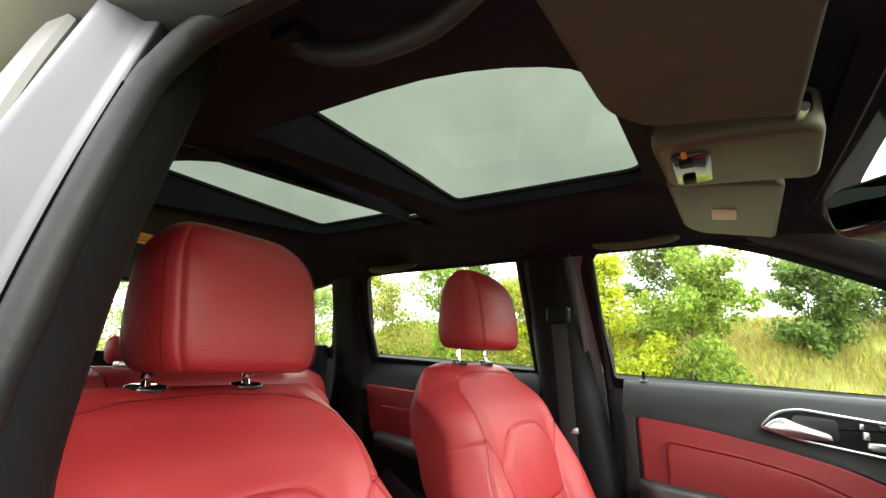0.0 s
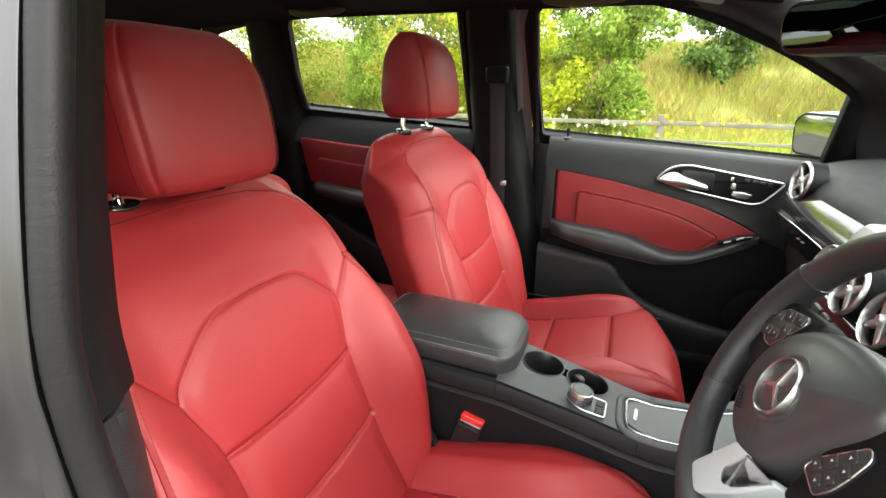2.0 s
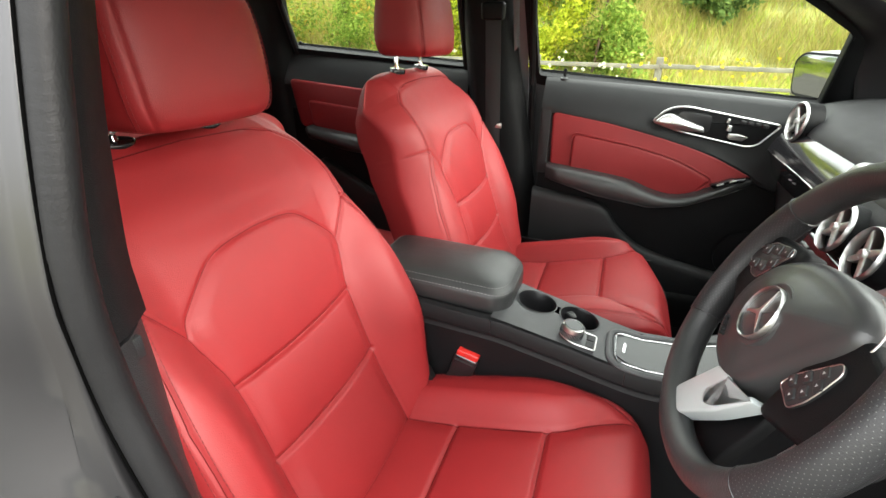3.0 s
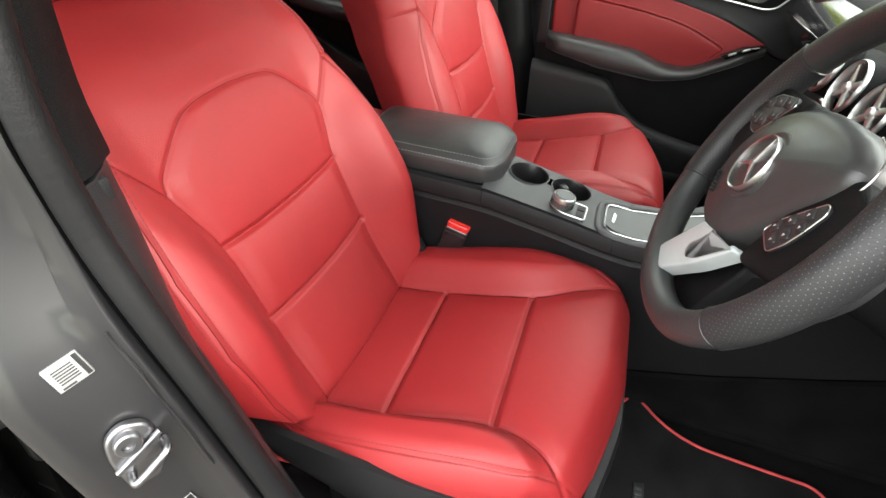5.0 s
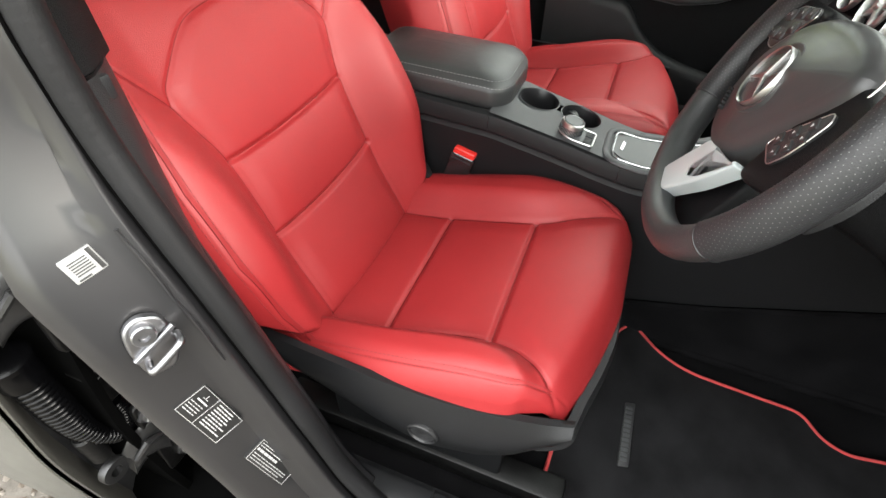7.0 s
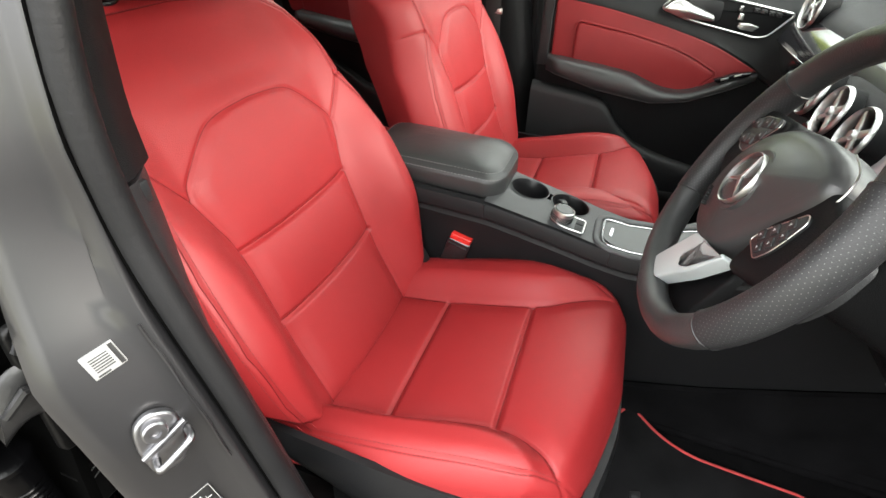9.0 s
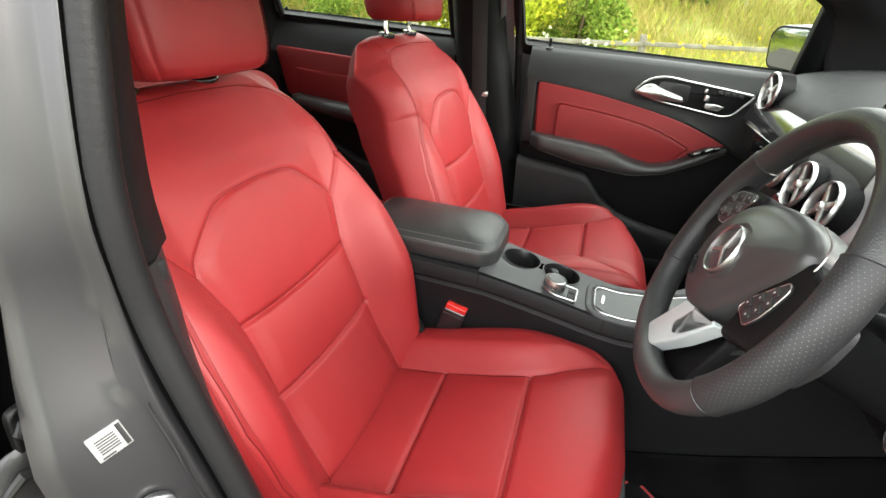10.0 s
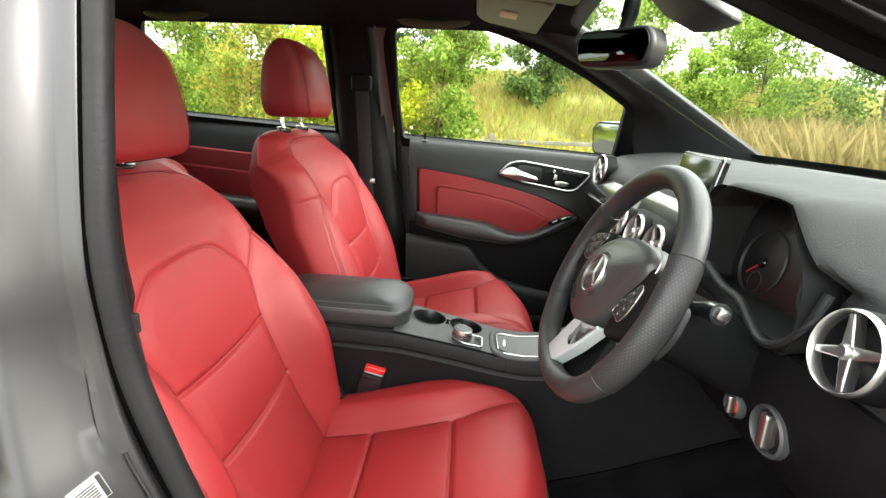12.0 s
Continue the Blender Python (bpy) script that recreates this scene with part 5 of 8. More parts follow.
# front wings, bonnet, tail skin and wheels close the car outside
part("bonnet", sheet([[(1.10 + 1.0 * t, y, 1.06 - 0.10 * t - 0.22 * t ** 3 - 0.05 * (y / 0.8) ** 2) for t in np.linspace(0, 1, 10)] for y in np.linspace(-0.84, 0.84, 15)], thick=(0, 0, -0.01)), PAINT, body, "grey metallic bonnet")
for s in (1, -1):
    part("front_wing", sheet([[(1.10 + 1.0 * t, s * (0.84 + 0.05 * k * (1 - k) * 4 - 0.10 * t ** 3), 1.005 - 0.10 * t - 0.22 * t ** 3 - k * (0.65 - 0.2 * t)) for k in np.linspace(0, 1, 8)] for t in np.linspace(0, 1, 12)], thick=(0, -s * 0.01, 0)), PAINT, body)
    for x in (1.55, -1.30):
        to = lambda a, b, h, x=x, s=s: (x + a, s * (0.70 + h), 0.315 + b)
        wheel = part("wheel", lathe([(0.20, 0.10), (0.235, 0.135), (0.295, 0.14), (0.315, 0.11), (0.315, -0.06), (0.29, -0.08), (0.18, -0.08), (0, -0.05)], 40, to), RUBBER, body, "black tyre")
        part("rim", lathe([(0.205, 0.11), (0.20, 0.125), (0.17, 0.118), (0.06, 0.10), (0, 0.105)], 30, to), SATIN, wheel)
part("front_bumper", block(2.02, 2.12, -0.72, 0.72, 0.24, 0.74, 0.04, 3), PAINT, body)
part("engine_bay", block(1.16, 2.04, -0.76, 0.76, 0.24, 0.66, 0.03), SHADOW_BLACK, body)

# the driver's door, swung open forward of the opening
od = thing("open_door", "open driver's door with black trim and red insert", "car door", m=pose(0.80, -0.80, 0.30, 0, 0, -112))
DW = lambda a, b, d: (a, d, b)
part("skin", slab(rounded([(0.0, 0.0), (1.02, 0.02), (1.10, 0.45), (1.06, 0.76), (0.0, 0.70)], 0.05), 0.045, -0.045, 0.02, DW), PAINT, od)
part("inner_trim", slab(rounded([(0.04, 0.06), (0.98, 0.07), (1.05, 0.45), (1.02, 0.74), (0.04, 0.68)], 0.05), 0.085, 0.04, 0.02, DW), BLACK, od, "black inner door trim")
part("leather_insert", slab(rounded([(0.35, 0.52), (0.98, 0.53), (0.99, 0.68), (0.40, 0.63)], 0.03), 0.092, 0.08, 0.006, DW), RED_DOOR, od, "red leather door insert")
part("armrest", slab(rounded([(0.33, 0.44), (0.98, 0.47), (0.98, 0.53), (0.36, 0.52)], 0.02), 0.14, 0.08, 0.02, DW), BLACK_LEATHER, od, "black leather door armrest")
DG = lambda a, b, d: (a, d - 0.30 * (b - 0.74), b)
win = rounded([(0.20, 0.72), (1.02, 0.765), (1.05, 1.13), (0.80, 1.12), (0.50, 1.01)], [0.02, 0.02, 0.05, 0.06, 0.06], 6)
part("window_frame", ring_plate(inset(win, -0.035), win, 0.02, -0.02, DG), BLACK, od, "black door window frame")
g = part("glass_pane", slab(inset(win, -0.01), 0.004, 0.0, 0.001, DG), SIDE_GLASS, od)
g.visible_shadow = False

# ---------------------------------------------------------------- far doors
DOOR_Y = 0.735
POCKET = table([-0.20, -0.13, 0.0, 0.035, 0.06, 0.09, 0.18, 0.37, 0.75], [0.757, 0.748, 0.730, 0.718, 0.690, 0.650, 0.590, 0.546, 0.50])


def red_cut(x):
    return float(np.interp(x, [-0.20, -0.158, 0.007, 0.173, 0.30, 0.42, 0.50], [1.0, 0.995, 0.972, 0.937, 0.903, 0.852, 0.82]))


fd = thing("front_door", "closed front door with black trim and red leather insert", "car door", (0.15, 0.78, 0.5))
DX, DZ = 0.15, 0.5
dl = lambda f: (lambda a, b, d: tuple(np.array(f(a, b, d)) - (DX, 0.78, DZ)))
face = lambda y: dl(lambda a, b, d: (a, y + d, b))
# upper black trim from the belt down to the red leather
rows = []
for x in np.linspace(-0.20, 0.80, 40):
    zb = BELT(x) - 0.012
    zr = red_cut(min(x, 0.45)) - (0.25 * max(0, x - 0.40))
    lip = [(0.835, zb - 0.004), (0.815, zb + 0.004), (0.795, zb - 0.001), (0.782, zb - 0.014), (0.768, zb - 0.035), (0.752, zb - 0.060), (0.742, zr + 0.022), (0.737, zr + 0.008), (0.740, zr - 0.004), (0.752, zr - 0.012)]
    rows.append([(x - DX, y - 0.78, z - DZ) for y, z in lip])
part("upper_trim", sheet(rows, thick=(0, 0.006, 0)), GREYPL, fd, "dark grey soft upper door trim")
part("rear_stile", slab(rounded([(-0.200, 0.80), (-0.166, 0.80), (-0.166, 1.005), (-0.200, 1.010)], 0.006), 0.7375, 0.76, 0.004, face(0)), GREYPL, fd)
# red leather insert with a sewn inner field
red_out = rounded([(-0.163, 1.000), (0.007, 0.977), (0.173, 0.942), (0.30, 0.908), (0.425, 0.850), (0.372, 0.825), (0.300, 0.795), (0.234, 0.755), (0.17, 0.755), (0.10, 0.79), (-0.01, 0.805), (-0.155, 0.825)], [0.02, 0.06, 0.06, 0.06, 0.01, 0.03, 0.03, 0.03, 0.03, 0.03, 0.03, 0.01], 5)
part("leather_insert", slab(red_out, DOOR_Y + 0.001, DOOR_Y + 0.02, 0.006, face(0)), RED_DOOR, fd, "red leather door insert")
inner = rounded([(-0.092, 0.81), (-0.093, 0.938), (0.081, 0.914), (0.214, 0.884), (0.325, 0.832), (0.26, 0.77), (0.16, 0.76), (0.09, 0.79)], [0.01, 0.022, 0.05, 0.05, 0.02, 0.03, 0.03, 0.03], 5)
part("padded_field", slab(inner, DOOR_Y - 0.006, DOOR_Y + 0.012, 0.007, face(0)), RED_DOOR, fd, "raised red leather field with piped edge")
edge = [(p[0] - DX, DOOR_Y - 0.0035 - 0.78, p[1] - DZ) for p in inset(inner, -0.003)][5:26]
part("piping", tube(spline(edge, 2), 0.0028, 8), RED_DOOR, fd)
# armrest: dips in the middle, rises towards the dashboard
xs = np.linspace(-0.165, 0.425, 50)
loops = []
for x in xs:
    top = float(np.interp(x, [-0.165, -0.006, 0.10, 0.15, 0.21, 0.26, 0.32, 0.37, 0.425], [0.838, 0.826, 0.812, 0.790, 0.776, 0.782, 0.808, 0.834, 0.846]))
    bot = float(np.interp(x, [-0.165, 0.0, 0.10, 0.16, 0.26, 0.36, 0.425], [0.790, 0.752, 0.740, 0.735, 0.752, 0.795, 0.825]))
    out = float(np.interp(x, [-0.165, -0.13, 0.0, 0.2, 0.36, 0.425], [0.715, 0.685, 0.672, 0.672, 0.695, 0.725]))
    top = float(np.mean([np.interp(x + k, [-0.165, -0.006, 0.10, 0.15, 0.21, 0.26, 0.32, 0.37, 0.425], [0.838, 0.826, 0.812, 0.790, 0.776, 0.782, 0.808, 0.834, 0.846]) for k in (-0.02, 0, 0.02)]))
    c, h = (top + bot) / 2, (top - bot) / 2
    L = []
    for a in np.linspace(-math.pi / 2, math.pi / 2, 15):
        L.append((x - DX, 0.735 - (0.735 - out) * abs(math.cos(a)) ** 0.55 - 0.78, c + h * math.copysign(abs(math.sin(a)) ** 0.7, math.sin(a)) - DZ))
    L.append((x - DX, 0.745 - 0.78, top - DZ)), L.append((x - DX, 0.745 - 0.78, bot - DZ))
    loops.append(L)
arm = part("armrest", loft(loops), BLACK_LEATHER, fd, "black leather door armrest with stitching")
line = np.array([L[4] for L in loops[2:-2]])
part("stitching", dashes(line, lift=(0, -0.0008, 0)), THREAD_GREY, arm)
part("switch_panel", slab(rounded([(0.315, 0.822), (0.365, 0.846), (0.405, 0.853), (0.40, 0.842), (0.36, 0.830), (0.33, 0.814)], 0.004), 0.700, 0.72, 0.003, face(0)), GLOSS, arm, "gloss black window switch")
for x, z in ((0.342, 0.829), (0.372, 0.842)):
    part("switch", slab(rounded([(x - 0.009, z - 0.006), (x + 0.009, z + 0.001), (x + 0.009, z + 0.007), (x - 0.009, z)], 0.002), 0.695, 0.705, 0.002, face(0)), SATIN, arm)
# lower door: pocket wall below the armrest
rows = []
for x in np.linspace(-0.20, 0.75, 60):
    t = float(np.interp(x, *POCKET))
    rows.append([(x - DX, y - 0.78, z - DZ) for y, z in ((0.742, t - 0.016), (0.732, t - 0.004), (0.720, t), (0.710, t - 0.004), (0.703, t - 0.014), (0.700, t - 0.03), (0.705, 0.5 * (t + 0.44)), (0.715, 0.44))])
part("pocket_wall", sheet(rows, thick=(0, 0.006, 0)), GREYPL, fd, "dark grey moulded door pocket")
back = [(-0.195, 0.43), (0.80, 0.43), (0.80, 0.90), (0.42, 0.875), (0.25, 0.80), (-0.195, 0.82)]
part("lower_panel", slab(back, 0.748, 0.80, 0.004, face(0)), BLACK, fd, "black lower door panel")
part("speaker_swell", lathe([(0.085, -0.01), (0.080, 0.008), (0.06, 0.012), (0, 0.012)], 28, lambda a, b, h: (0.46 + a - DX, 0.748 - h - 0.78, 0.60 + b - DZ)), BLACK, fd)
# handle bowl, chrome surround, lever and seat switches
rim = rounded([(0.130, 0.992), (0.165, 1.029), (0.212, 1.039), (0.460, 1.002), (0.412, 0.944), (0.385, 0.938), (0.200, 0.969)], [0.012, 0.02, 0.03, 0.012, 0.02, 0.02, 0.03], 6)
part("handle_bowl", slab(inset(rim, 0.003), 0.728, 0.75, 0.003, face(0)), BLACK, fd)
part("chrome_surround", tube([(p[0] - DX, 0.7265 - 0.78, p[1] - DZ) for p in rim], 0.0030, 8, closed=True, up=(0, 1, 0)), SATIN, fd, "chrome surround of the handle bowl")
rec = rounded([(0.185, 0.980), (0.20, 1.026), (0.285, 1.018), (0.285, 0.968)], 0.012)
part("handle_recess", slab(rec, 0.7275, 0.735, 0.001, face(0)), DIAL, fd)
lever = rounded([(0.136, 0.993), (0.158, 1.013), (0.180, 1.018), (0.205, 1.006), (0.268, 0.985), (0.272, 0.970), (0.205, 0.972), (0.158, 0.979)], [0.006, 0.012, 0.012, 0.02, 0.006, 0.006, 0.02, 0.012], 5)
part("door_handle", slab(lever, 0.712, 0.726, 0.006, face(0), steps=4, dome=0.004), SATIN, fd, "satin chrome door release lever")
sw = lambda pts, nm, mt, d=0.7215: part(nm, slab(rounded(pts, 0.003), d, 0.73, 0.0025, face(0)), mt, fd)
sw([(0.322, 1.000), (0.331, 1.000), (0.333, 1.012), (0.324, 1.013)], "seat_switch", SATIN)
sw([(0.326, 0.978), (0.340, 0.977), (0.340, 0.994), (0.328, 0.996)], "seat_switch", SATIN)
sw([(0.332, 0.960), (0.342, 0.955), (0.372, 0.953), (0.386, 0.965), (0.360, 0.972), (0.334, 0.972)], "seat_switch", SATIN)
for k in range(4):
    x = 0.358 + 0.0185 * k
    sw([(x, 0.999 - 0.0022 * k), (x + 0.016, 0.997 - 0.0022 * k), (x + 0.016, 1.009 - 0.0024 * k), (x, 1.011 - 0.0024 * k)], "memory_button", BUTTON, 0.7255)
pin = part("lock_pin", lathe([(0.0075, 0.0), (0.0075, 0.004), (0.0048, 0.006), (0.0045, 0.020), (0.0055, 0.024), (0.0045, 0.028), (0, 0.029)], 16, lambda a, b, h: (-0.146 + a - DX, 0.808 + b - 0.78, BELT(-0.146) - 0.014 + h - DZ)), BLACK, fd)
part("grommet", lathe([(0.016, 0.0), (0.015, 0.006), (0.008, 0.010), (0.0075, 0.0)], 20, lambda a, b, h: (-0.146 + a - DX, 0.802 + b - 0.78, BELT(-0.146) - 0.020 + h - DZ)), GREYPL, fd)
fsd = lambda f: dl(f)
part("window_frame", ring_plate(inset(FRONT_WIN, -0.030), FRONT_WIN, 0.004, 0.030, fsd(on_side(1))), BLACK, fd, "black door window frame")
part("window_seal", tube([fsd(on_side(1))(p[0], p[1], 0.008) for p in inset(FRONT_WIN, -0.004)], 0.005, 6, closed=True), RUBBER, fd)
g = part("glass_pane", slab(inset(FRONT_WIN, -0.012), -0.006, -0.010, 0.001, fsd(on_side(1))), SIDE_GLASS, fd)
g.visible_shadow = False
sail = rounded([(0.555, 1.05), (0.70, 1.035), (0.66, 1.14), (0.555, 1.245)], [0.005, 0.02, 0.03, 0.01])
part("sail_panel", slab(sail, 0.030, 0.0, 0.006, fsd(on_side(1))), BLACK, fd, "black mirror sail panel")

# rear door on the far side
rd = thing("rear_door", "closed rear door with black trim and red leather insert", "car door", (-0.8, 0.78, 0.5))
rl = lambda f: (lambda a, b, d: tuple(np.array(f(a, b, d)) - (-0.8, 0.78, 0.5)))
rface = rl(lambda a, b, d: (a, d, b))
rows = []
for x in np.linspace(-1.16, -0.45, 26):
    zb = BELT(x) - 0.012
    rows.append([(x + 0.8, y - 0.78, z - 0.5) for y, z in ((0.835, zb - 0.004), (0.812, zb + 0.003), (0.792, zb - 0.002), (0.775, zb - 0.02), (0.755, zb - 0.06), (0.742, zb - 0.10), (0.740, zb - 0.125))])
part("upper_trim", sheet(rows, thick=(0, 0.006, 0)), GREYPL, rd, "dark grey soft upper door trim")
part("leather_insert", slab(rounded([(-1.135, 1.055), (-0.46, 1.005), (-0.46, 0.83), (-1.10, 0.885)], 0.02), 0.733, 0.76, 0.006, rface), RED_DOOR, rd, "red leather door insert")
part("padded_field", slab(rounded([(-1.06, 0.985), (-0.50, 0.935), (-0.50, 0.84), (-1.04, 0.88)], 0.02), 0.728, 0.74, 0.006, rface), RED_DOOR, rd)
part("armrest", loft([[(x + 0.8, 0.745 - w * abs(math.cos(a)) ** 0.6 - 0.78, c + h * math.sin(a) - 0.5) for a in np.linspace(-math.pi / 2, math.pi / 2, 12)] for x, c, h, w in ((-1.08, 0.873, 0.012, 0.02), (-1.05, 0.868, 0.026, 0.05), (-0.9, 0.845, 0.032, 0.066), (-0.7, 0.826, 0.034, 0.068), (-0.46, 0.81, 0.034, 0.068))]), BLACK_LEATHER, rd, "black leather door armrest")
part("lower_panel", slab([(-1.14, 0.75), (-0.90, 0.52), (-0.45, 0.42), (-0.45, 0.90), (-1.14, 0.95)], 0.745, 0.80, 0.006, rface), BLACK, rd)
part("door_pocket", slab(rounded([(-1.02, 0.78), (-0.80, 0.66), (-0.45, 0.60), (-0.45, 0.45), (-0.85, 0.48), (-1.05, 0.70)], 0.03), 0.715, 0.75, 0.01, rface), GREYPL, rd)
part("window_frame", ring_plate(inset(REAR_WIN, -0.032), REAR_WIN, 0.004, 0.030, rl(on_side(1))), BLACK, rd, "black door window frame")
part("window_seal", tube([rl(on_side(1))(p[0], p[1], 0.008) for p in inset(REAR_WIN, -0.004)], 0.005, 6, closed=True), RUBBER, rd)
g = part("glass_pane", slab(inset(REAR_WIN, -0.012), -0.006, -0.010, 0.001, rl(on_side(1))), SIDE_GLASS, rd)
g.visible_shadow = False
part("lock_pin", lathe([(0.010, -0.004), (0.010, 0.004), (0.0045, 0.008), (0.0045, 0.020), (0.0055, 0.024), (0, 0.028)], 16, lambda a, b, h: (-1.118 + a + 0.8, 0.806 + b - 0.78, BELT(-1.118) - 0.014 + h - 0.5)), BLACK, rd)

# ---------------------------------------------------------------- rear bench
rb = thing("rear_bench", "red leather rear bench seat with folding back", "rear seat", (-1.05, 0, 0.36))
def bench_back(y0, y1):
    rows = []
    for h in np.linspace(0, 1, 24):
        ys = np.linspace(y0, y1, 25)
        e = np.abs((ys - y0) / (y1 - y0) * 2 - 1)
        d = -0.04 * np.maximum(0, e - 0.7) ** 1.5 * 6 + 0.008 * math.sin(h * math.pi * 3) ** 2
        top = 0.05 * (1 - math.sqrt(max(0, 1 - max(0, (h - 0.9) / 0.1) ** 2)))
        rows.append(np.stack([-0.02 - 0.17 * h + d - top * 1.6, ys, 0.16 + 0.595 * h - top * 0.1 + 0 * ys], 1))
    return sheet(rows, thick=(-0.10, 0, 0))
part("backrest", bench_back(-0.64, -0.12), RED, rb, "red leather rear backrest")
part("backrest", bench_back(-0.115, 0.64), RED, rb, "red leather rear backrest")
part("cushion", loft([[(x, w * c, z + 0.05 * s) for c, s in [(math.copysign(abs(math.cos(a)) ** 0.2, math.cos(a)), math.copysign(abs(math.sin(a)) ** 0.5, math.sin(a))) for a in np.linspace(0, 2 * math.pi, 48, endpoint=False)]] for x, w, z in ((0.0, 0.63, 0.13), (0.1, 0.64, 0.145), (0.3, 0.64, 0.165), (0.42, 0.63, 0.16), (0.46, 0.61, 0.14))]), RED, rb, "red leather rear cushion")
part("seat_box", block(-0.1, 0.42, -0.62, 0.62, -0.03, 0.10, 0.01), CARPET, rb)
for y in (-0.36, 0.0, 0.36):
    hs = []
    for z, k in ((0.760, 0.6), (0.770, 0.9), (0.790, 1.0), (0.810, 1.0), (0.822, 0.8), (0.828, 0.5)):
        hs.append([(-0.22 + 0.04 * k * math.copysign(abs(math.cos(a)) ** 0.7, math.cos(a)), y + 0.13 * (0.8 + 0.2 * k) * math.copysign(abs(math.sin(a)) ** 0.7, math.sin(a)), z) for a in np.linspace(0, 2 * math.pi, 32, endpoint=False)])
    part("headrest", loft(hs), RED, rb, "low red leather rear headrest")
for y in (-0.1, 0.0):
    part("post_sleeve", block(-0.20, -0.17, y - 0.02, y + 0.02, 0.750, 0.765, 0.004), SATIN, rb)

# ---------------------------------------------------------------- centre console
cc = thing("centre_console", "dark grey plastic centre console with cup holders", "centre console", (0.0, 0.0, 0.335))
CZ = 0.335
def con_top(x):
    return float(np.interp(x, [-0.45, -0.27, -0.12, 0.0, 0.08, 0.14, 0.22, 0.34, 0.42, 0.50], [0.752, 0.752, 0.746, 0.728, 0.714, 0.707, 0.712, 0.745, 0.80, 0.88])) - CZ
def con_near(x):
    return float(np.interp(x, [-0.45, -0.1, 0.05, 0.15, 0.30, 0.5], [-0.102, -0.114, -0.124, -0.132, -0.138, -0.142]))
def con_far(x):
    return float(np.interp(x, [-0.45, -0.22, -0.10, 0.0, 0.12, 0.22, 0.34, 0.5], [0.096, 0.080, 0.056, 0.036, 0.012, 0.006, 0.05, 0.12]))
def con_y(x, u):
    """u from -1, the driver's side, to 1."""
    return con_near(x) + (con_far(x) - con_near(x)) * (u + 1) / 2
WELLS = [(-0.060, -0.004, 0.0375), (0.024, -0.016, 0.0365)]
def console_sides():
    near, far = [], []
    for x in np.linspace(-0.46, 0.95, 66):
        t, n, f = con_top(min(x, 0.5)), con_near(x), con_far(x)
        prof = [(0.012, t + 0.0015), (0.004, t - 0.003), (0.0, t - 0.012), (-0.001, t - 0.030), (0.003, t - 0.0345), (0.003, t - 0.039), (0.000, t - 0.044), (0.004, t - 0.10), (0.010, 0.20), (0.012, 0.0)]
        near.append([(x, n + y, z) for y, z in prof[::-1]])
        far.append([(x, f - y - 0.10 * max(0.0, t - 0.02 - z) * -1.0, z) for y, z in prof[::-1]])
    return join(sheet(near, thick=(0, 0.004, 0)), sheet(far, thick=(0, -0.004, 0)))
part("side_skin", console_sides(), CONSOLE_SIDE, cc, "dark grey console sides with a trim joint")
# carpet of the footwell, carried up the console's foot
rows = []
for x in np.linspace(0.06, 0.94, 45):
    h = float(np.interp(x, [0.06, 0.20, 0.35, 0.60, 0.94], [0.050, 0.070, 0.120, 0.220, 0.30]))
    n = con_near(x)
    rows.append([(x, n - 0.030, 0.001), (x, n - 0.014, 0.005), (x, n - 0.003, 0.020), (x, n - 0.001, h * 0.5), (x, n - 0.001, h - 0.004), (x, n + 0.006, h)])
part("carpet_lining", sheet(rows, thick=(0, 0.003, 0)), CARPET, cc, "charcoal carpet lining at the console's foot")
for x in (-0.128, 0.112):
    part("trim_joint", block(x - 0.001, x + 0.001, con_near(x) - 0.0016, con_near(x) + 0.006, con_top(x) - 0.033, con_top(x) - 0.004, 0.0003), DIAL, cc)
# top deck round the wells: one sheet bent to the console, pierced twice
def deck():
    X = np.linspace(-0.13, 0.36, 197)
    U = np.linspace(-0.93, 0.93, 71)
    V, F, at = [], [], {}
    slot = lambda x, y: abs(y + 0.010 + 0.14 * (x + 0.018)) < 0.013 and -0.06 < x < 0.024
    inside = lambda x, y: slot(x, y) or any(math.hypot(x - cx, y - cy) < r for cx, cy, r in WELLS)
    def vid(i, j):
        if (i, j) not in at:
            x, y = X[i], con_y(X[i], U[j])
            for cx, cy, r in WELLS:
                d = math.hypot(x - cx, y - cy)
                if abs(d - r) < 0.0022 and not slot(x, y):
                    x, y = cx + (x - cx) * r / d, cy + (y - cy) * r / d
            at[(i, j)] = len(V)
            V.append((x, y, con_top(x) + 0.002))
        return at[(i, j)]
    for i in range(len(X) - 1):
        for j in range(len(U) - 1):
            if not inside((X[i] + X[i + 1]) / 2, con_y(X[i], (U[j] + U[j + 1]) / 2)):
                F.append((vid(i, j), vid(i + 1, j), vid(i + 1, j + 1), vid(i, j + 1)))
    return V, F
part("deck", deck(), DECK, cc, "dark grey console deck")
for cx, cy, r in WELLS:
    z = con_top(cx)
    part("cup_well", lathe([(r + 0.0025, 0.0035), (r + 0.0005, 0.0040), (r - 0.0015, 0.001), (r - 0.002, -0.03), (r - 0.005, -0.085), (r - 0.008, -0.088), (0, -0.088)], 40, lambda a, b, h, cx=cx, cy=cy, z=z: (cx + a, cy + b, z + h - 0.18 * a)), DIAL, cc, "round black cup well")
part("well_finger", slab(rounded([(-0.020, 0.018), (-0.010, 0.012), (0.000, 0.000), (0.010, -0.010), (0.020, -0.004), (0.012, 0.014), (-0.006, 0.024)], 0.006), con_top(0) - 0.006, con_top(0) - 0.03, 0.003), BUTTON, cc)
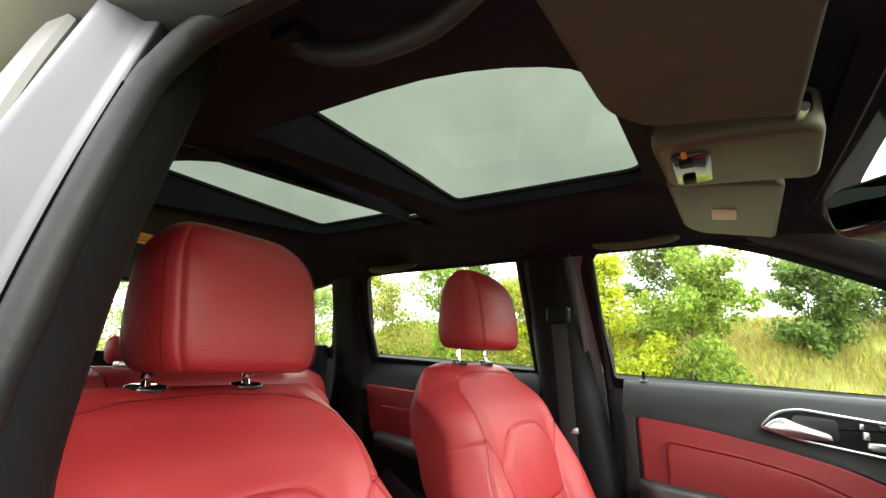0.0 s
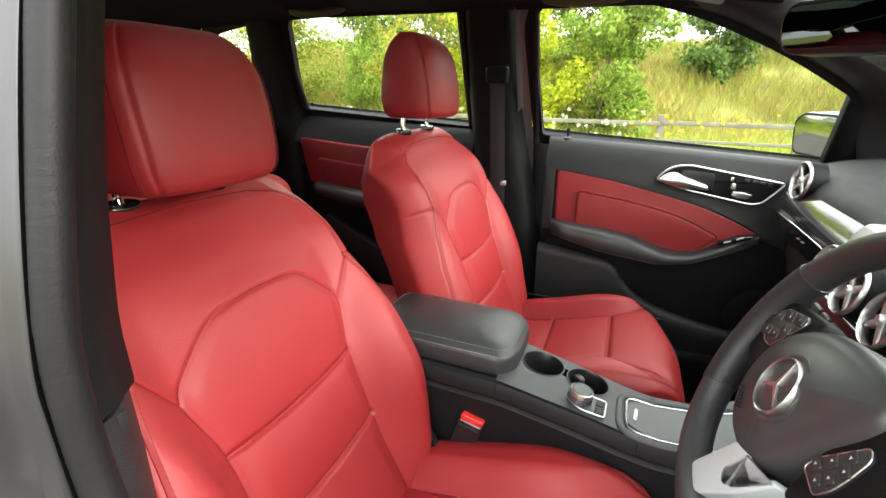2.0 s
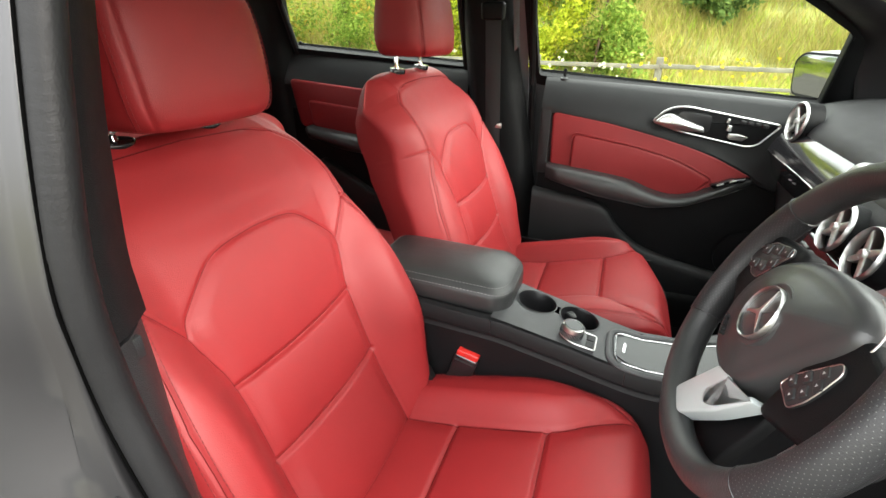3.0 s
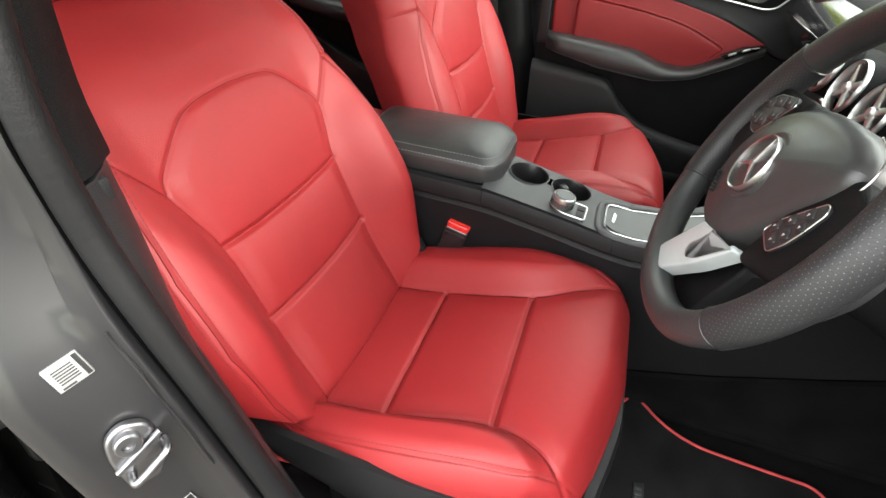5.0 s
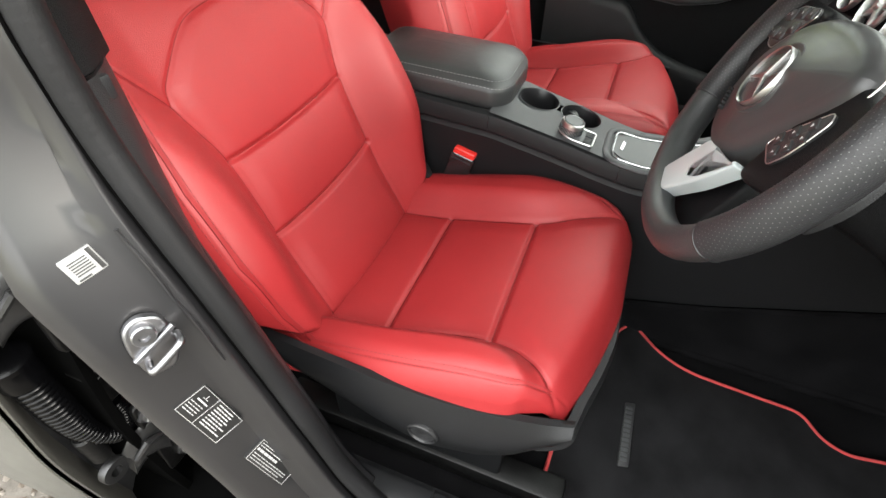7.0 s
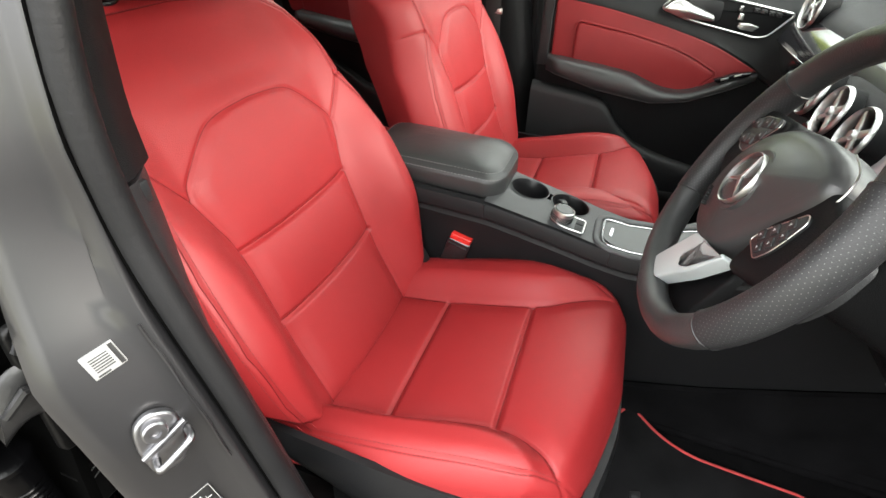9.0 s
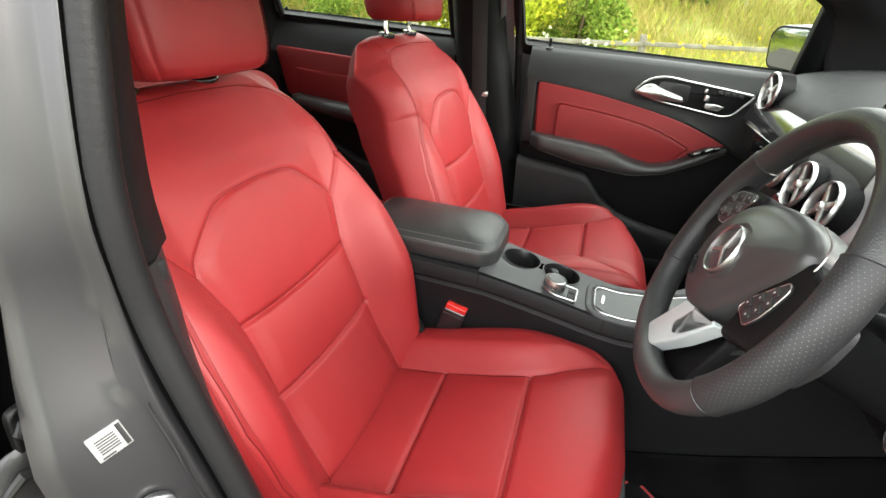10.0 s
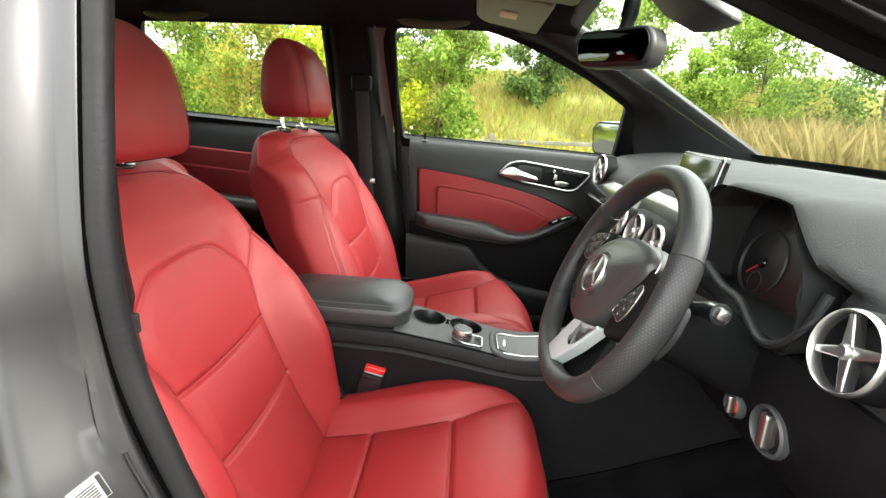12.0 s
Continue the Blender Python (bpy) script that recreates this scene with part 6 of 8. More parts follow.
# controller knob and its buttons
kx, ky, kz = 0.014, -0.084, con_top(0.018) + 0.004
tilt = lambda a, b, h: (kx + a * 0.985 + h * 0.17, ky + b, kz + h * 0.985 - a * 0.17)
pad_line = rounded([(-0.020, -0.012), (0.002, -0.028), (0.044, -0.028), (0.046, 0.018), (0.0, 0.022), (-0.020, 0.012)], [0.012, 0.012, 0.005, 0.005, 0.012, 0.012], 6)
pad = part("button_pad", slab(pad_line, 0.004, -0.006, 0.002, tilt), SATIN_DARK, cc, "dark button pad of the controller")
part("chrome_edge", tube([tilt(p[0], p[1], 0.004) for p in pad_line], 0.0012, 6, closed=True), SATIN, cc)
for a, b in ((0.034, -0.016), (0.035, 0.006)):
    part("button", slab(rounded([(a - 0.007, b - 0.009), (a + 0.007, b - 0.009), (a + 0.008, b + 0.009), (a - 0.006, b + 0.009)], 0.002), 0.006, 0.002, 0.0015, tilt), GREYPL, cc)
kn = part("controller_knob", lathe([(0.019, 0.0), (0.0205, 0.004), (0.0205, 0.020), (0.0198, 0.023), (0.0180, 0.0240), (0.0175, 0.0225), (0, 0.0225)], 40, tilt), SATIN, cc, "silver rotary controller knob")
part("knurling", join(*[tube([tilt(0.0204 * math.cos(a), 0.0204 * math.sin(a), 0.004), tilt(0.0204 * math.cos(a), 0.0204 * math.sin(a), 0.015)], 0.0009, 5) for a in np.linspace(0, 2 * math.pi, 48, endpoint=False)]), SATIN_DARK, kn)
part("knob_cap", lathe([(0.0174, 0.0230), (0.0160, 0.0242), (0, 0.0246)], 32, tilt), SATIN_DARK, kn)
# lidded tray with a silver frame in a moulded rim
tray_to = lambda a, b, d: (a, b, con_top(a) + 0.0025 + d)
t_out = rounded([(0.086, -0.124), (0.30, -0.134), (0.30, -0.016), (0.086, -0.020)], [0.030, 0.012, 0.012, 0.024], 8)
fine_line = np.concatenate([np.linspace(t_out[i], t_out[(i + 1) % len(t_out)], 6, endpoint=False) for i in range(len(t_out))])
part("tray_rim", tube([tray_to(p[0], p[1], 0.001) for p in inset(fine_line, -0.004)], 0.0060, 10, closed=True, flat=0.7), DECK, cc, "moulded rim round the tray")
part("tray_frame", tube([tray_to(p[0], p[1], 0.0030) for p in inset(fine_line, 0.007)], 0.0020, 8, closed=True), SILVER_TRIM, cc, "thin silver frame round the tray lid")
lid_x = np.linspace(0.094, 0.292, 16)
part("tray_lid", sheet([[tray_to(x, y, 0.0022) for y in np.linspace(-0.112 - 0.05 * (x - 0.094) + 0.016 * max(0, 1 - (x - 0.094) / 0.02), -0.028 - 0.014 * max(0, 1 - (x - 0.094) / 0.02), 11)] for x in lid_x], thick=(0, 0, -0.002)), SATIN_DARK, cc, "dark grey satin tray lid")
part("lid_grip", slab(rounded([(0.104, -0.086), (0.110, -0.088), (0.113, -0.056), (0.107, -0.054)], 0.003), 0.0, -0.003, 0.001, lambda a, b, d: tray_to(a, b, d + 0.0046)), SILVER_TRIM, cc)
part("front_deck", sheet([[(x, con_y(x, u), con_top(x) + 0.001 - 0.004 * abs(u) ** 3) for u in np.linspace(-1, 1, 9)] for x in np.linspace(0.34, 0.50, 10)], thick=(0, 0, -0.004)), GREYPL, cc)
# armrest box
ar = thing("console_armrest", "black stitched leather armrest on the centre console", "armrest", (-0.25, 0.006, 0.726))
loops = []
A_OUT = rounded([(-0.155, -0.090), (0.125, -0.096), (0.148, -0.06), (0.148, 0.065), (0.125, 0.098), (-0.155, 0.098)], [0.03, 0.04, 0.05, 0.05, 0.04, 0.03], 8)
def pad_loop(q, z):
    k = 1 - q / 0.098
    return [(p[0] * (1 - q / 0.152), p[1] * k, z + 0.014 * (1 - ((p[0] * (1 - q / 0.152) + 0.03) / 0.17) ** 2)) for p in A_OUT]
lid = part("lid", loft([pad_loop(0.010, 0.006), pad_loop(0.002, 0.010), pad_loop(0.0, 0.022), pad_loop(0.0005, 0.042), pad_loop(0.003, 0.053), pad_loop(0.0045, 0.0535), pad_loop(0.008, 0.0580), pad_loop(0.016, 0.0630), pad_loop(0.028, 0.0665), pad_loop(0.050, 0.0695), pad_loop(0.075, 0.0710), pad_loop(0.092, 0.0715)]), BLACK_LEATHER, ar, "black leather lid with grey stitching", sharp=60)
part("box", loft([[(p[0] * 0.97, p[1] * 0.95, z) for p in A_OUT] for z in (-0.05, -0.02, 0.012)]), BLACK, ar)
for q, z in ((0.0022, 0.0510), (0.0105, 0.0605)):
    L = np.array(pad_loop(q, z))
    part("stitching", dashes(np.concatenate([L, L[:1]]), 0.004, 0.003, 0.0006), THREAD_GREY, lid)
# belt buckle beside the driver's seat
bk = thing("belt_buckle", "black seat belt buckle with a red release button", "belt buckle", (-0.184, -0.108, 0.60))
bt = lambda a, b, d: (0.30 * b + a + 0.12 * d, -0.25 * b * 0 + d, b - 0.25 * a)
part("housing", slab(rounded([(-0.024, -0.045), (0.022, -0.045), (0.024, 0.056), (-0.024, 0.056)], 0.006), -0.014, 0.012, 0.005, bt), GLOSS, bk)
part("release_button", slab(rounded([(-0.021, 0.046), (0.021, 0.046), (0.021, 0.066), (-0.021, 0.066)], 0.003), -0.0125, 0.006, 0.003, bt), RED_BUTTON, bk, "bright red release button")
part("slot", slab(rounded([(-0.019, 0.0435), (0.019, 0.0435), (0.019, 0.0465), (-0.019, 0.0465)], 0.001), -0.0152, -0.010, 0.0005, bt), DIAL, bk)
part("stalk", tube([(-0.03, 0.0, -0.20), (-0.02, 0.0, -0.10), (-0.012, 0.0, -0.03)], 0.012, 8), WEBBING, bk)

# floor mat with red piping
mat_out = rounded([(0.125, -0.60), (0.135, -0.40), (0.165, -0.30), (0.205, -0.165), (0.235, -0.128), (0.29, -0.185), (0.345, -0.212), (0.45, -0.220), (0.545, -0.225), (0.572, -0.268), (0.61, -0.284), (0.78, -0.255), (0.80, -0.60)], [0.02, 0.05, 0.06, 0.03, 0.02, 0.05, 0.05, 0.05, 0.02, 0.02, 0.03, 0.03, 0.04], 6)
fm = thing("floor_mat", "charcoal carpet floor mat with red piped edge", "floor mat", (0.4, -0.4, 0.336))
part("carpet", slab([(p[0] - 0.4, p[1] + 0.4) for p in mat_out], 0.008, 0.0, 0.003), MATPILE, fm)
part("edge_piping", tube([(p[0] - 0.4, p[1] + 0.4, 0.0065) for p in mat_out], 0.0038, 8, closed=True), PIPING, fm, "red edge piping")
part("badge_plate", slab(rounded([(-0.160, -0.050), (-0.142, -0.046), (-0.142, 0.078), (-0.160, 0.074)], 0.002), 0.0105, 0.007, 0.001), BUTTON, fm)
for k in range(12):
    y = -0.040 + 0.0092 * k
    part("badge_bar", slab([(-0.157, y), (-0.146, y + 0.0005), (-0.146, y + 0.006), (-0.157, y + 0.0055)], 0.0115, 0.010, 0.0003), SATIN_DARK, fm)

# ---------------------------------------------------------------- dashboard
def near_end(y):
    """The hood over the instruments wraps towards the driver at its outer end."""
    return 0.038 * float(smooth01((-0.34 - y) / 0.13)) * float(smooth01((y + 0.54) / 0.05))


def dash_profile(y):
    """Section of the dashboard at y, from the windscreen to the knees."""
    out = smooth01((-0.44 - y) / 0.10)
    mid = math.exp(-((y - 0.01) / 0.17) ** 4)
    P = np.array([(1.04, 1.060), (0.90, 1.082), (0.75, 1.092), (0.62, 1.086), (0.53, 1.068), (0.487, 1.046), (0.470, 1.030), (0.462, 1.012), (0.458, 0.985), (0.458, 0.955), (0.460, 0.925), (0.468, 0.890), (0.480, 0.850), (0.490, 0.790), (0.510, 0.730), (0.56, 0.670), (0.70, 0.63)])
    P[5:13, 0] -= 0.030 * out + 0.055 * mid * np.array([0.2, 0.3, 0.5, 0.9, 1.0, 1.0, 0.9, 0.7])
    P[13:, 0] -= 0.02 * out
    P[3:12, 1] -= 0.020 * out
    hood = smooth01((0.215 - abs(y + 0.31)) / 0.13)
    P[3:6, 1] += hood * np.array([0.014, 0.034, 0.058])
    P[5, 0] -= 0.020 * hood + near_end(y)
    return P


dash = thing("dashboard", "dark grey soft dashboard with round vents", "dashboard", (0.6, 0, 0.62))
D0 = np.array((0.6, 0, 0.62))
ys = np.concatenate([np.linspace(-0.665, -0.50, 12), np.linspace(-0.487, -0.133, 45), np.linspace(-0.12, 0.70, 45)])
rows = []
for y in ys:
    P = dash_profile(y)
    if -0.49 < y < -0.13:
        k = math.sqrt(max(0.0, 1 - (abs(y + 0.31) / 0.18) ** 4))
        e = near_end(y)
        P[6] = (0.452 - e, P[5, 1] - 0.012)
        P[7] = (0.462 - e + 0.11 * k, P[5, 1] - 0.016 - 0.002 * k)
        P[8] = (0.462 - e + 0.12 * k, 1.03 - 0.02 * (1 - k))
        P[9] = (0.462 - e + 0.11 * k, 0.935)
        P[10] = (0.455 - e + 0.05 * k, 0.910)
        P[11] = (0.452 - 0.7 * e, 0.900)
    S = spline(P, 4)
    rows.append([(p[0] - D0[0], y, p[1] - D0[2]) for p in S])
part("shell", sheet(rows, thick=(0.006, 0, -0.004)), DASH_TOP, dash, "dark grey grained dashboard shell", sharp=60)
for y in (-0.665, 0.70):
    S = [(p[0] - D0[0], p[1] - D0[2]) for p in spline(dash_profile(y), 4)]
    part("end_cap", slab(S, y, y + (0.02 if y < 0 else -0.02), 0.001, lambda a, b, d: (a, d, b)), GREYPL, dash)


def loc(p):
    return np.array(p, float) - D0


def vent(at, facing, r, tilt=0.0):
    """A round nozzle with a chrome ring and crossed blades."""
    f = Vector(facing).normalized()
    u = Vector((0, 0, 1)).cross(f).normalized()
    v = f.cross(u)
    a0 = loc(at)
    to = lambda a, b, h: tuple(a0 + a * np.array(u) + b * np.array(v) + h * np.array(f))
    ring = part("vent_ring", lathe([(r * 1.02, 0.002), (r * 1.03, 0.005), (r * 1.01, 0.009), (r * 0.97, 0.011), (r * 0.935, 0.008), (r * 0.925, -0.004), (r * 0.925, -0.03)], 40, to), SATIN, dash, "chrome vent ring")
    part("housing", lathe([(r * 1.05, -0.03), (r * 1.04, 0.003), (r * 1.0, 0.005), (r * 0.94, 0.0), (r * 0.94, -0.03)], 40, to), BLACK, ring)
    part("bowl", lathe([(r * 0.92, -0.004), (r * 0.84, -0.03), (0, -0.034)], 32, to), DIAL, ring)
    for k in range(2):
        a = tilt + k * math.pi / 2
        c, s = math.cos(a), math.sin(a)
        pts = []
        for q in np.linspace(-0.90, 0.90, 9):
            wdt = (0.07 + 0.10 * (1 - abs(q))) * r
            pts.append((q, wdt))
        outline = [(r * (q * c - 0) - w * s, r * q * s + w * c) for q, w in pts] + [(r * q * c + w * s, r * q * s - w * c) for q, w in pts[::-1]]
        part("blade", slab(outline, 0.007 if k else 0.005, -0.006, 0.002, to), SATIN, ring, "satin silver vent blade")
    part("hub", lathe([(r * 0.20, -0.004), (r * 0.20, 0.008), (r * 0.14, 0.012), (0, 0.012)], 20, to), SATIN, ring)


vent((0.452, 0.572, 1.036), (-1, -0.10, 0.12), 0.046, 0.7)
vent((0.398, -0.580, 0.976), (-1, 0.0, 0.22), 0.044, 0.35)
for y in (0.122, 0.014, -0.094):
    vent((0.386, y, 0.956), (-1, -0.0, 0.30), 0.040, 0.6)
# silver panel of the centre stack
face_c = lambda a, b, d: tuple(loc((0.402 + 0.30 * (b - 0.93) * (b > 0.0) + d, a, b)))
part("centre_panel", slab(rounded([(-0.145, 0.905), (0.165, 0.905), (0.185, 0.985), (0.165, 1.035), (-0.135, 1.035), (-0.155, 0.985)], 0.03), 0.0, 0.03, 0.008, face_c), PANEL_SILVER, dash, "bright silver centre panel")
part("radio_panel", slab(rounded([(-0.13, 0.80), (0.15, 0.80), (0.155, 0.902), (-0.135, 0.902)], 0.012), 0.004, 0.05, 0.006, face_c), GLOSS, dash, "gloss black control panel")
for k in range(6):
    y = -0.10 + k * 0.042
    part("button", slab(rounded([(y, 0.862), (y + 0.034, 0.862), (y + 0.034, 0.884), (y, 0.884)], 0.003), -0.001, 0.01, 0.002, face_c), BUTTON, dash)
part("drawer_slot", slab(rounded([(-0.10, 0.985), (0.12, 0.985), (0.115, 1.022), (-0.095, 1.022)], 0.01), -0.002, 0.012, 0.002, face_c), DIAL, dash)
# gloss strip on the passenger's side with a chrome line
rows = [[tuple(loc((x - 0.002, y, z))) for x, z in ((0.462, 1.012), (0.448, 0.996), (0.432, 0.972), (0.424, 0.950), (0.432, 0.936), (0.450, 0.930))] for y in np.linspace(0.17, 0.655, 24)]
part("trim_strip", sheet(rows, thick=(0.006, 0, 0)), GLOSS, dash, "gloss black dashboard strip")
part("chrome_line", tube([tuple(loc((0.4235, y, 0.949 - 0.02 * smooth01((0.30 - y) / 0.2)))) for y in np.linspace(0.17, 0.66, 20)], 0.0026, 8), CHROME, dash)
part("lower_strip", sheet([[tuple(loc((x, y, z))) for x, z in ((0.428, 0.945), (0.438, 0.915), (0.450, 0.885), (0.462, 0.870))] for y in np.linspace(0.17, 0.655, 12)], thick=(0.006, 0, 0)), GLOSS, dash)
for y in (0.30, 0.42, 0.45):
    part("strip_mark", tube([tuple(loc((0.436, y, 0.920))), tuple(loc((0.436, y + 0.018, 0.918)))], 0.0016, 6), SATIN, dash)
# instruments in a black tunnel
tun = rounded([(-0.482, 0.912), (-0.140, 0.912), (-0.140, 1.094), (-0.39, 1.094), (-0.482, 1.04)], [0.03, 0.03, 0.06, 0.09, 0.08], 9)
part("instrument_tunnel", loft([[tuple(loc((x - near_end(p[0]) * (2 * k - 1), (p[0] + 0.311) * k - 0.311, (p[1] - 0.995) * k + 0.995))) for p in tun] for x, k in ((0.446, 1.0), (0.458, 0.985), (0.49, 0.96), (0.525, 0.93))], cap=False), BUTTON, dash, "black instrument tunnel")
gx = 0.522
clu = part("instrument_plate", slab(rounded([(-0.470, 0.915), (-0.150, 0.915), (-0.150, 1.075), (-0.470, 1.075)], 0.05), 0.0, 0.02, 0.004, lambda a, b, d: tuple(loc((gx + d + 0.25 * (b - 1.0), a, b)))), DIAL, dash, "black instrument plate with two dials")
for y in (-0.232, -0.390):
    to = lambda a, b, h, y=y: tuple(loc((gx - 0.004 - h + 0.25 * b, y - a, 0.970 + b)))
    part("dial_ring", lathe([(0.056, 0.0), (0.056, 0.006), (0.0545, 0.008), (0.053, 0.005), (0.052, 0.0)], 48, to), SATIN_DARK, clu, "silver dial ring")
    ticks = []
    for k in range(25):
        a = radians(-130 + k * 260 / 24)
        r0 = 0.043 if k % 2 == 0 else 0.046
        ticks.append(tube([to(r0 * math.sin(a), r0 * math.cos(a), 0.0015), to(0.0495 * math.sin(a), 0.0495 * math.cos(a), 0.0015)], 0.0007, 5))
    part("tick_marks", join(*ticks), WHITE, clu)
    part("needle", tube([to(0, 0, 0.004), to(-0.030, -0.026, 0.004)], [0.0022, 0.0010], 6), NEEDLE, clu, "red dial needle")
    part("needle_cap", lathe([(0.009, 0.0), (0.009, 0.006), (0.007, 0.008), (0, 0.008)], 20, to), GLOSS, clu)
    part("small_dial", lathe([(0.020, 0.001), (0.020, 0.004), (0.018, 0.005), (0.017, 0.002), (0, 0.002)], 28, lambda a, b, h, to=to: to(a * 0.9, b * 0.9 - 0.034, h)), SATIN_DARK, clu)
    part("warning_lamp", lathe([(0.0035, 0.001), (0.0035, 0.003), (0, 0.003)], 12, lambda a, b, h, to=to: to(a + 0.012, b + 0.026, h)), NEEDLE, clu)
# grey rim under the instruments
rim = spline([(0.440, -0.200, 0.955), (0.425, -0.285, 0.944), (0.418, -0.345, 0.944), (0.416, -0.385, 0.925), (0.412, -0.425, 0.914), (0.412, -0.465, 0.930), (0.420, -0.487, 0.965), (0.435, -0.488, 1.005)], 8)
part("instrument_rim", tube([tuple(loc(p)) for p in rim], 0.0075, 10, flat=0.8), GREYPL, dash, "grey rim under the instruments")
# lower driver's panel, light switch and knob
rows = [[tuple(loc((x, y, z))) for x, z in ((0.420, 0.915), (0.412, 0.870), (0.414, 0.820), (0.430, 0.765), (0.47, 0.71), (0.55, 0.66))] for y in np.linspace(-0.655, -0.215, 20)]
part("knee_panel", sheet(rows, thick=(0.008, 0, 0)), BLACK, dash, "black driver's knee panel")
def turn_knob(y, z, r, mat):
    a0 = loc((0.412, y, z))
    to = lambda a, b, h: tuple(a0 + np.array((-h * 0.97, a, b + h * 0.1)))
    ring = part("switch_ring", lathe([(r * 1.0, -0.006), (r * 1.0, 0.004), (r * 0.92, 0.007), (r * 0.84, 0.003), (r * 0.82, -0.006)], 36, to), SATIN_DARK, dash, "dark chrome ring of a turn switch")
    part("switch_face", lathe([(r * 0.83, -0.002), (r * 0.5, 0.001), (0, 0.001)], 30, to), mat, ring)
    part("grip", slab(rounded([(-r * 0.22, -r * 0.72), (r * 0.22, -r * 0.72), (r * 0.22, r * 0.72), (-r * 0.22, r * 0.72)], r * 0.15), 0.012, 0.0, 0.003, to), SATIN, ring)
turn_knob(-0.478, 0.812, 0.034, GLOSS)
turn_knob(-0.400, 0.800, 0.019, NEEDLE)

# colour screen standing on the dashboard
sc = thing("infotainment_screen", "black tablet style screen standing on the dashboard", "display screen", (0.485, 0.0, 1.055))
st_ = lambda a, b, d: (d + 0.22 * b, a, b)
part("housing", slab(rounded([(-0.078, 0.000), (0.100, 0.000), (0.100, 0.074), (-0.078, 0.074)], 0.010), -0.004, 0.012, 0.005, st_), GLOSS, sc)
part("screen_glass", slab(rounded([(-0.071, 0.008), (0.093, 0.008), (0.093, 0.067), (-0.071, 0.067)], 0.003), -0.0052, -0.003, 0.0005, st_), SCREEN, sc)
part("silver_edge", tube([st_(p[0], p[1], 0.000) for p in rounded([(-0.0785, -0.0005), (0.1005, -0.0005), (0.1005, 0.0745), (-0.0785, 0.0745)], 0.010)], 0.0012, 6, closed=True), SATIN, sc)
part("foot", block(0.0, 0.03, -0.04, 0.04, -0.03, 0.03, 0.006), BLACK, sc)

# ---------------------------------------------------------------- steering wheel
WHEEL_AT, WHEEL_TILT, WR = (0.222, -0.358, 0.966), radians(25), 0.185
wm = Matrix(((0, math.sin(WHEEL_TILT), -math.cos(WHEEL_TILT), WHEEL_AT[0]), (-1, 0, 0, WHEEL_AT[1]), (0, math.cos(WHEEL_TILT), math.sin(WHEEL_TILT), WHEEL_AT[2]), (0, 0, 0, 1)))
sw_ = thing("steering_wheel", "black leather three-spoke steering wheel with silver spoke", "steering wheel", m=wm)


def rim_at(deg, extra=0.0):
    """A point on the rim's middle line; degrees clockwise from the top, seen by the driver."""
    a = radians(deg)
    x, y = math.sin(a), math.cos(a)
    r = WR - 0.017 + extra
    flat = 1 - 0.035 * smooth01((-y - 0.75) / 0.25)
    return np.array((x * r, y * r * float(flat), 0.0))


def rim_piece(name, a0, a1, r, mat, lab=""):
    n = int(abs(a1 - a0) / 3) + 2
    P = [rim_at(a) for a in np.linspace(a0, a1, n)]
    return part(name, tube(P, r, 20, up=(0, 0, 1), flat=1.12), mat, sw_, lab)


rim_piece("rim_top", -60, 60, 0.0168, BLACK_LEATHER, "smooth black leather rim")
rim_piece("rim_bottom", 121, 239, 0.0168, BLACK_LEATHER, "smooth black leather rim")
for s in (1, -1):
    g = rim_piece("rim_grip", s * 60.6, s * 120.4, 0.0180, PERF, "perforated black leather grip")
    holes = []
    for i, a in enumerate(np.arange(62.5, 119.5, 1.15)):
        c = rim_at(s * a)
        rad = c / np.linalg.norm(c)
        for j in range(-8, 11):
            q = radians(j * 12.5 + (6.25 if i % 2 else 0)) + math.pi / 2
            nrm = rad * math.cos(q) + np.array((0, 0, 1)) * math.sin(q) * 1.12
            p = c + nrm * 0.0181
            t = np.cross(nrm / np.linalg.norm(nrm), rad if abs(math.sin(q)) > 0.5 else (0, 0, 1.0))
            t /= np.linalg.norm(t)
            b = np.cross(nrm, t)
            holes.append(([p + 0.00046 * (math.cos(w) * t + math.sin(w) * b) for w in np.linspace(0, 2 * math.pi, 6, endpoint=False)], [tuple(range(6))]))
    hole_ob = part("perforation", join(*holes), HOLE, g, sharp=0)
    tagged(hole_ob, kind="stuff")
    for a in (60.3, 120.7):
        c = rim_at(s * a)
        rad = c / np.linalg.norm(c)
        part("rim_seam", tube([c + 0.0176 * (rad * math.cos(q) + np.array((0, 0, 1.1)) * math.sin(q)) for q in np.linspace(0, 2 * math.pi, 24, endpoint=False)], 0.0012, 6, closed=True), BUTTON, sw_)
# airbag hub, domed
hub = rounded([(-0.106, 0.002), (-0.088, 0.034), (-0.062, 0.053), (-0.034, 0.066), (0.014, 0.075), (0.062, 0.0765), (0.090, 0.068), (0.099, 0.052), (0.092, 0.030), (0.074, 0.000), (0.058, -0.030), (0.036, -0.068), (0.0, -0.085), (-0.049, -0.084), (-0.082, -0.068), (-0.104, -0.034)], 0.02, 4)
hb = part("airbag_cover", slab(hub, 0.012, -0.03, 0.018, steps=7, dome=0.015), AIRBAG, sw_, "black domed airbag cover", sharp=70)
part("hub_back", lathe([(0.06, -0.035), (0.055, -0.09), (0, -0.09)], 28), BLACK, sw_)
em = lambda a, b, h: (1.04 * a - 0.001, 1.04 * b + 0.001, 0.0258 + h)
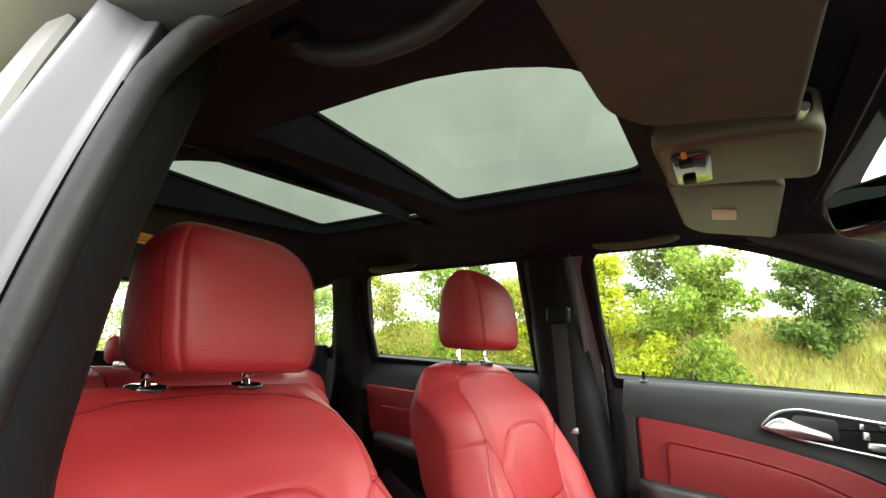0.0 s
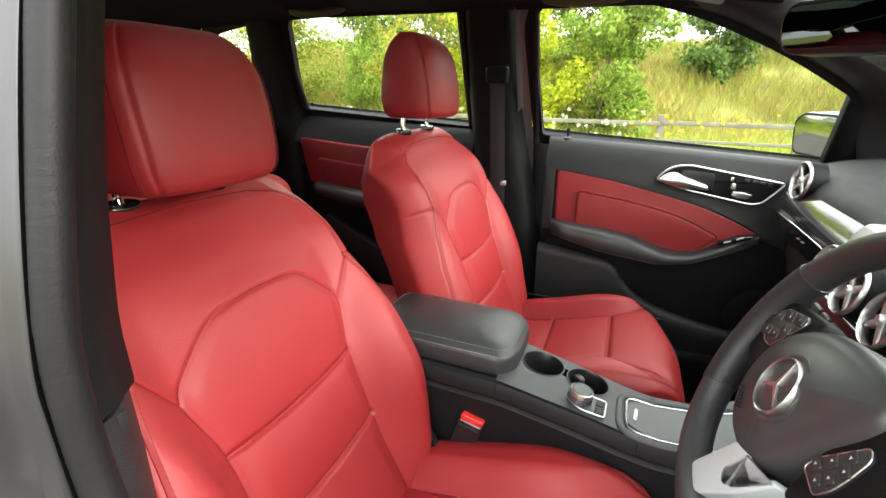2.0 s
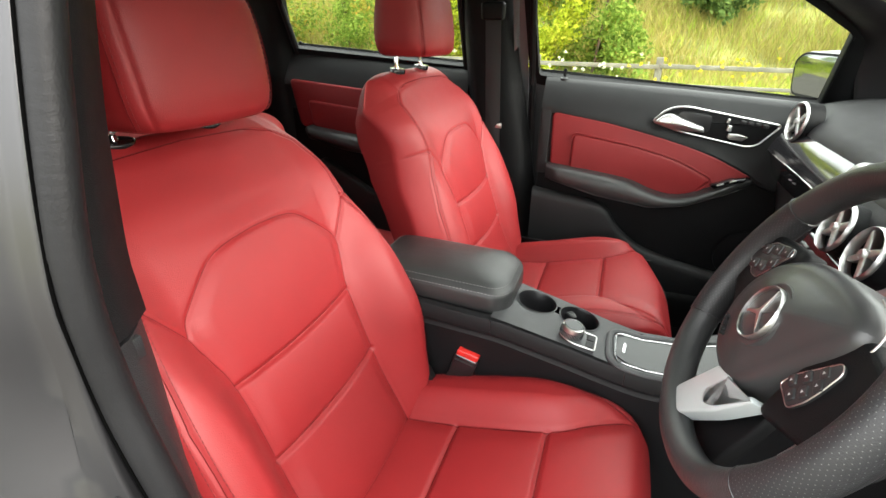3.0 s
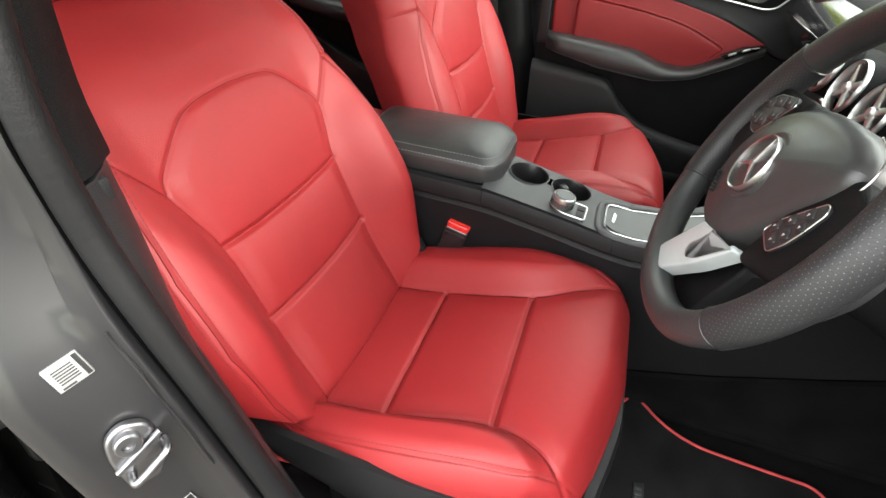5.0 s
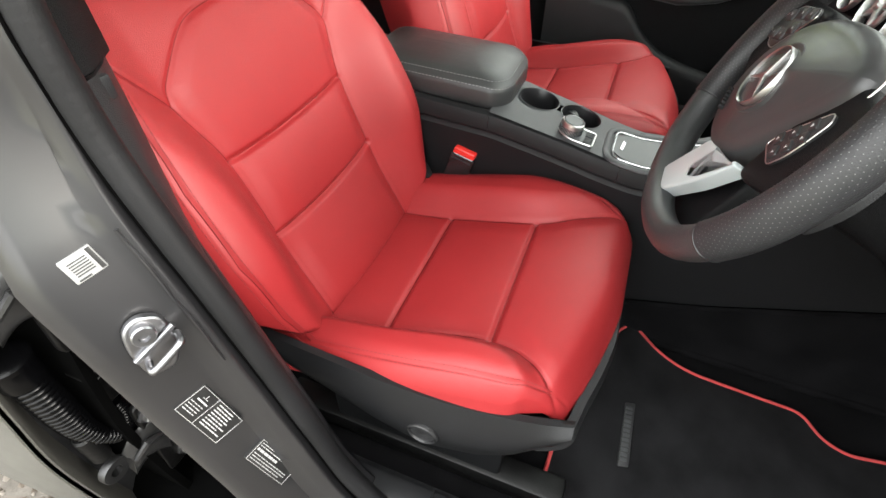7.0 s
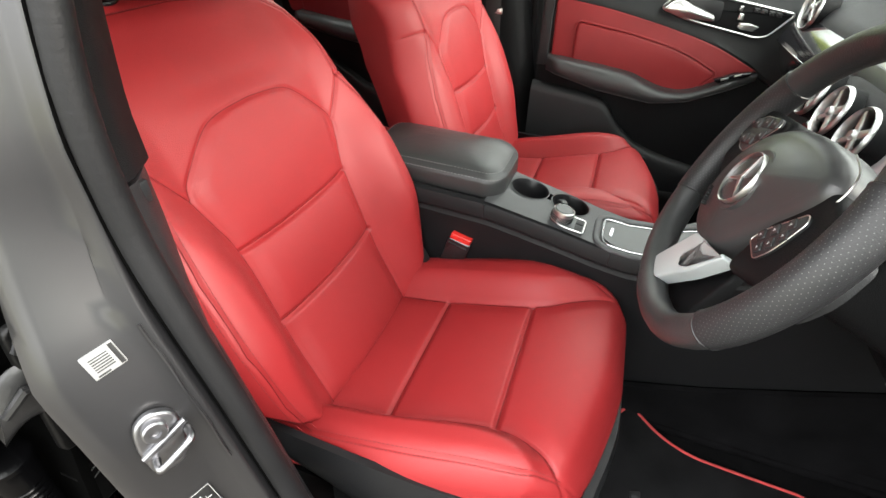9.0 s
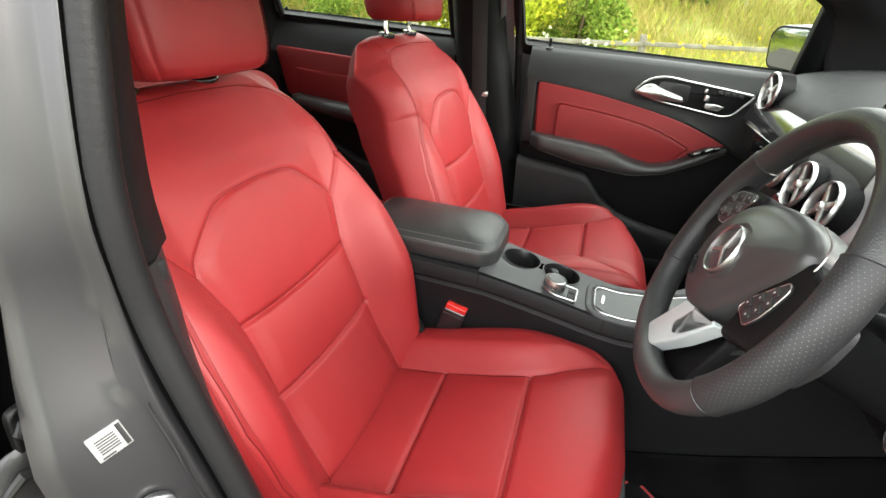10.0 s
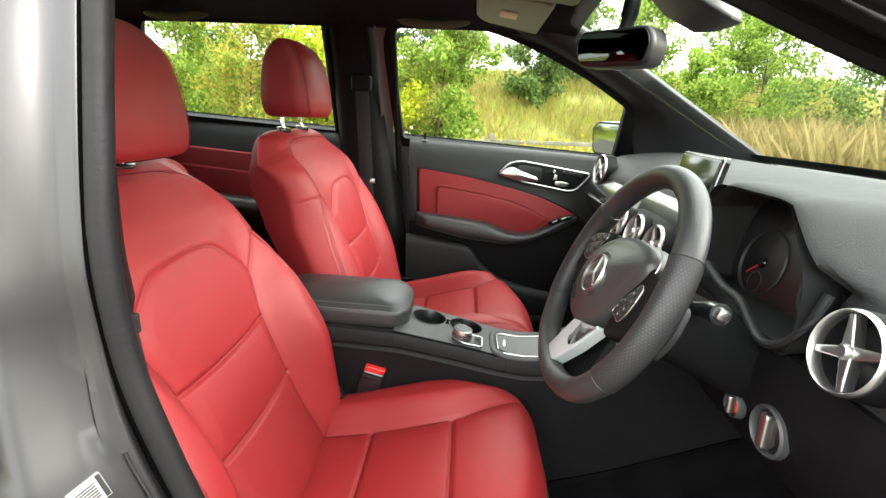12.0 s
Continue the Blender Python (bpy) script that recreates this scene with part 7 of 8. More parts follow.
emb = part("emblem_ring", lathe([(0.0285, -0.004), (0.0285, 0.0015), (0.0279, 0.0025), (0.0268, 0.0015), (0.0266, -0.004)], 48, em), SATIN, sw_, "round chrome emblem")
part("emblem_field", lathe([(0.0350, -0.008), (0.0340, -0.0030), (0.0315, -0.0026), (0.029, -0.0036), (0, -0.0036)], 40, em), AIRBAG, emb)
for k in range(3):
    a = math.pi / 2 + k * 2 * math.pi / 3
    c, s = math.cos(a), math.sin(a)
    part("emblem_arm", slab([(c * 0.0262, s * 0.0262), (-s * 0.0030, c * 0.0030), (s * 0.0030, -c * 0.0030)], 0.002, -0.003, 0.0006, em), SATIN, emb)
for k in range(6):
    part("airbag_mark", slab([(-0.060 + 0.0036 * k, -0.0405 - 0.0028 * k), (-0.0576 + 0.0036 * k, -0.0424 - 0.0028 * k), (-0.0560 + 0.0036 * k, -0.0400 - 0.0028 * k), (-0.0584 + 0.0036 * k, -0.0381 - 0.0028 * k)], 0.0212, 0.010, 0.0002), GREYPL, hb)
# a thin bright line follows the cover where it meets the spokes
part("cover_line", tube([(p[0], p[1], 0.0015) for p in spline([(0.066, 0.081), (0.094, 0.074), (0.105, 0.054), (0.097, 0.028), (0.079, -0.002)], 6)], 0.0009, 6), SATIN, sw_)
# spokes, key pads and the silver lower spoke
PAD_LINES = {-1: [(-0.156, 0.010), (-0.148, 0.027), (-0.127, 0.043), (-0.085, 0.053), (-0.079, 0.047), (-0.099, 0.012), (-0.106, 0.000), (-0.124, -0.002)], 1: [(0.072, -0.022), (0.076, -0.006), (0.103, 0.033), (0.112, 0.028), (0.112, 0.006), (0.110, -0.010), (0.102, -0.026)]}
KEY_SPOTS = {-1: [(-0.133, 0.030), (-0.112, 0.039), (-0.092, 0.045), (-0.133, 0.009), (-0.114, 0.014), (-0.100, 0.026)], 1: [(0.081, -0.010), (0.090, 0.003), (0.100, 0.017), (0.094, -0.017), (0.101, -0.006), (0.106, 0.007)]}
for s in (1, -1):
    sp = rounded([(s * 0.060, 0.062), (s * 0.160, 0.048), (s * 0.172, -0.020), (s * 0.120, -0.040), (s * 0.070, -0.060)], 0.016)
    part("spoke", slab(sp, 0.003, -0.020, 0.008, steps=4), BLACK, sw_)
    kp = rounded(PAD_LINES[s], 0.005, 5)
    pad = part("key_pad", slab(kp, 0.0065, 0.0, 0.002), BUTTON, sw_, "black steering wheel key pad")
    part("pad_edge", tube([(p[0], p[1], 0.0058) for p in kp], 0.0006, 6, closed=True), SATIN, pad)
    for j, (bx, by) in enumerate(KEY_SPOTS[s]):
        w, h = (0.0084, 0.0064) if s < 0 else (0.0046, 0.0056)
        t = radians(18 * -s if s < 0 else 62)
        to = lambda a, b, d, bx=bx, by=by, t=t: (bx + a * math.cos(t) - b * math.sin(t), by + a * math.sin(t) + b * math.cos(t), d)
        key = part("key", slab(rounded([(-w, -h), (w, -h), (w, h), (-w, h)], 0.002), 0.0080, 0.004, 0.0012, to), BUTTON, pad)
        part("key_mark", slab([(-0.0016, -0.0011), (0.0016, -0.0011), (0, 0.0015)], 0.0083, 0.007, 0.0001, to), WHITE, key)
fork = rounded([(-0.041, -0.140), (-0.012, -0.077), (0.023, -0.066), (0.009, -0.102), (0.021, -0.106), (0.037, -0.095), (0.066, -0.050), (0.074, -0.052), (0.043, -0.100), (0.001, -0.149), (-0.017, -0.155), (-0.039, -0.150)], [0.006, 0.004, 0.004, 0.010, 0.006, 0.01, 0.003, 0.003, 0.01, 0.012, 0.012, 0.004], 5)
part("silver_spoke", slab(fork, 0.010, -0.008, 0.003, steps=4), SPOKE_SILVER, sw_, "satin silver lower spoke")
part("spoke_back", slab(rounded([(-0.060, -0.06), (0.060, -0.06), (0.058, -0.155), (0.03, -0.168), (-0.03, -0.168), (-0.058, -0.155)], 0.02), -0.022, -0.034, 0.005), BLACK, sw_)
part("gear_paddle", slab(rounded([(0.10, 0.03), (0.150, 0.040), (0.160, 0.0), (0.150, -0.040), (0.10, -0.03)], 0.014), -0.030, -0.038, 0.003), GREYPL, sw_)
part("gear_paddle", slab(rounded([(-0.10, 0.03), (-0.150, 0.040), (-0.160, 0.0), (-0.150, -0.040), (-0.10, -0.03)], 0.014), -0.030, -0.038, 0.003), GREYPL, sw_)
# column with its stalks
co = thing("steering_column", "black steering column shroud with control stalks", "steering column", m=wm)
part("shroud", loft([[(r * math.copysign(abs(math.cos(a)) ** 0.7, math.cos(a)), 0.85 * r * math.copysign(abs(math.sin(a)) ** 0.7, math.sin(a)) - 0.012, z) for a in np.linspace(0, 2 * math.pi, 36, endpoint=False)] for r, z in ((0.050, -0.045), (0.058, -0.055), (0.062, -0.09), (0.062, -0.15), (0.064, -0.26))]), BLACK, co)
part("gear_stalk", tube(spline([(0.03, 0.020, -0.100), (0.07, 0.034, -0.095), (0.10, 0.042, -0.090), (0.122, 0.046, -0.087)], 6), [0.010] * 7 + [0.011, 0.0115, 0.012, 0.0125, 0.013, 0.013, 0.0135, 0.0135, 0.0135, 0.0135, 0.0135, 0.0135], 14), GLOSS, co, "gloss black gear selector stalk")
part("stalk_button", block(0.118, 0.130, 0.039, 0.054, -0.094, -0.079, 0.004), SATIN, co, "silver end button of the stalk")
part("wiper_stalk", tube(spline([(-0.07, -0.01, -0.085), (-0.13, -0.004, -0.075), (-0.20, 0.004, -0.07)], 6), 0.010, 12), GLOSS, co)
part("cruise_stalk", tube(spline([(-0.06, -0.045, -0.085), (-0.10, -0.055, -0.075), (-0.15, -0.060, -0.07)], 6), 0.008, 12), GLOSS, co)
part("adjuster", tube([(0.02, -0.085, -0.10), (0.03, -0.115, -0.085)], [0.010, 0.007], 12), SATIN, co)

# ---------------------------------------------------------------- overhead things
mi = thing("rearview_mirror", "black rear-view mirror on a windscreen stalk", "mirror", m=pose(0.266, -0.075, 1.317, 0, 1, 46))
mf = lambda a, b, d: (d, a, b)
m_out = rounded([(-0.070, -0.032), (0.070, -0.030), (0.078, 0.010), (0.068, 0.034), (-0.066, 0.036), (-0.078, 0.010)], 0.020, 6)
part("housing", slab(m_out, -0.010, 0.046, 0.012, mf, steps=4), BUTTON, mi)
part("mirror_glass", slab(inset(m_out, 0.007), -0.0112, -0.008, 0.0005, mf), MIRROR_DIM, mi)
part("stalk", tube(spline([(0.02, 0.0, 0.01), (0.055, 0.01, 0.05), (0.085, 0.02, 0.10)], 5), [0.016] * 4 + [0.013] * 3 + [0.016] * 4, 12), BLACK, mi)
pod = thing("sensor_pod", "black plastic sensor pod on the windscreen", "sensor cover", (0.385, -0.045, 1.415))
part("cover", loft([[(x + 0.30 * t, y, z - 0.5 * x) for y, z in rounded([(-w, -h), (w, -h), (w * 0.8, 0.016), (-w * 0.8, 0.016)], 0.012)] for x, w, h, t in ((-0.04, 0.055, 0.018, 0), (0.0, 0.075, 0.024, 0), (0.06, 0.075, 0.022, 0), (0.09, 0.05, 0.008, 0))]), BUTTON, pod)

def sun_visor(y0, y1, label, mat, lab, rear=-0.115, ahead=0.115, sag=0.0):
    ob = thing("sun_visor", label, "sun visor", (0.08, (y0 + y1) / 2, 1.455), "sun visors")
    h = (y1 - y0) / 2
    to = lambda a, b, d: (a, b, d - 0.10 * a - 0.9 * max(0, a) ** 2 - sag * (1.3 - b / h))
    part("panel", slab(rounded([(rear, -h), (ahead, -h), (ahead + 0.010, h), (rear + 0.050, h), (rear + 0.007, h - 0.07)], [0.03, 0.03, 0.02, 0.03, 0.04], 6), 0.0, 0.022, 0.010, to, steps=4), mat, ob)
    part("hinge_rod", tube([to(0.112, h - 0.012, 0.012), to(0.112, h + 0.028, 0.014)], 0.006, 10), CHROME if lab else SATIN, ob)
    part("clip", block(0.10, 0.128, h + 0.02, h + 0.04, -0.004, 0.02, 0.005), BLACK, ob)
    if lab:
        part("airbag_label", slab([(0.0, -0.035), (0.045, -0.035), (0.045, 0.035), (0.0, 0.035)], -0.006, 0.002, 0.0003, to), YELLOWISH, ob, "cream warning label")
    return ob

sun_visor(-0.50, -0.095, "dark cloth sun visor folded against the roof", VISOR, False, -0.115, 0.098, 0.016)
sun_visor(0.165, 0.56, "olive grey sun visor with a cream label", OLIVE, True, -0.068)
oc = thing("overhead_console", "grey overhead console with reading lamps", "overhead console", (0.11, 0.04, 1.455))
part("shell", slab(rounded([(-0.10, -0.095), (0.11, -0.105), (0.125, 0.10), (-0.09, 0.105)], 0.035, 6), -0.014, 0.045, 0.012, lambda a, b, d: (a, b, d - 0.05 * a - 0.8 * max(0, a) ** 2), steps=4), OLIVE, oc)
part("lamp_lens", slab(rounded([(-0.075, -0.06), (-0.02, -0.06), (-0.02, 0.065), (-0.075, 0.065)], 0.012), -0.0185, -0.008, 0.003, lambda a, b, d: (a, b, d)), GLOSS, oc)
for y in (-0.035, 0.04):
    part("switch", block(-0.065, -0.045, y - 0.012, y + 0.012, -0.024, -0.014, 0.003), BLACK, oc)
part("warning_lamp", block(-0.06, -0.052, -0.066, -0.058, -0.022, -0.012, 0.002), ORANGE, oc)

def grab_handle(s, x0, x1):
    y, z = (0.588, 1.480) if s > 0 else (0.50, 1.437)
    ob = thing("grab_handle", "black folding grab handle under the roof", "grab handle", ((x0 + x1) / 2, s * y, z), "grab handles")
    h = (x1 - x0) / 2
    P = spline([(-h, 0, 0), (-h * 0.85, -s * 0.012, -0.016), (-h * 0.4, -s * 0.024, -0.026), (0, -s * 0.026, -0.028), (h * 0.4, -s * 0.024, -0.026), (h * 0.85, -s * 0.012, -0.016), (h, 0, 0)], 6)
    part("bar", tube(P, 0.0095, 12, flat=1.3), OLIVE if s > 0 else GREYPL, ob)
    for q in (-h, h):
        part("foot", block(q - 0.020, q + 0.020, -0.016, 0.016, -0.012, 0.016, 0.006), BLACK, ob)
grab_handle(1, -0.22, 0.0)
grab_handle(1, -1.02, -0.82)
grab_handle(-1, -0.25, -0.04)
lamp = thing("side_marker", "amber reflector strip near the tailgate", "reflector", (-1.02, -0.215, 1.392))
part("lens", block(-0.012, 0.012, -0.045, 0.045, -0.010, 0.010, 0.003), ORANGE, lamp)

# far belt and its guide
bl = thing("seat_belt", "black seat belt on the centre pillar guide", "seat belt", (-0.35, 0.70, 1.05))
part("guide", slab(rounded([(-0.032, -0.02), (0.032, -0.02), (0.034, 0.028), (-0.034, 0.028)], 0.010), -0.028, 0.0, 0.006, lambda a, b, d: (a, d - 0.035 + 0.0, b + 0.225)), BLACK, bl)
rows = [[(a + 0.02 * t, -0.040 + 0.030 * t - 0.006 * math.cos(a * 40), 0.21 - 0.55 * t) for a in np.linspace(-0.023, 0.023, 5)] for t in np.linspace(0, 1, 14)]
part("webbing", sheet(rows, thick=(0, -0.0014, 0)), WEBBING, bl)
part("tongue", block(0.008, 0.040, -0.030, -0.022, -0.105, -0.088, 0.003), SATIN, bl)

# far outside mirror
om = thing("wing_mirror", "grey outside wing mirror with silver edge", "wing mirror", m=pose(0.575, 0.955, 1.115, 0, -3.0, 24))
mo = rounded([(-0.100, -0.066), (0.095, -0.060), (0.104, 0.044), (0.070, 0.070), (-0.070, 0.068), (-0.106, 0.024)], 0.032, 6)
part("shell", slab(mo, -0.006, 0.085, 0.012, mf, steps=4), PAINT, om)
part("mirror_glass", slab(inset(mo, 0.009), -0.0078, -0.004, 0.0006, mf), MIRROR_WING, om)
part("rim", tube([(-0.004, p[0], p[1]) for p in inset(mo, 0.004)], 0.003, 8, closed=True), BLACK, om)
part("foot", tube([(0.04, -0.06, -0.045), (0.02, -0.14, -0.065)], 0.022, 12), BLACK, om)

# ---------------------------------------------------------------- outside
GRAVEL = material("pale_gravel", (0.115, 0.104, 0.090), 0.95, 0, 120, 1.0, 0.35, 25, 0.2, cells="voronoi")
GRASS = material("mown_grass", (0.21, 0.21, 0.06), 0.9, 0, 60, 0.8, 0.4, 1.2, 0.2)
TIMBER = material("weathered_timber", (0.15, 0.14, 0.11), 0.85, 0, 90, 0.6, 0.25, 6, 0.25)
BARK = material("brown_bark", (0.10, 0.075, 0.05), 0.9, 0, 60, 0.9, 0.35, 9, 0.2)


def leaf_material(name, c0, c1, c2):
    """Thin leaves: each one its own green, and light shines through."""
    m = bpy.data.materials.new(name)
    m.use_nodes = True
    n, l = m.node_tree.nodes, m.node_tree.links
    b = n["Principled BSDF"]
    geo, ramp = n.new("ShaderNodeNewGeometry"), n.new("ShaderNodeValToRGB")
    e = ramp.color_ramp.elements
    e[0].position, e[0].color = 0.0, (*c0, 1)
    e[1].position, e[1].color = 1.0, (*c2, 1)
    k = e.new(0.55)
    k.color = (*c1, 1)
    l.new(geo.outputs["Random Per Island"], ramp.inputs["Fac"])
    l.new(ramp.outputs["Color"], b.inputs["Base Color"])
    b.inputs["Roughness"].default_value = 0.8
    b.inputs["Specular IOR Level"].default_value = 0.08
    tr, mix, out = n.new("ShaderNodeBsdfTranslucent"), n.new("ShaderNodeMixShader"), n["Material Output"]
    l.new(ramp.outputs["Color"], tr.inputs["Color"])
    mix.inputs["Fac"].default_value = 0.45
    l.new(b.outputs["BSDF"], mix.inputs[1])
    l.new(tr.outputs["BSDF"], mix.inputs[2])
    l.new(mix.outputs["Shader"], out.inputs["Surface"])
    return m


LEAF_BRIGHT = leaf_material("bright_leaves", (0.24, 0.31, 0.02), (0.42, 0.48, 0.035), (0.60, 0.60, 0.07))
LEAF_MID = leaf_material("green_leaves", (0.11, 0.19, 0.03), (0.21, 0.31, 0.05), (0.36, 0.44, 0.09))
LEAF_DARK = leaf_material("dark_leaves", (0.06, 0.10, 0.03), (0.12, 0.19, 0.05), (0.22, 0.29, 0.08))
LEAF_BERRY = leaf_material("rowan_leaves", (0.13, 0.20, 0.04), (0.27, 0.35, 0.06), (0.46, 0.30, 0.06))
STRAW = leaf_material("straw_blades", (0.22, 0.21, 0.05), (0.36, 0.31, 0.09), (0.50, 0.42, 0.16))
TALL_DRY = leaf_material("tall_dry_blades", (0.15, 0.125, 0.045), (0.24, 0.19, 0.075), (0.36, 0.29, 0.13))
GREEN_BLADE = leaf_material("green_blades", (0.22, 0.32, 0.04), (0.38, 0.46, 0.07), (0.54, 0.56, 0.12))
YELLOW = leaf_material("yellow_flowers", (0.60, 0.42, 0.01), (0.72, 0.55, 0.02), (0.78, 0.62, 0.05))
CREAM = leaf_material("cream_flowers", (0.55, 0.55, 0.38), (0.65, 0.65, 0.50), (0.75, 0.75, 0.62))


def land(x, y):
    """Level by the car, then a bank that climbs beyond the fence."""
    t = np.clip((y - 10.5 - 0.04 * x) / 9.0, 0, 1)
    u = np.clip((x - 11.0) / 9.0, 0, 1) * np.clip((y + 8) / 10, 0, 1)
    w = np.clip((-x - 13.0) / 9.0, 0, 1) * np.clip((y + 8) / 10, 0, 1)
    bump = 0.12 * np.sin(x * 0.7 + 1) * np.sin(y * 0.55) * np.clip((y - 8) / 5, 0, 1)
    return 2.7 * np.maximum(np.maximum(t * t * (3 - 2 * t), 0.6 * u * u), 0.5 * w * w) + bump


def ground_sheet():
    xs = np.concatenate([[-900, -300, -120, -60, -40], np.linspace(-30, 32, 63), [42, 60, 120, 300, 900]])
    ys = np.concatenate([[-900, -300, -100, -40, -20, -10], np.linspace(-6, 26, 65), [32, 45, 80, 150, 400, 900]])
    return sheet([[(x, y, float(land(x, y)) - 0.004) for y in ys] for x in xs])


tagged(part("ground", ground_sheet(), GRASS), "grass ground rising to a bank", "ground", kind="structure")
gx, gy = np.linspace(-6, 8, 29), np.linspace(-9, 6.5, 32)
tagged(part("gravel_yard", sheet([[(x, y, float(land(x, y)) + 0.012) for y in gy] for x in gx]), GRAVEL), "pale loose gravel parking surface", "gravel", kind="structure")

# loose stones beside the sill
rs = random.Random(11)
stones = []
for k in range(2600):
    x, y = rs.uniform(-1.7, -0.35), rs.uniform(-1.45, -0.55)
    r = rs.uniform(0.004, 0.011)
    z = 0.012 + r * 0.3
    ang = rs.random() * 6.28
    pts = []
    for a in range(5):
        q = ang + a * 1.2566 + rs.uniform(-0.3, 0.3)
        pts.append((x + r * math.cos(q) * rs.uniform(0.8, 1.3), y + r * math.sin(q), z - r * 0.2))
    top = (x + rs.uniform(-0.3, 0.3) * r, y + rs.uniform(-0.3, 0.3) * r, z + r * rs.uniform(0.5, 0.9))
    stones.append((pts + [top], [(i, (i + 1) % 5, 5) for i in range(5)]))
STONE = leaf_material("gravel_stones", (0.11, 0.09, 0.07), (0.20, 0.17, 0.14), (0.30, 0.27, 0.235))
tagged(part("gravel_stones", join(*stones), STONE, sharp=0), "loose pale gravel stones", "gravel", kind="stuff")

# timber rail fence
fence = thing("timber_fence", "low weathered timber post and rail fence", "fence", (0, 9.0, 0))
for k in range(-7, 3):
    x = 0.55 + 2.15 * k
    part("post", block(x - 0.06, x + 0.06, -0.05, 0.05, -0.02, 0.84 + 0.02 * math.sin(k * 2.3), 0.012), TIMBER, fence)
for k in range(-7, 2):
    x = 0.55 + 2.15 * k
    dz = 0.015 * math.sin(k * 1.7)
    part("rail", block(x + 0.02, x + 2.13, -0.085, -0.045, 0.66 + dz, 0.735 + dz, 0.010), TIMBER, fence)
    part("rail", block(x + 0.02, x + 2.13, -0.085, -0.045, 0.36 + dz, 0.42 + dz, 0.010), TIMBER, fence)


def leaf_cloud(rnd, centres, size, count):
    """Many small pointed leaves in uneven clumps."""
    N = count
    idx = rnd.integers(0, len(centres), N)
    C = np.array([c[:3] for c in centres])[idx]
    R = np.array([c[3] for c in centres])[idx]
    d = rnd.normal(size=(N, 3))
    d /= np.linalg.norm(d, axis=1)[:, None]
    P = C + d * (R * rnd.random(N) ** 0.45)[:, None] * np.array([1, 1, 0.85])
    s = size * rnd.uniform(0.6, 1.4, N)
    a = rnd.normal(size=(N, 3))
    a /= np.linalg.norm(a, axis=1)[:, None]
    b = np.cross(a, rnd.normal(size=(N, 3)))
    b /= np.linalg.norm(b, axis=1)[:, None] + 1e-9
    V = np.stack([P - a * s[:, None], P + b * s[:, None] * 0.45, P + a * s[:, None], P - b * s[:, None] * 0.45], 1).reshape(-1, 3)
    return V, [(4 * i, 4 * i + 1, 4 * i + 2, 4 * i + 3) for i in range(N)]


def fast_part(name, V, F, mat, parent=None, label=""):
    me = bpy.data.meshes.new(name)
    me.from_pydata(np.asarray(V).tolist(), [], F)
    me.materials.append(mat)
    ob = new(name, me)
    if parent is not None:
        ob.parent = parent
    if label:
        ob["label"] = label
    return ob


def tree(seed, x, y, height, spread, leaf, count, label, size=0.06, low=0.12):
    """A tapered trunk with limbs and a ragged crown."""
    rnd = np.random.default_rng(seed)
    z0 = float(land(x, y))
    ob = thing("tree", label, "tree", (x, y, z0 - 0.05), "trees")
    limbs, tips = [], []
    lean = rnd.uniform(-0.12, 0.12, 2)
    trunk = spline([(0, 0, 0), (lean[0] * height * 0.3, lean[1] * height * 0.3, height * 0.35), (lean[0] * height * 0.6, lean[1] * height * 0.6, height * 0.7), (lean[0] * height, lean[1] * height, height * 0.97)], 5)
    limbs.append(tube(trunk, np.linspace(0.018 * height * 0.6, 0.006, len(trunk)), 8))
    n = int(10 + height * 3.2)
    for k in range(n):
        t = low + (0.95 - low) * (k + rnd.random()) / n
        a = rnd.random() * 6.283 + k * 2.4
        base = np.array([np.interp(t * height, trunk[:, 2], trunk[:, j]) for j in range(3)])
        reach = spread * (1.0 - 0.75 * max(0, t - 0.35) / 0.65) * rnd.uniform(0.55, 1.15)
        tip = base + np.array([math.cos(a) * reach, math.sin(a) * reach, reach * rnd.uniform(0.15, 0.75)])
        mid = (base + tip) / 2 + np.array([0, 0, -0.06 * reach])
        L = spline([base, mid, tip], 4)
        limbs.append(tube(L, np.linspace(0.006 * height * 0.5, 0.003, len(L)), 5))
        for q in (0.45, 0.75, 1.0):
            p = base + (tip - base) * q
            tips.append((p[0], p[1], p[2], spread * rnd.uniform(0.16, 0.32)))
    part("trunk", join(*limbs), BARK, ob, "brown trunk with bare limbs")
    for k in range(int(height * 4)):
        a, q = rnd.random() * 6.283, rnd.random()
        tips.append((math.cos(a) * spread * 0.7 * q, math.sin(a) * spread * 0.7 * q, height * 0.28 * rnd.random() + 0.1, spread * 0.30))
    V, F = leaf_cloud(rnd, tips, size, int(count * 1.9))
    fast_part("crown", V, F, leaf, ob, "crown of many small leaves")
    return ob


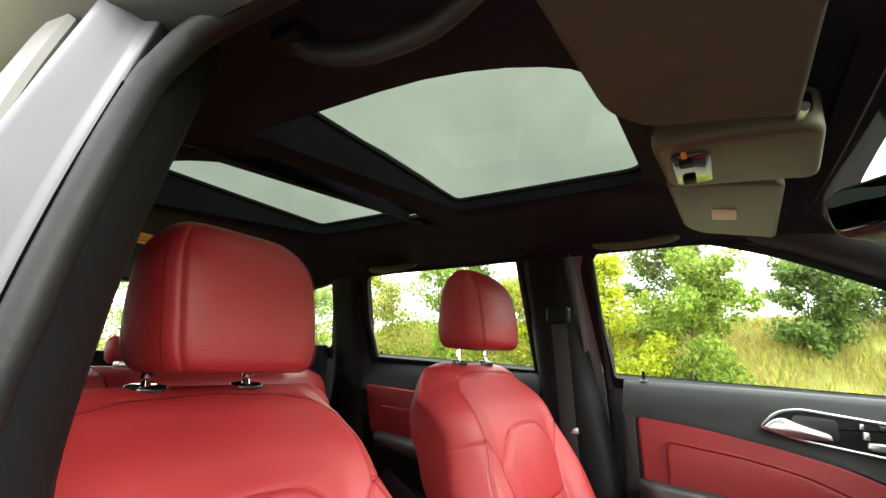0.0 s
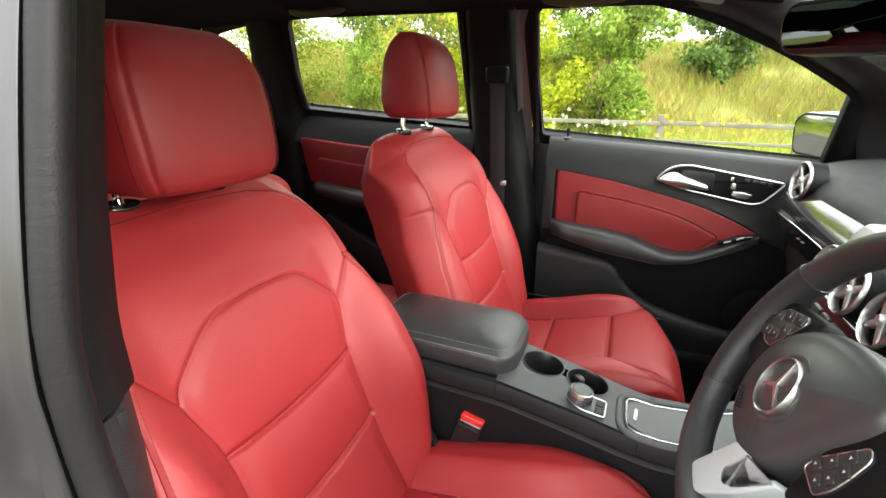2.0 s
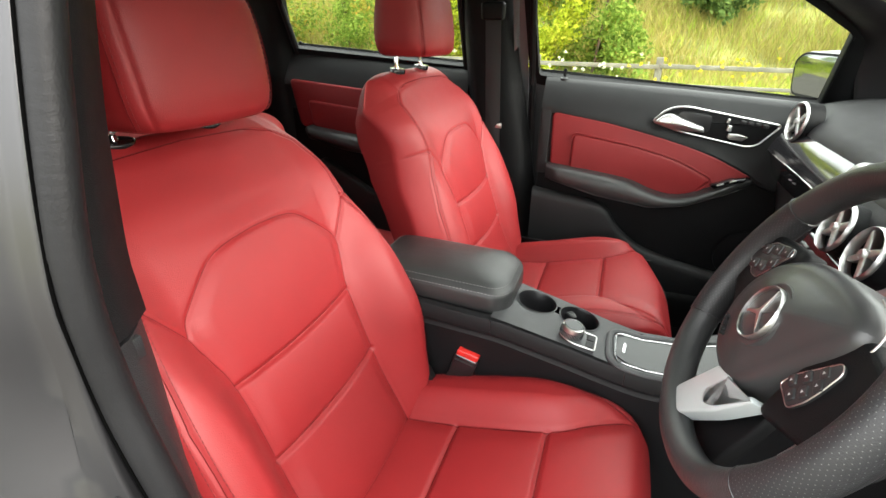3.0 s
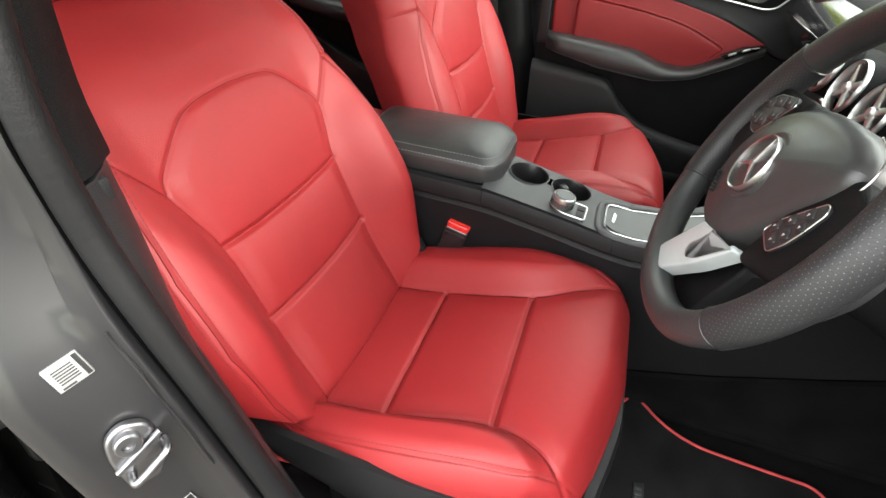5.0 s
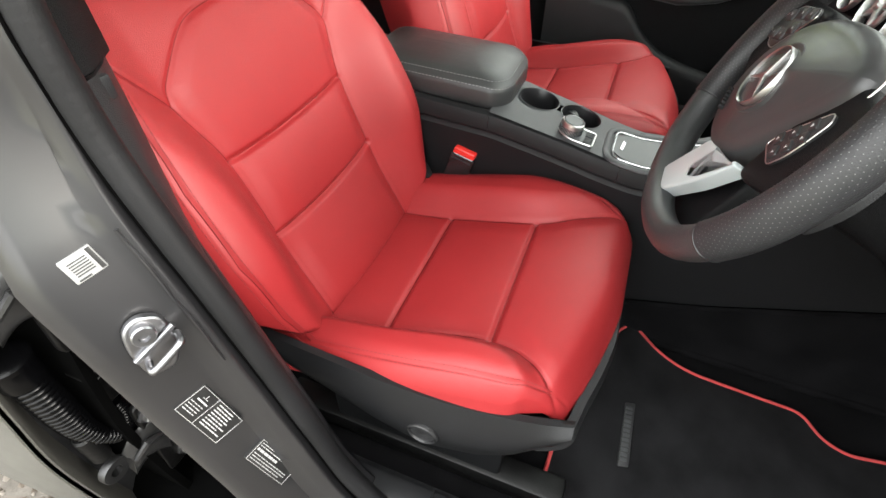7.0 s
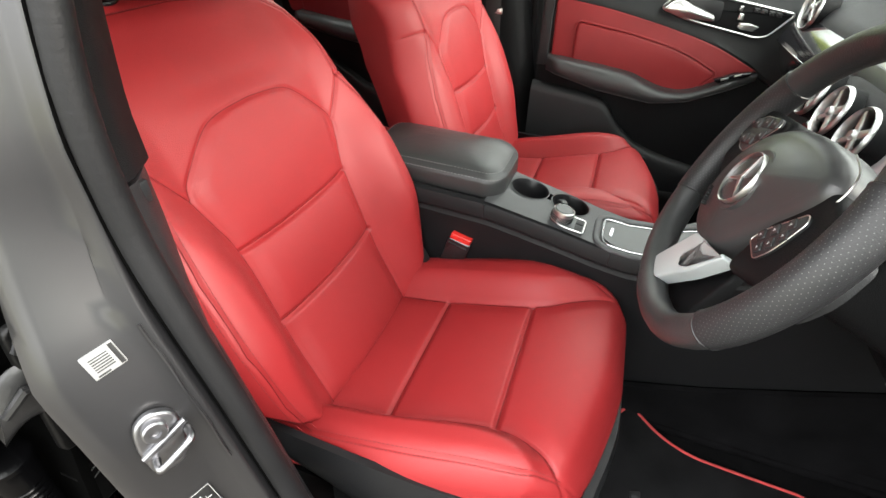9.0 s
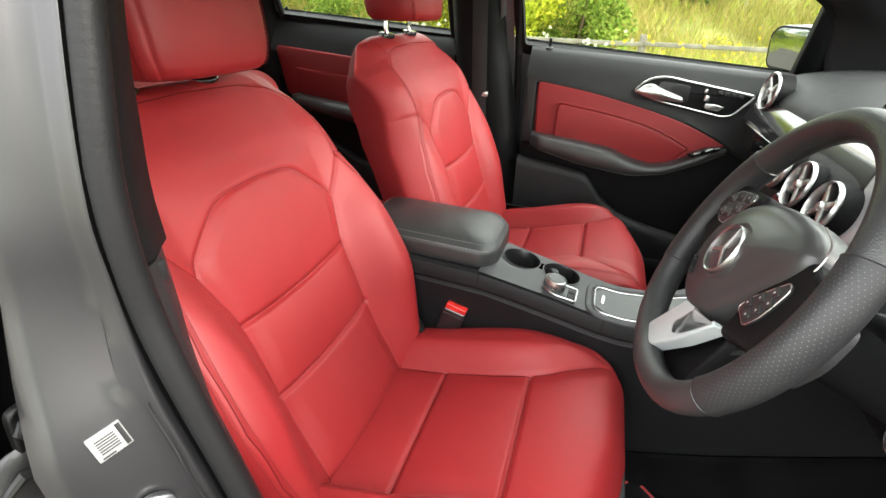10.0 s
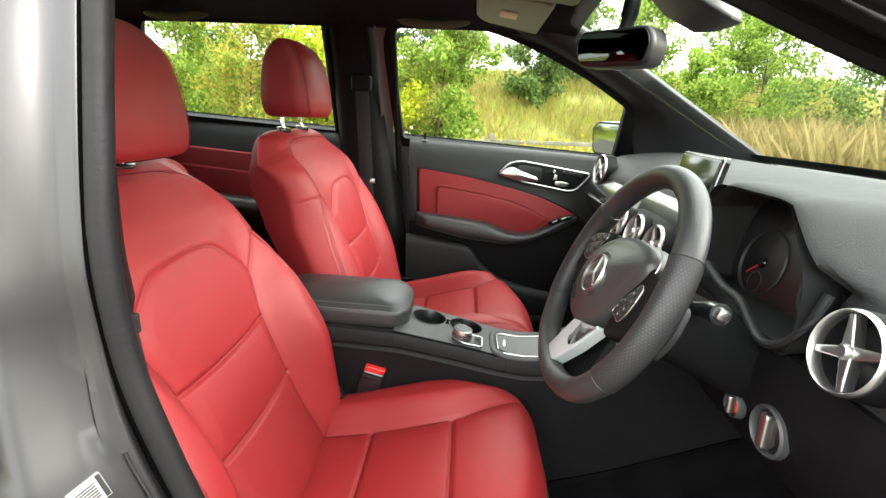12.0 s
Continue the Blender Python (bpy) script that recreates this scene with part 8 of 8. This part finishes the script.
TREES = [
    # x, y, height, spread, leaf, leaves, label
    (-5.4, 11.2, 3.4, 1.5, LEAF_BERRY, 5200, "young rowan tree with orange berries"),
    (-3.7, 12.0, 3.9, 1.5, LEAF_BRIGHT, 8000, "bright green young tree on the bank"),
    (-2.2, 11.2, 3.9, 1.4, LEAF_BRIGHT, 8500, "bright green young tree on the bank"),
    (-7.6, 12.5, 4.0, 1.6, LEAF_MID, 5500, "green young tree on the bank"),
    (-9.8, 11.5, 3.8, 1.7, LEAF_BERRY, 4500, "young rowan tree with orange berries"),
    (-12.5, 10.0, 4.6, 2.0, LEAF_MID, 5500, "green tree behind the grass"),
    (-0.75, 11.2, 3.6, 1.35, LEAF_MID, 11000, "green bushy tree beside the bank"),
    (2.0, 15.5, 2.6, 1.3, LEAF_DARK, 4500, "dark green bush on the bank"),
    (3.6, 17.6, 2.6, 1.5, LEAF_DARK, 4500, "dark green bush on the bank"),
    (6.0, 17.5, 3.0, 1.7, LEAF_MID, 4500, "green tree on top of the bank"),
    (5.9, 12.6, 2.7, 1.3, LEAF_MID, 5500, "green bush at the foot of the bank"),
    (8.3, 13.6, 3.4, 1.6, LEAF_MID, 5500, "green tree at the foot of the bank"),
    (9.5, 10.6, 3.8, 1.7, LEAF_DARK, 5500, "dark green tree in dry grass"),
    (13.0, 12.0, 5.2, 2.2, LEAF_MID, 6000, "tall green tree in dry grass"),
    (14.5, 8.0, 5.0, 2.1, LEAF_DARK, 6000, "tall dark green tree in dry grass"),
    (18.0, 9.5, 5.8, 2.4, LEAF_MID, 6000, "tall green tree behind the grass"),
    (19.0, 3.5, 5.0, 2.3, LEAF_DARK, 6000, "tall dark green tree behind the grass"),
    (21.0, -2.5, 5.2, 2.4, LEAF_DARK, 5500, "tall dark green tree behind the grass"),
    (-16.0, 6.5, 4.8, 2.2, LEAF_MID, 5500, "green tree behind the car"),
    (-17.0, 1.5, 4.2, 2.2, LEAF_DARK, 5000, "dark green tree behind the car"),
    (-15.0, 13.5, 5.0, 2.2, LEAF_DARK, 5000, "dark green tree behind the car"),
    (-4.6, 15.6, 4.2, 1.9, LEAF_DARK, 5000, "dark green tree on top of the bank"),
    (-1.2, 16.8, 3.9, 1.8, LEAF_DARK, 5000, "dark green tree on top of the bank"),
    (-8.8, 15.8, 4.4, 2.0, LEAF_DARK, 5000, "dark green tree on top of the bank"),
    (10.5, 17.5, 4.2, 2.0, LEAF_DARK, 5000, "dark green tree on top of the bank"),
]
for k, (x, y, h, s, leaf, n, lab) in enumerate(TREES):
    tree(100 + k, x, y, h, s, leaf, n, lab, 0.055 if y < 14 else 0.075)


def blades(seed, n, region, height, width, mat, name, label, lift=0.0):
    rnd = np.random.default_rng(seed)
    x = rnd.uniform(region[0], region[1], n)
    y = rnd.uniform(region[2], region[3], n)
    keep = (np.sin(x * 1.3 + 2 * np.sin(y)) + np.sin(y * 1.7 + x * 0.6) + rnd.normal(size=n) * 0.7) > -1.1
    x, y = x[keep], y[keep]
    n = len(x)
    z = land(x, y) + lift
    h = height * rnd.uniform(0.45, 1.25, n)
    a = rnd.random(n) * 6.283
    w = width * rnd.uniform(0.6, 1.4, n)
    bx, by = rnd.normal(size=n) * 0.28 * h, rnd.normal(size=n) * 0.28 * h
    ca, sa = np.cos(a) * w, np.sin(a) * w
    V = np.stack([np.stack([x - ca, y - sa, z - 0.02], 1), np.stack([x + ca, y + sa, z - 0.02], 1), np.stack([x + bx * 0.5 + ca * 0.7, y + by * 0.5 + sa * 0.7, z + h * 0.6], 1), np.stack([x + bx, y + by, z + h], 1)], 1).reshape(-1, 3)
    F = [(4 * i, 4 * i + 1, 4 * i + 2, 4 * i + 3) for i in range(n)]
    return tagged(fast_part(name, V, F, mat), label, "grass", kind="stuff")


blades(1, 75000, (-14, 14, 10.4, 19.5), 0.42, 0.0075, STRAW, "dry_grass", "tall dry straw-coloured grass on the bank")
blades(2, 60000, (5, 20, -4, 13), 1.15, 0.007, TALL_DRY, "dry_grass", "tall dry straw-coloured grass in front of the car")
blades(5, 24000, (-14, 14, 10.4, 19.0), 0.36, 0.008, GREEN_BLADE, "green_grass", "patchy green grass among the dry stalks")
blades(3, 14000, (-14, 14, 8.6, 11.5), 0.38, 0.010, GREEN_BLADE, "green_grass", "long green grass beside the fence")
blades(4, 16000, (-14, 12, 5.5, 10.0), 0.16, 0.008, GREEN_BLADE, "green_grass", "short green grass beside the fence")
blades(5, 8000, (-20, -9, -2, 12), 0.5, 0.014, GREEN_BLADE, "green_grass", "long green grass behind the car")


def flowers(seed, spots, mat, name, label, size, height):
    rnd = np.random.default_rng(seed)
    C = []
    for x, y, r, n in spots:
        for k in range(n):
            px, py = x + rnd.normal() * r, y + rnd.normal() * r
            C.append((px, py, float(land(px, py)) + height * rnd.uniform(0.6, 1.1), size * 2.2))
    V, F = leaf_cloud(rnd, C, size, len(C) * 22)
    return tagged(fast_part(name, V, F, mat), label, "flowers", kind="stuff")


flowers(21, [(2.05, 9.8, 0.28, 16), (2.9, 8.6, 0.3, 7), (3.6, 8.7, 0.4, 9), (1.2, 8.2, 0.4, 7), (0.5, 8.4, 0.3, 5), (4.3, 10.4, 0.5, 9), (5.6, 9.9, 0.6, 10), (-3.0, 9.6, 0.6, 6), (4.0, 12.0, 0.8, 6)], YELLOW, "yellow_flowers", "yellow ragwort flowers by the fence", 0.015, 0.78)
flowers(22, [(-0.75, 7.2, 0.30, 16), (-0.2, 7.6, 0.25, 8), (-2.9, 8.6, 0.6, 10), (8.5, 6.0, 1.0, 12), (10.5, 4.0, 1.2, 10)], CREAM, "cream_flowers", "cream umbel flowers by the fence", 0.014, 0.85)
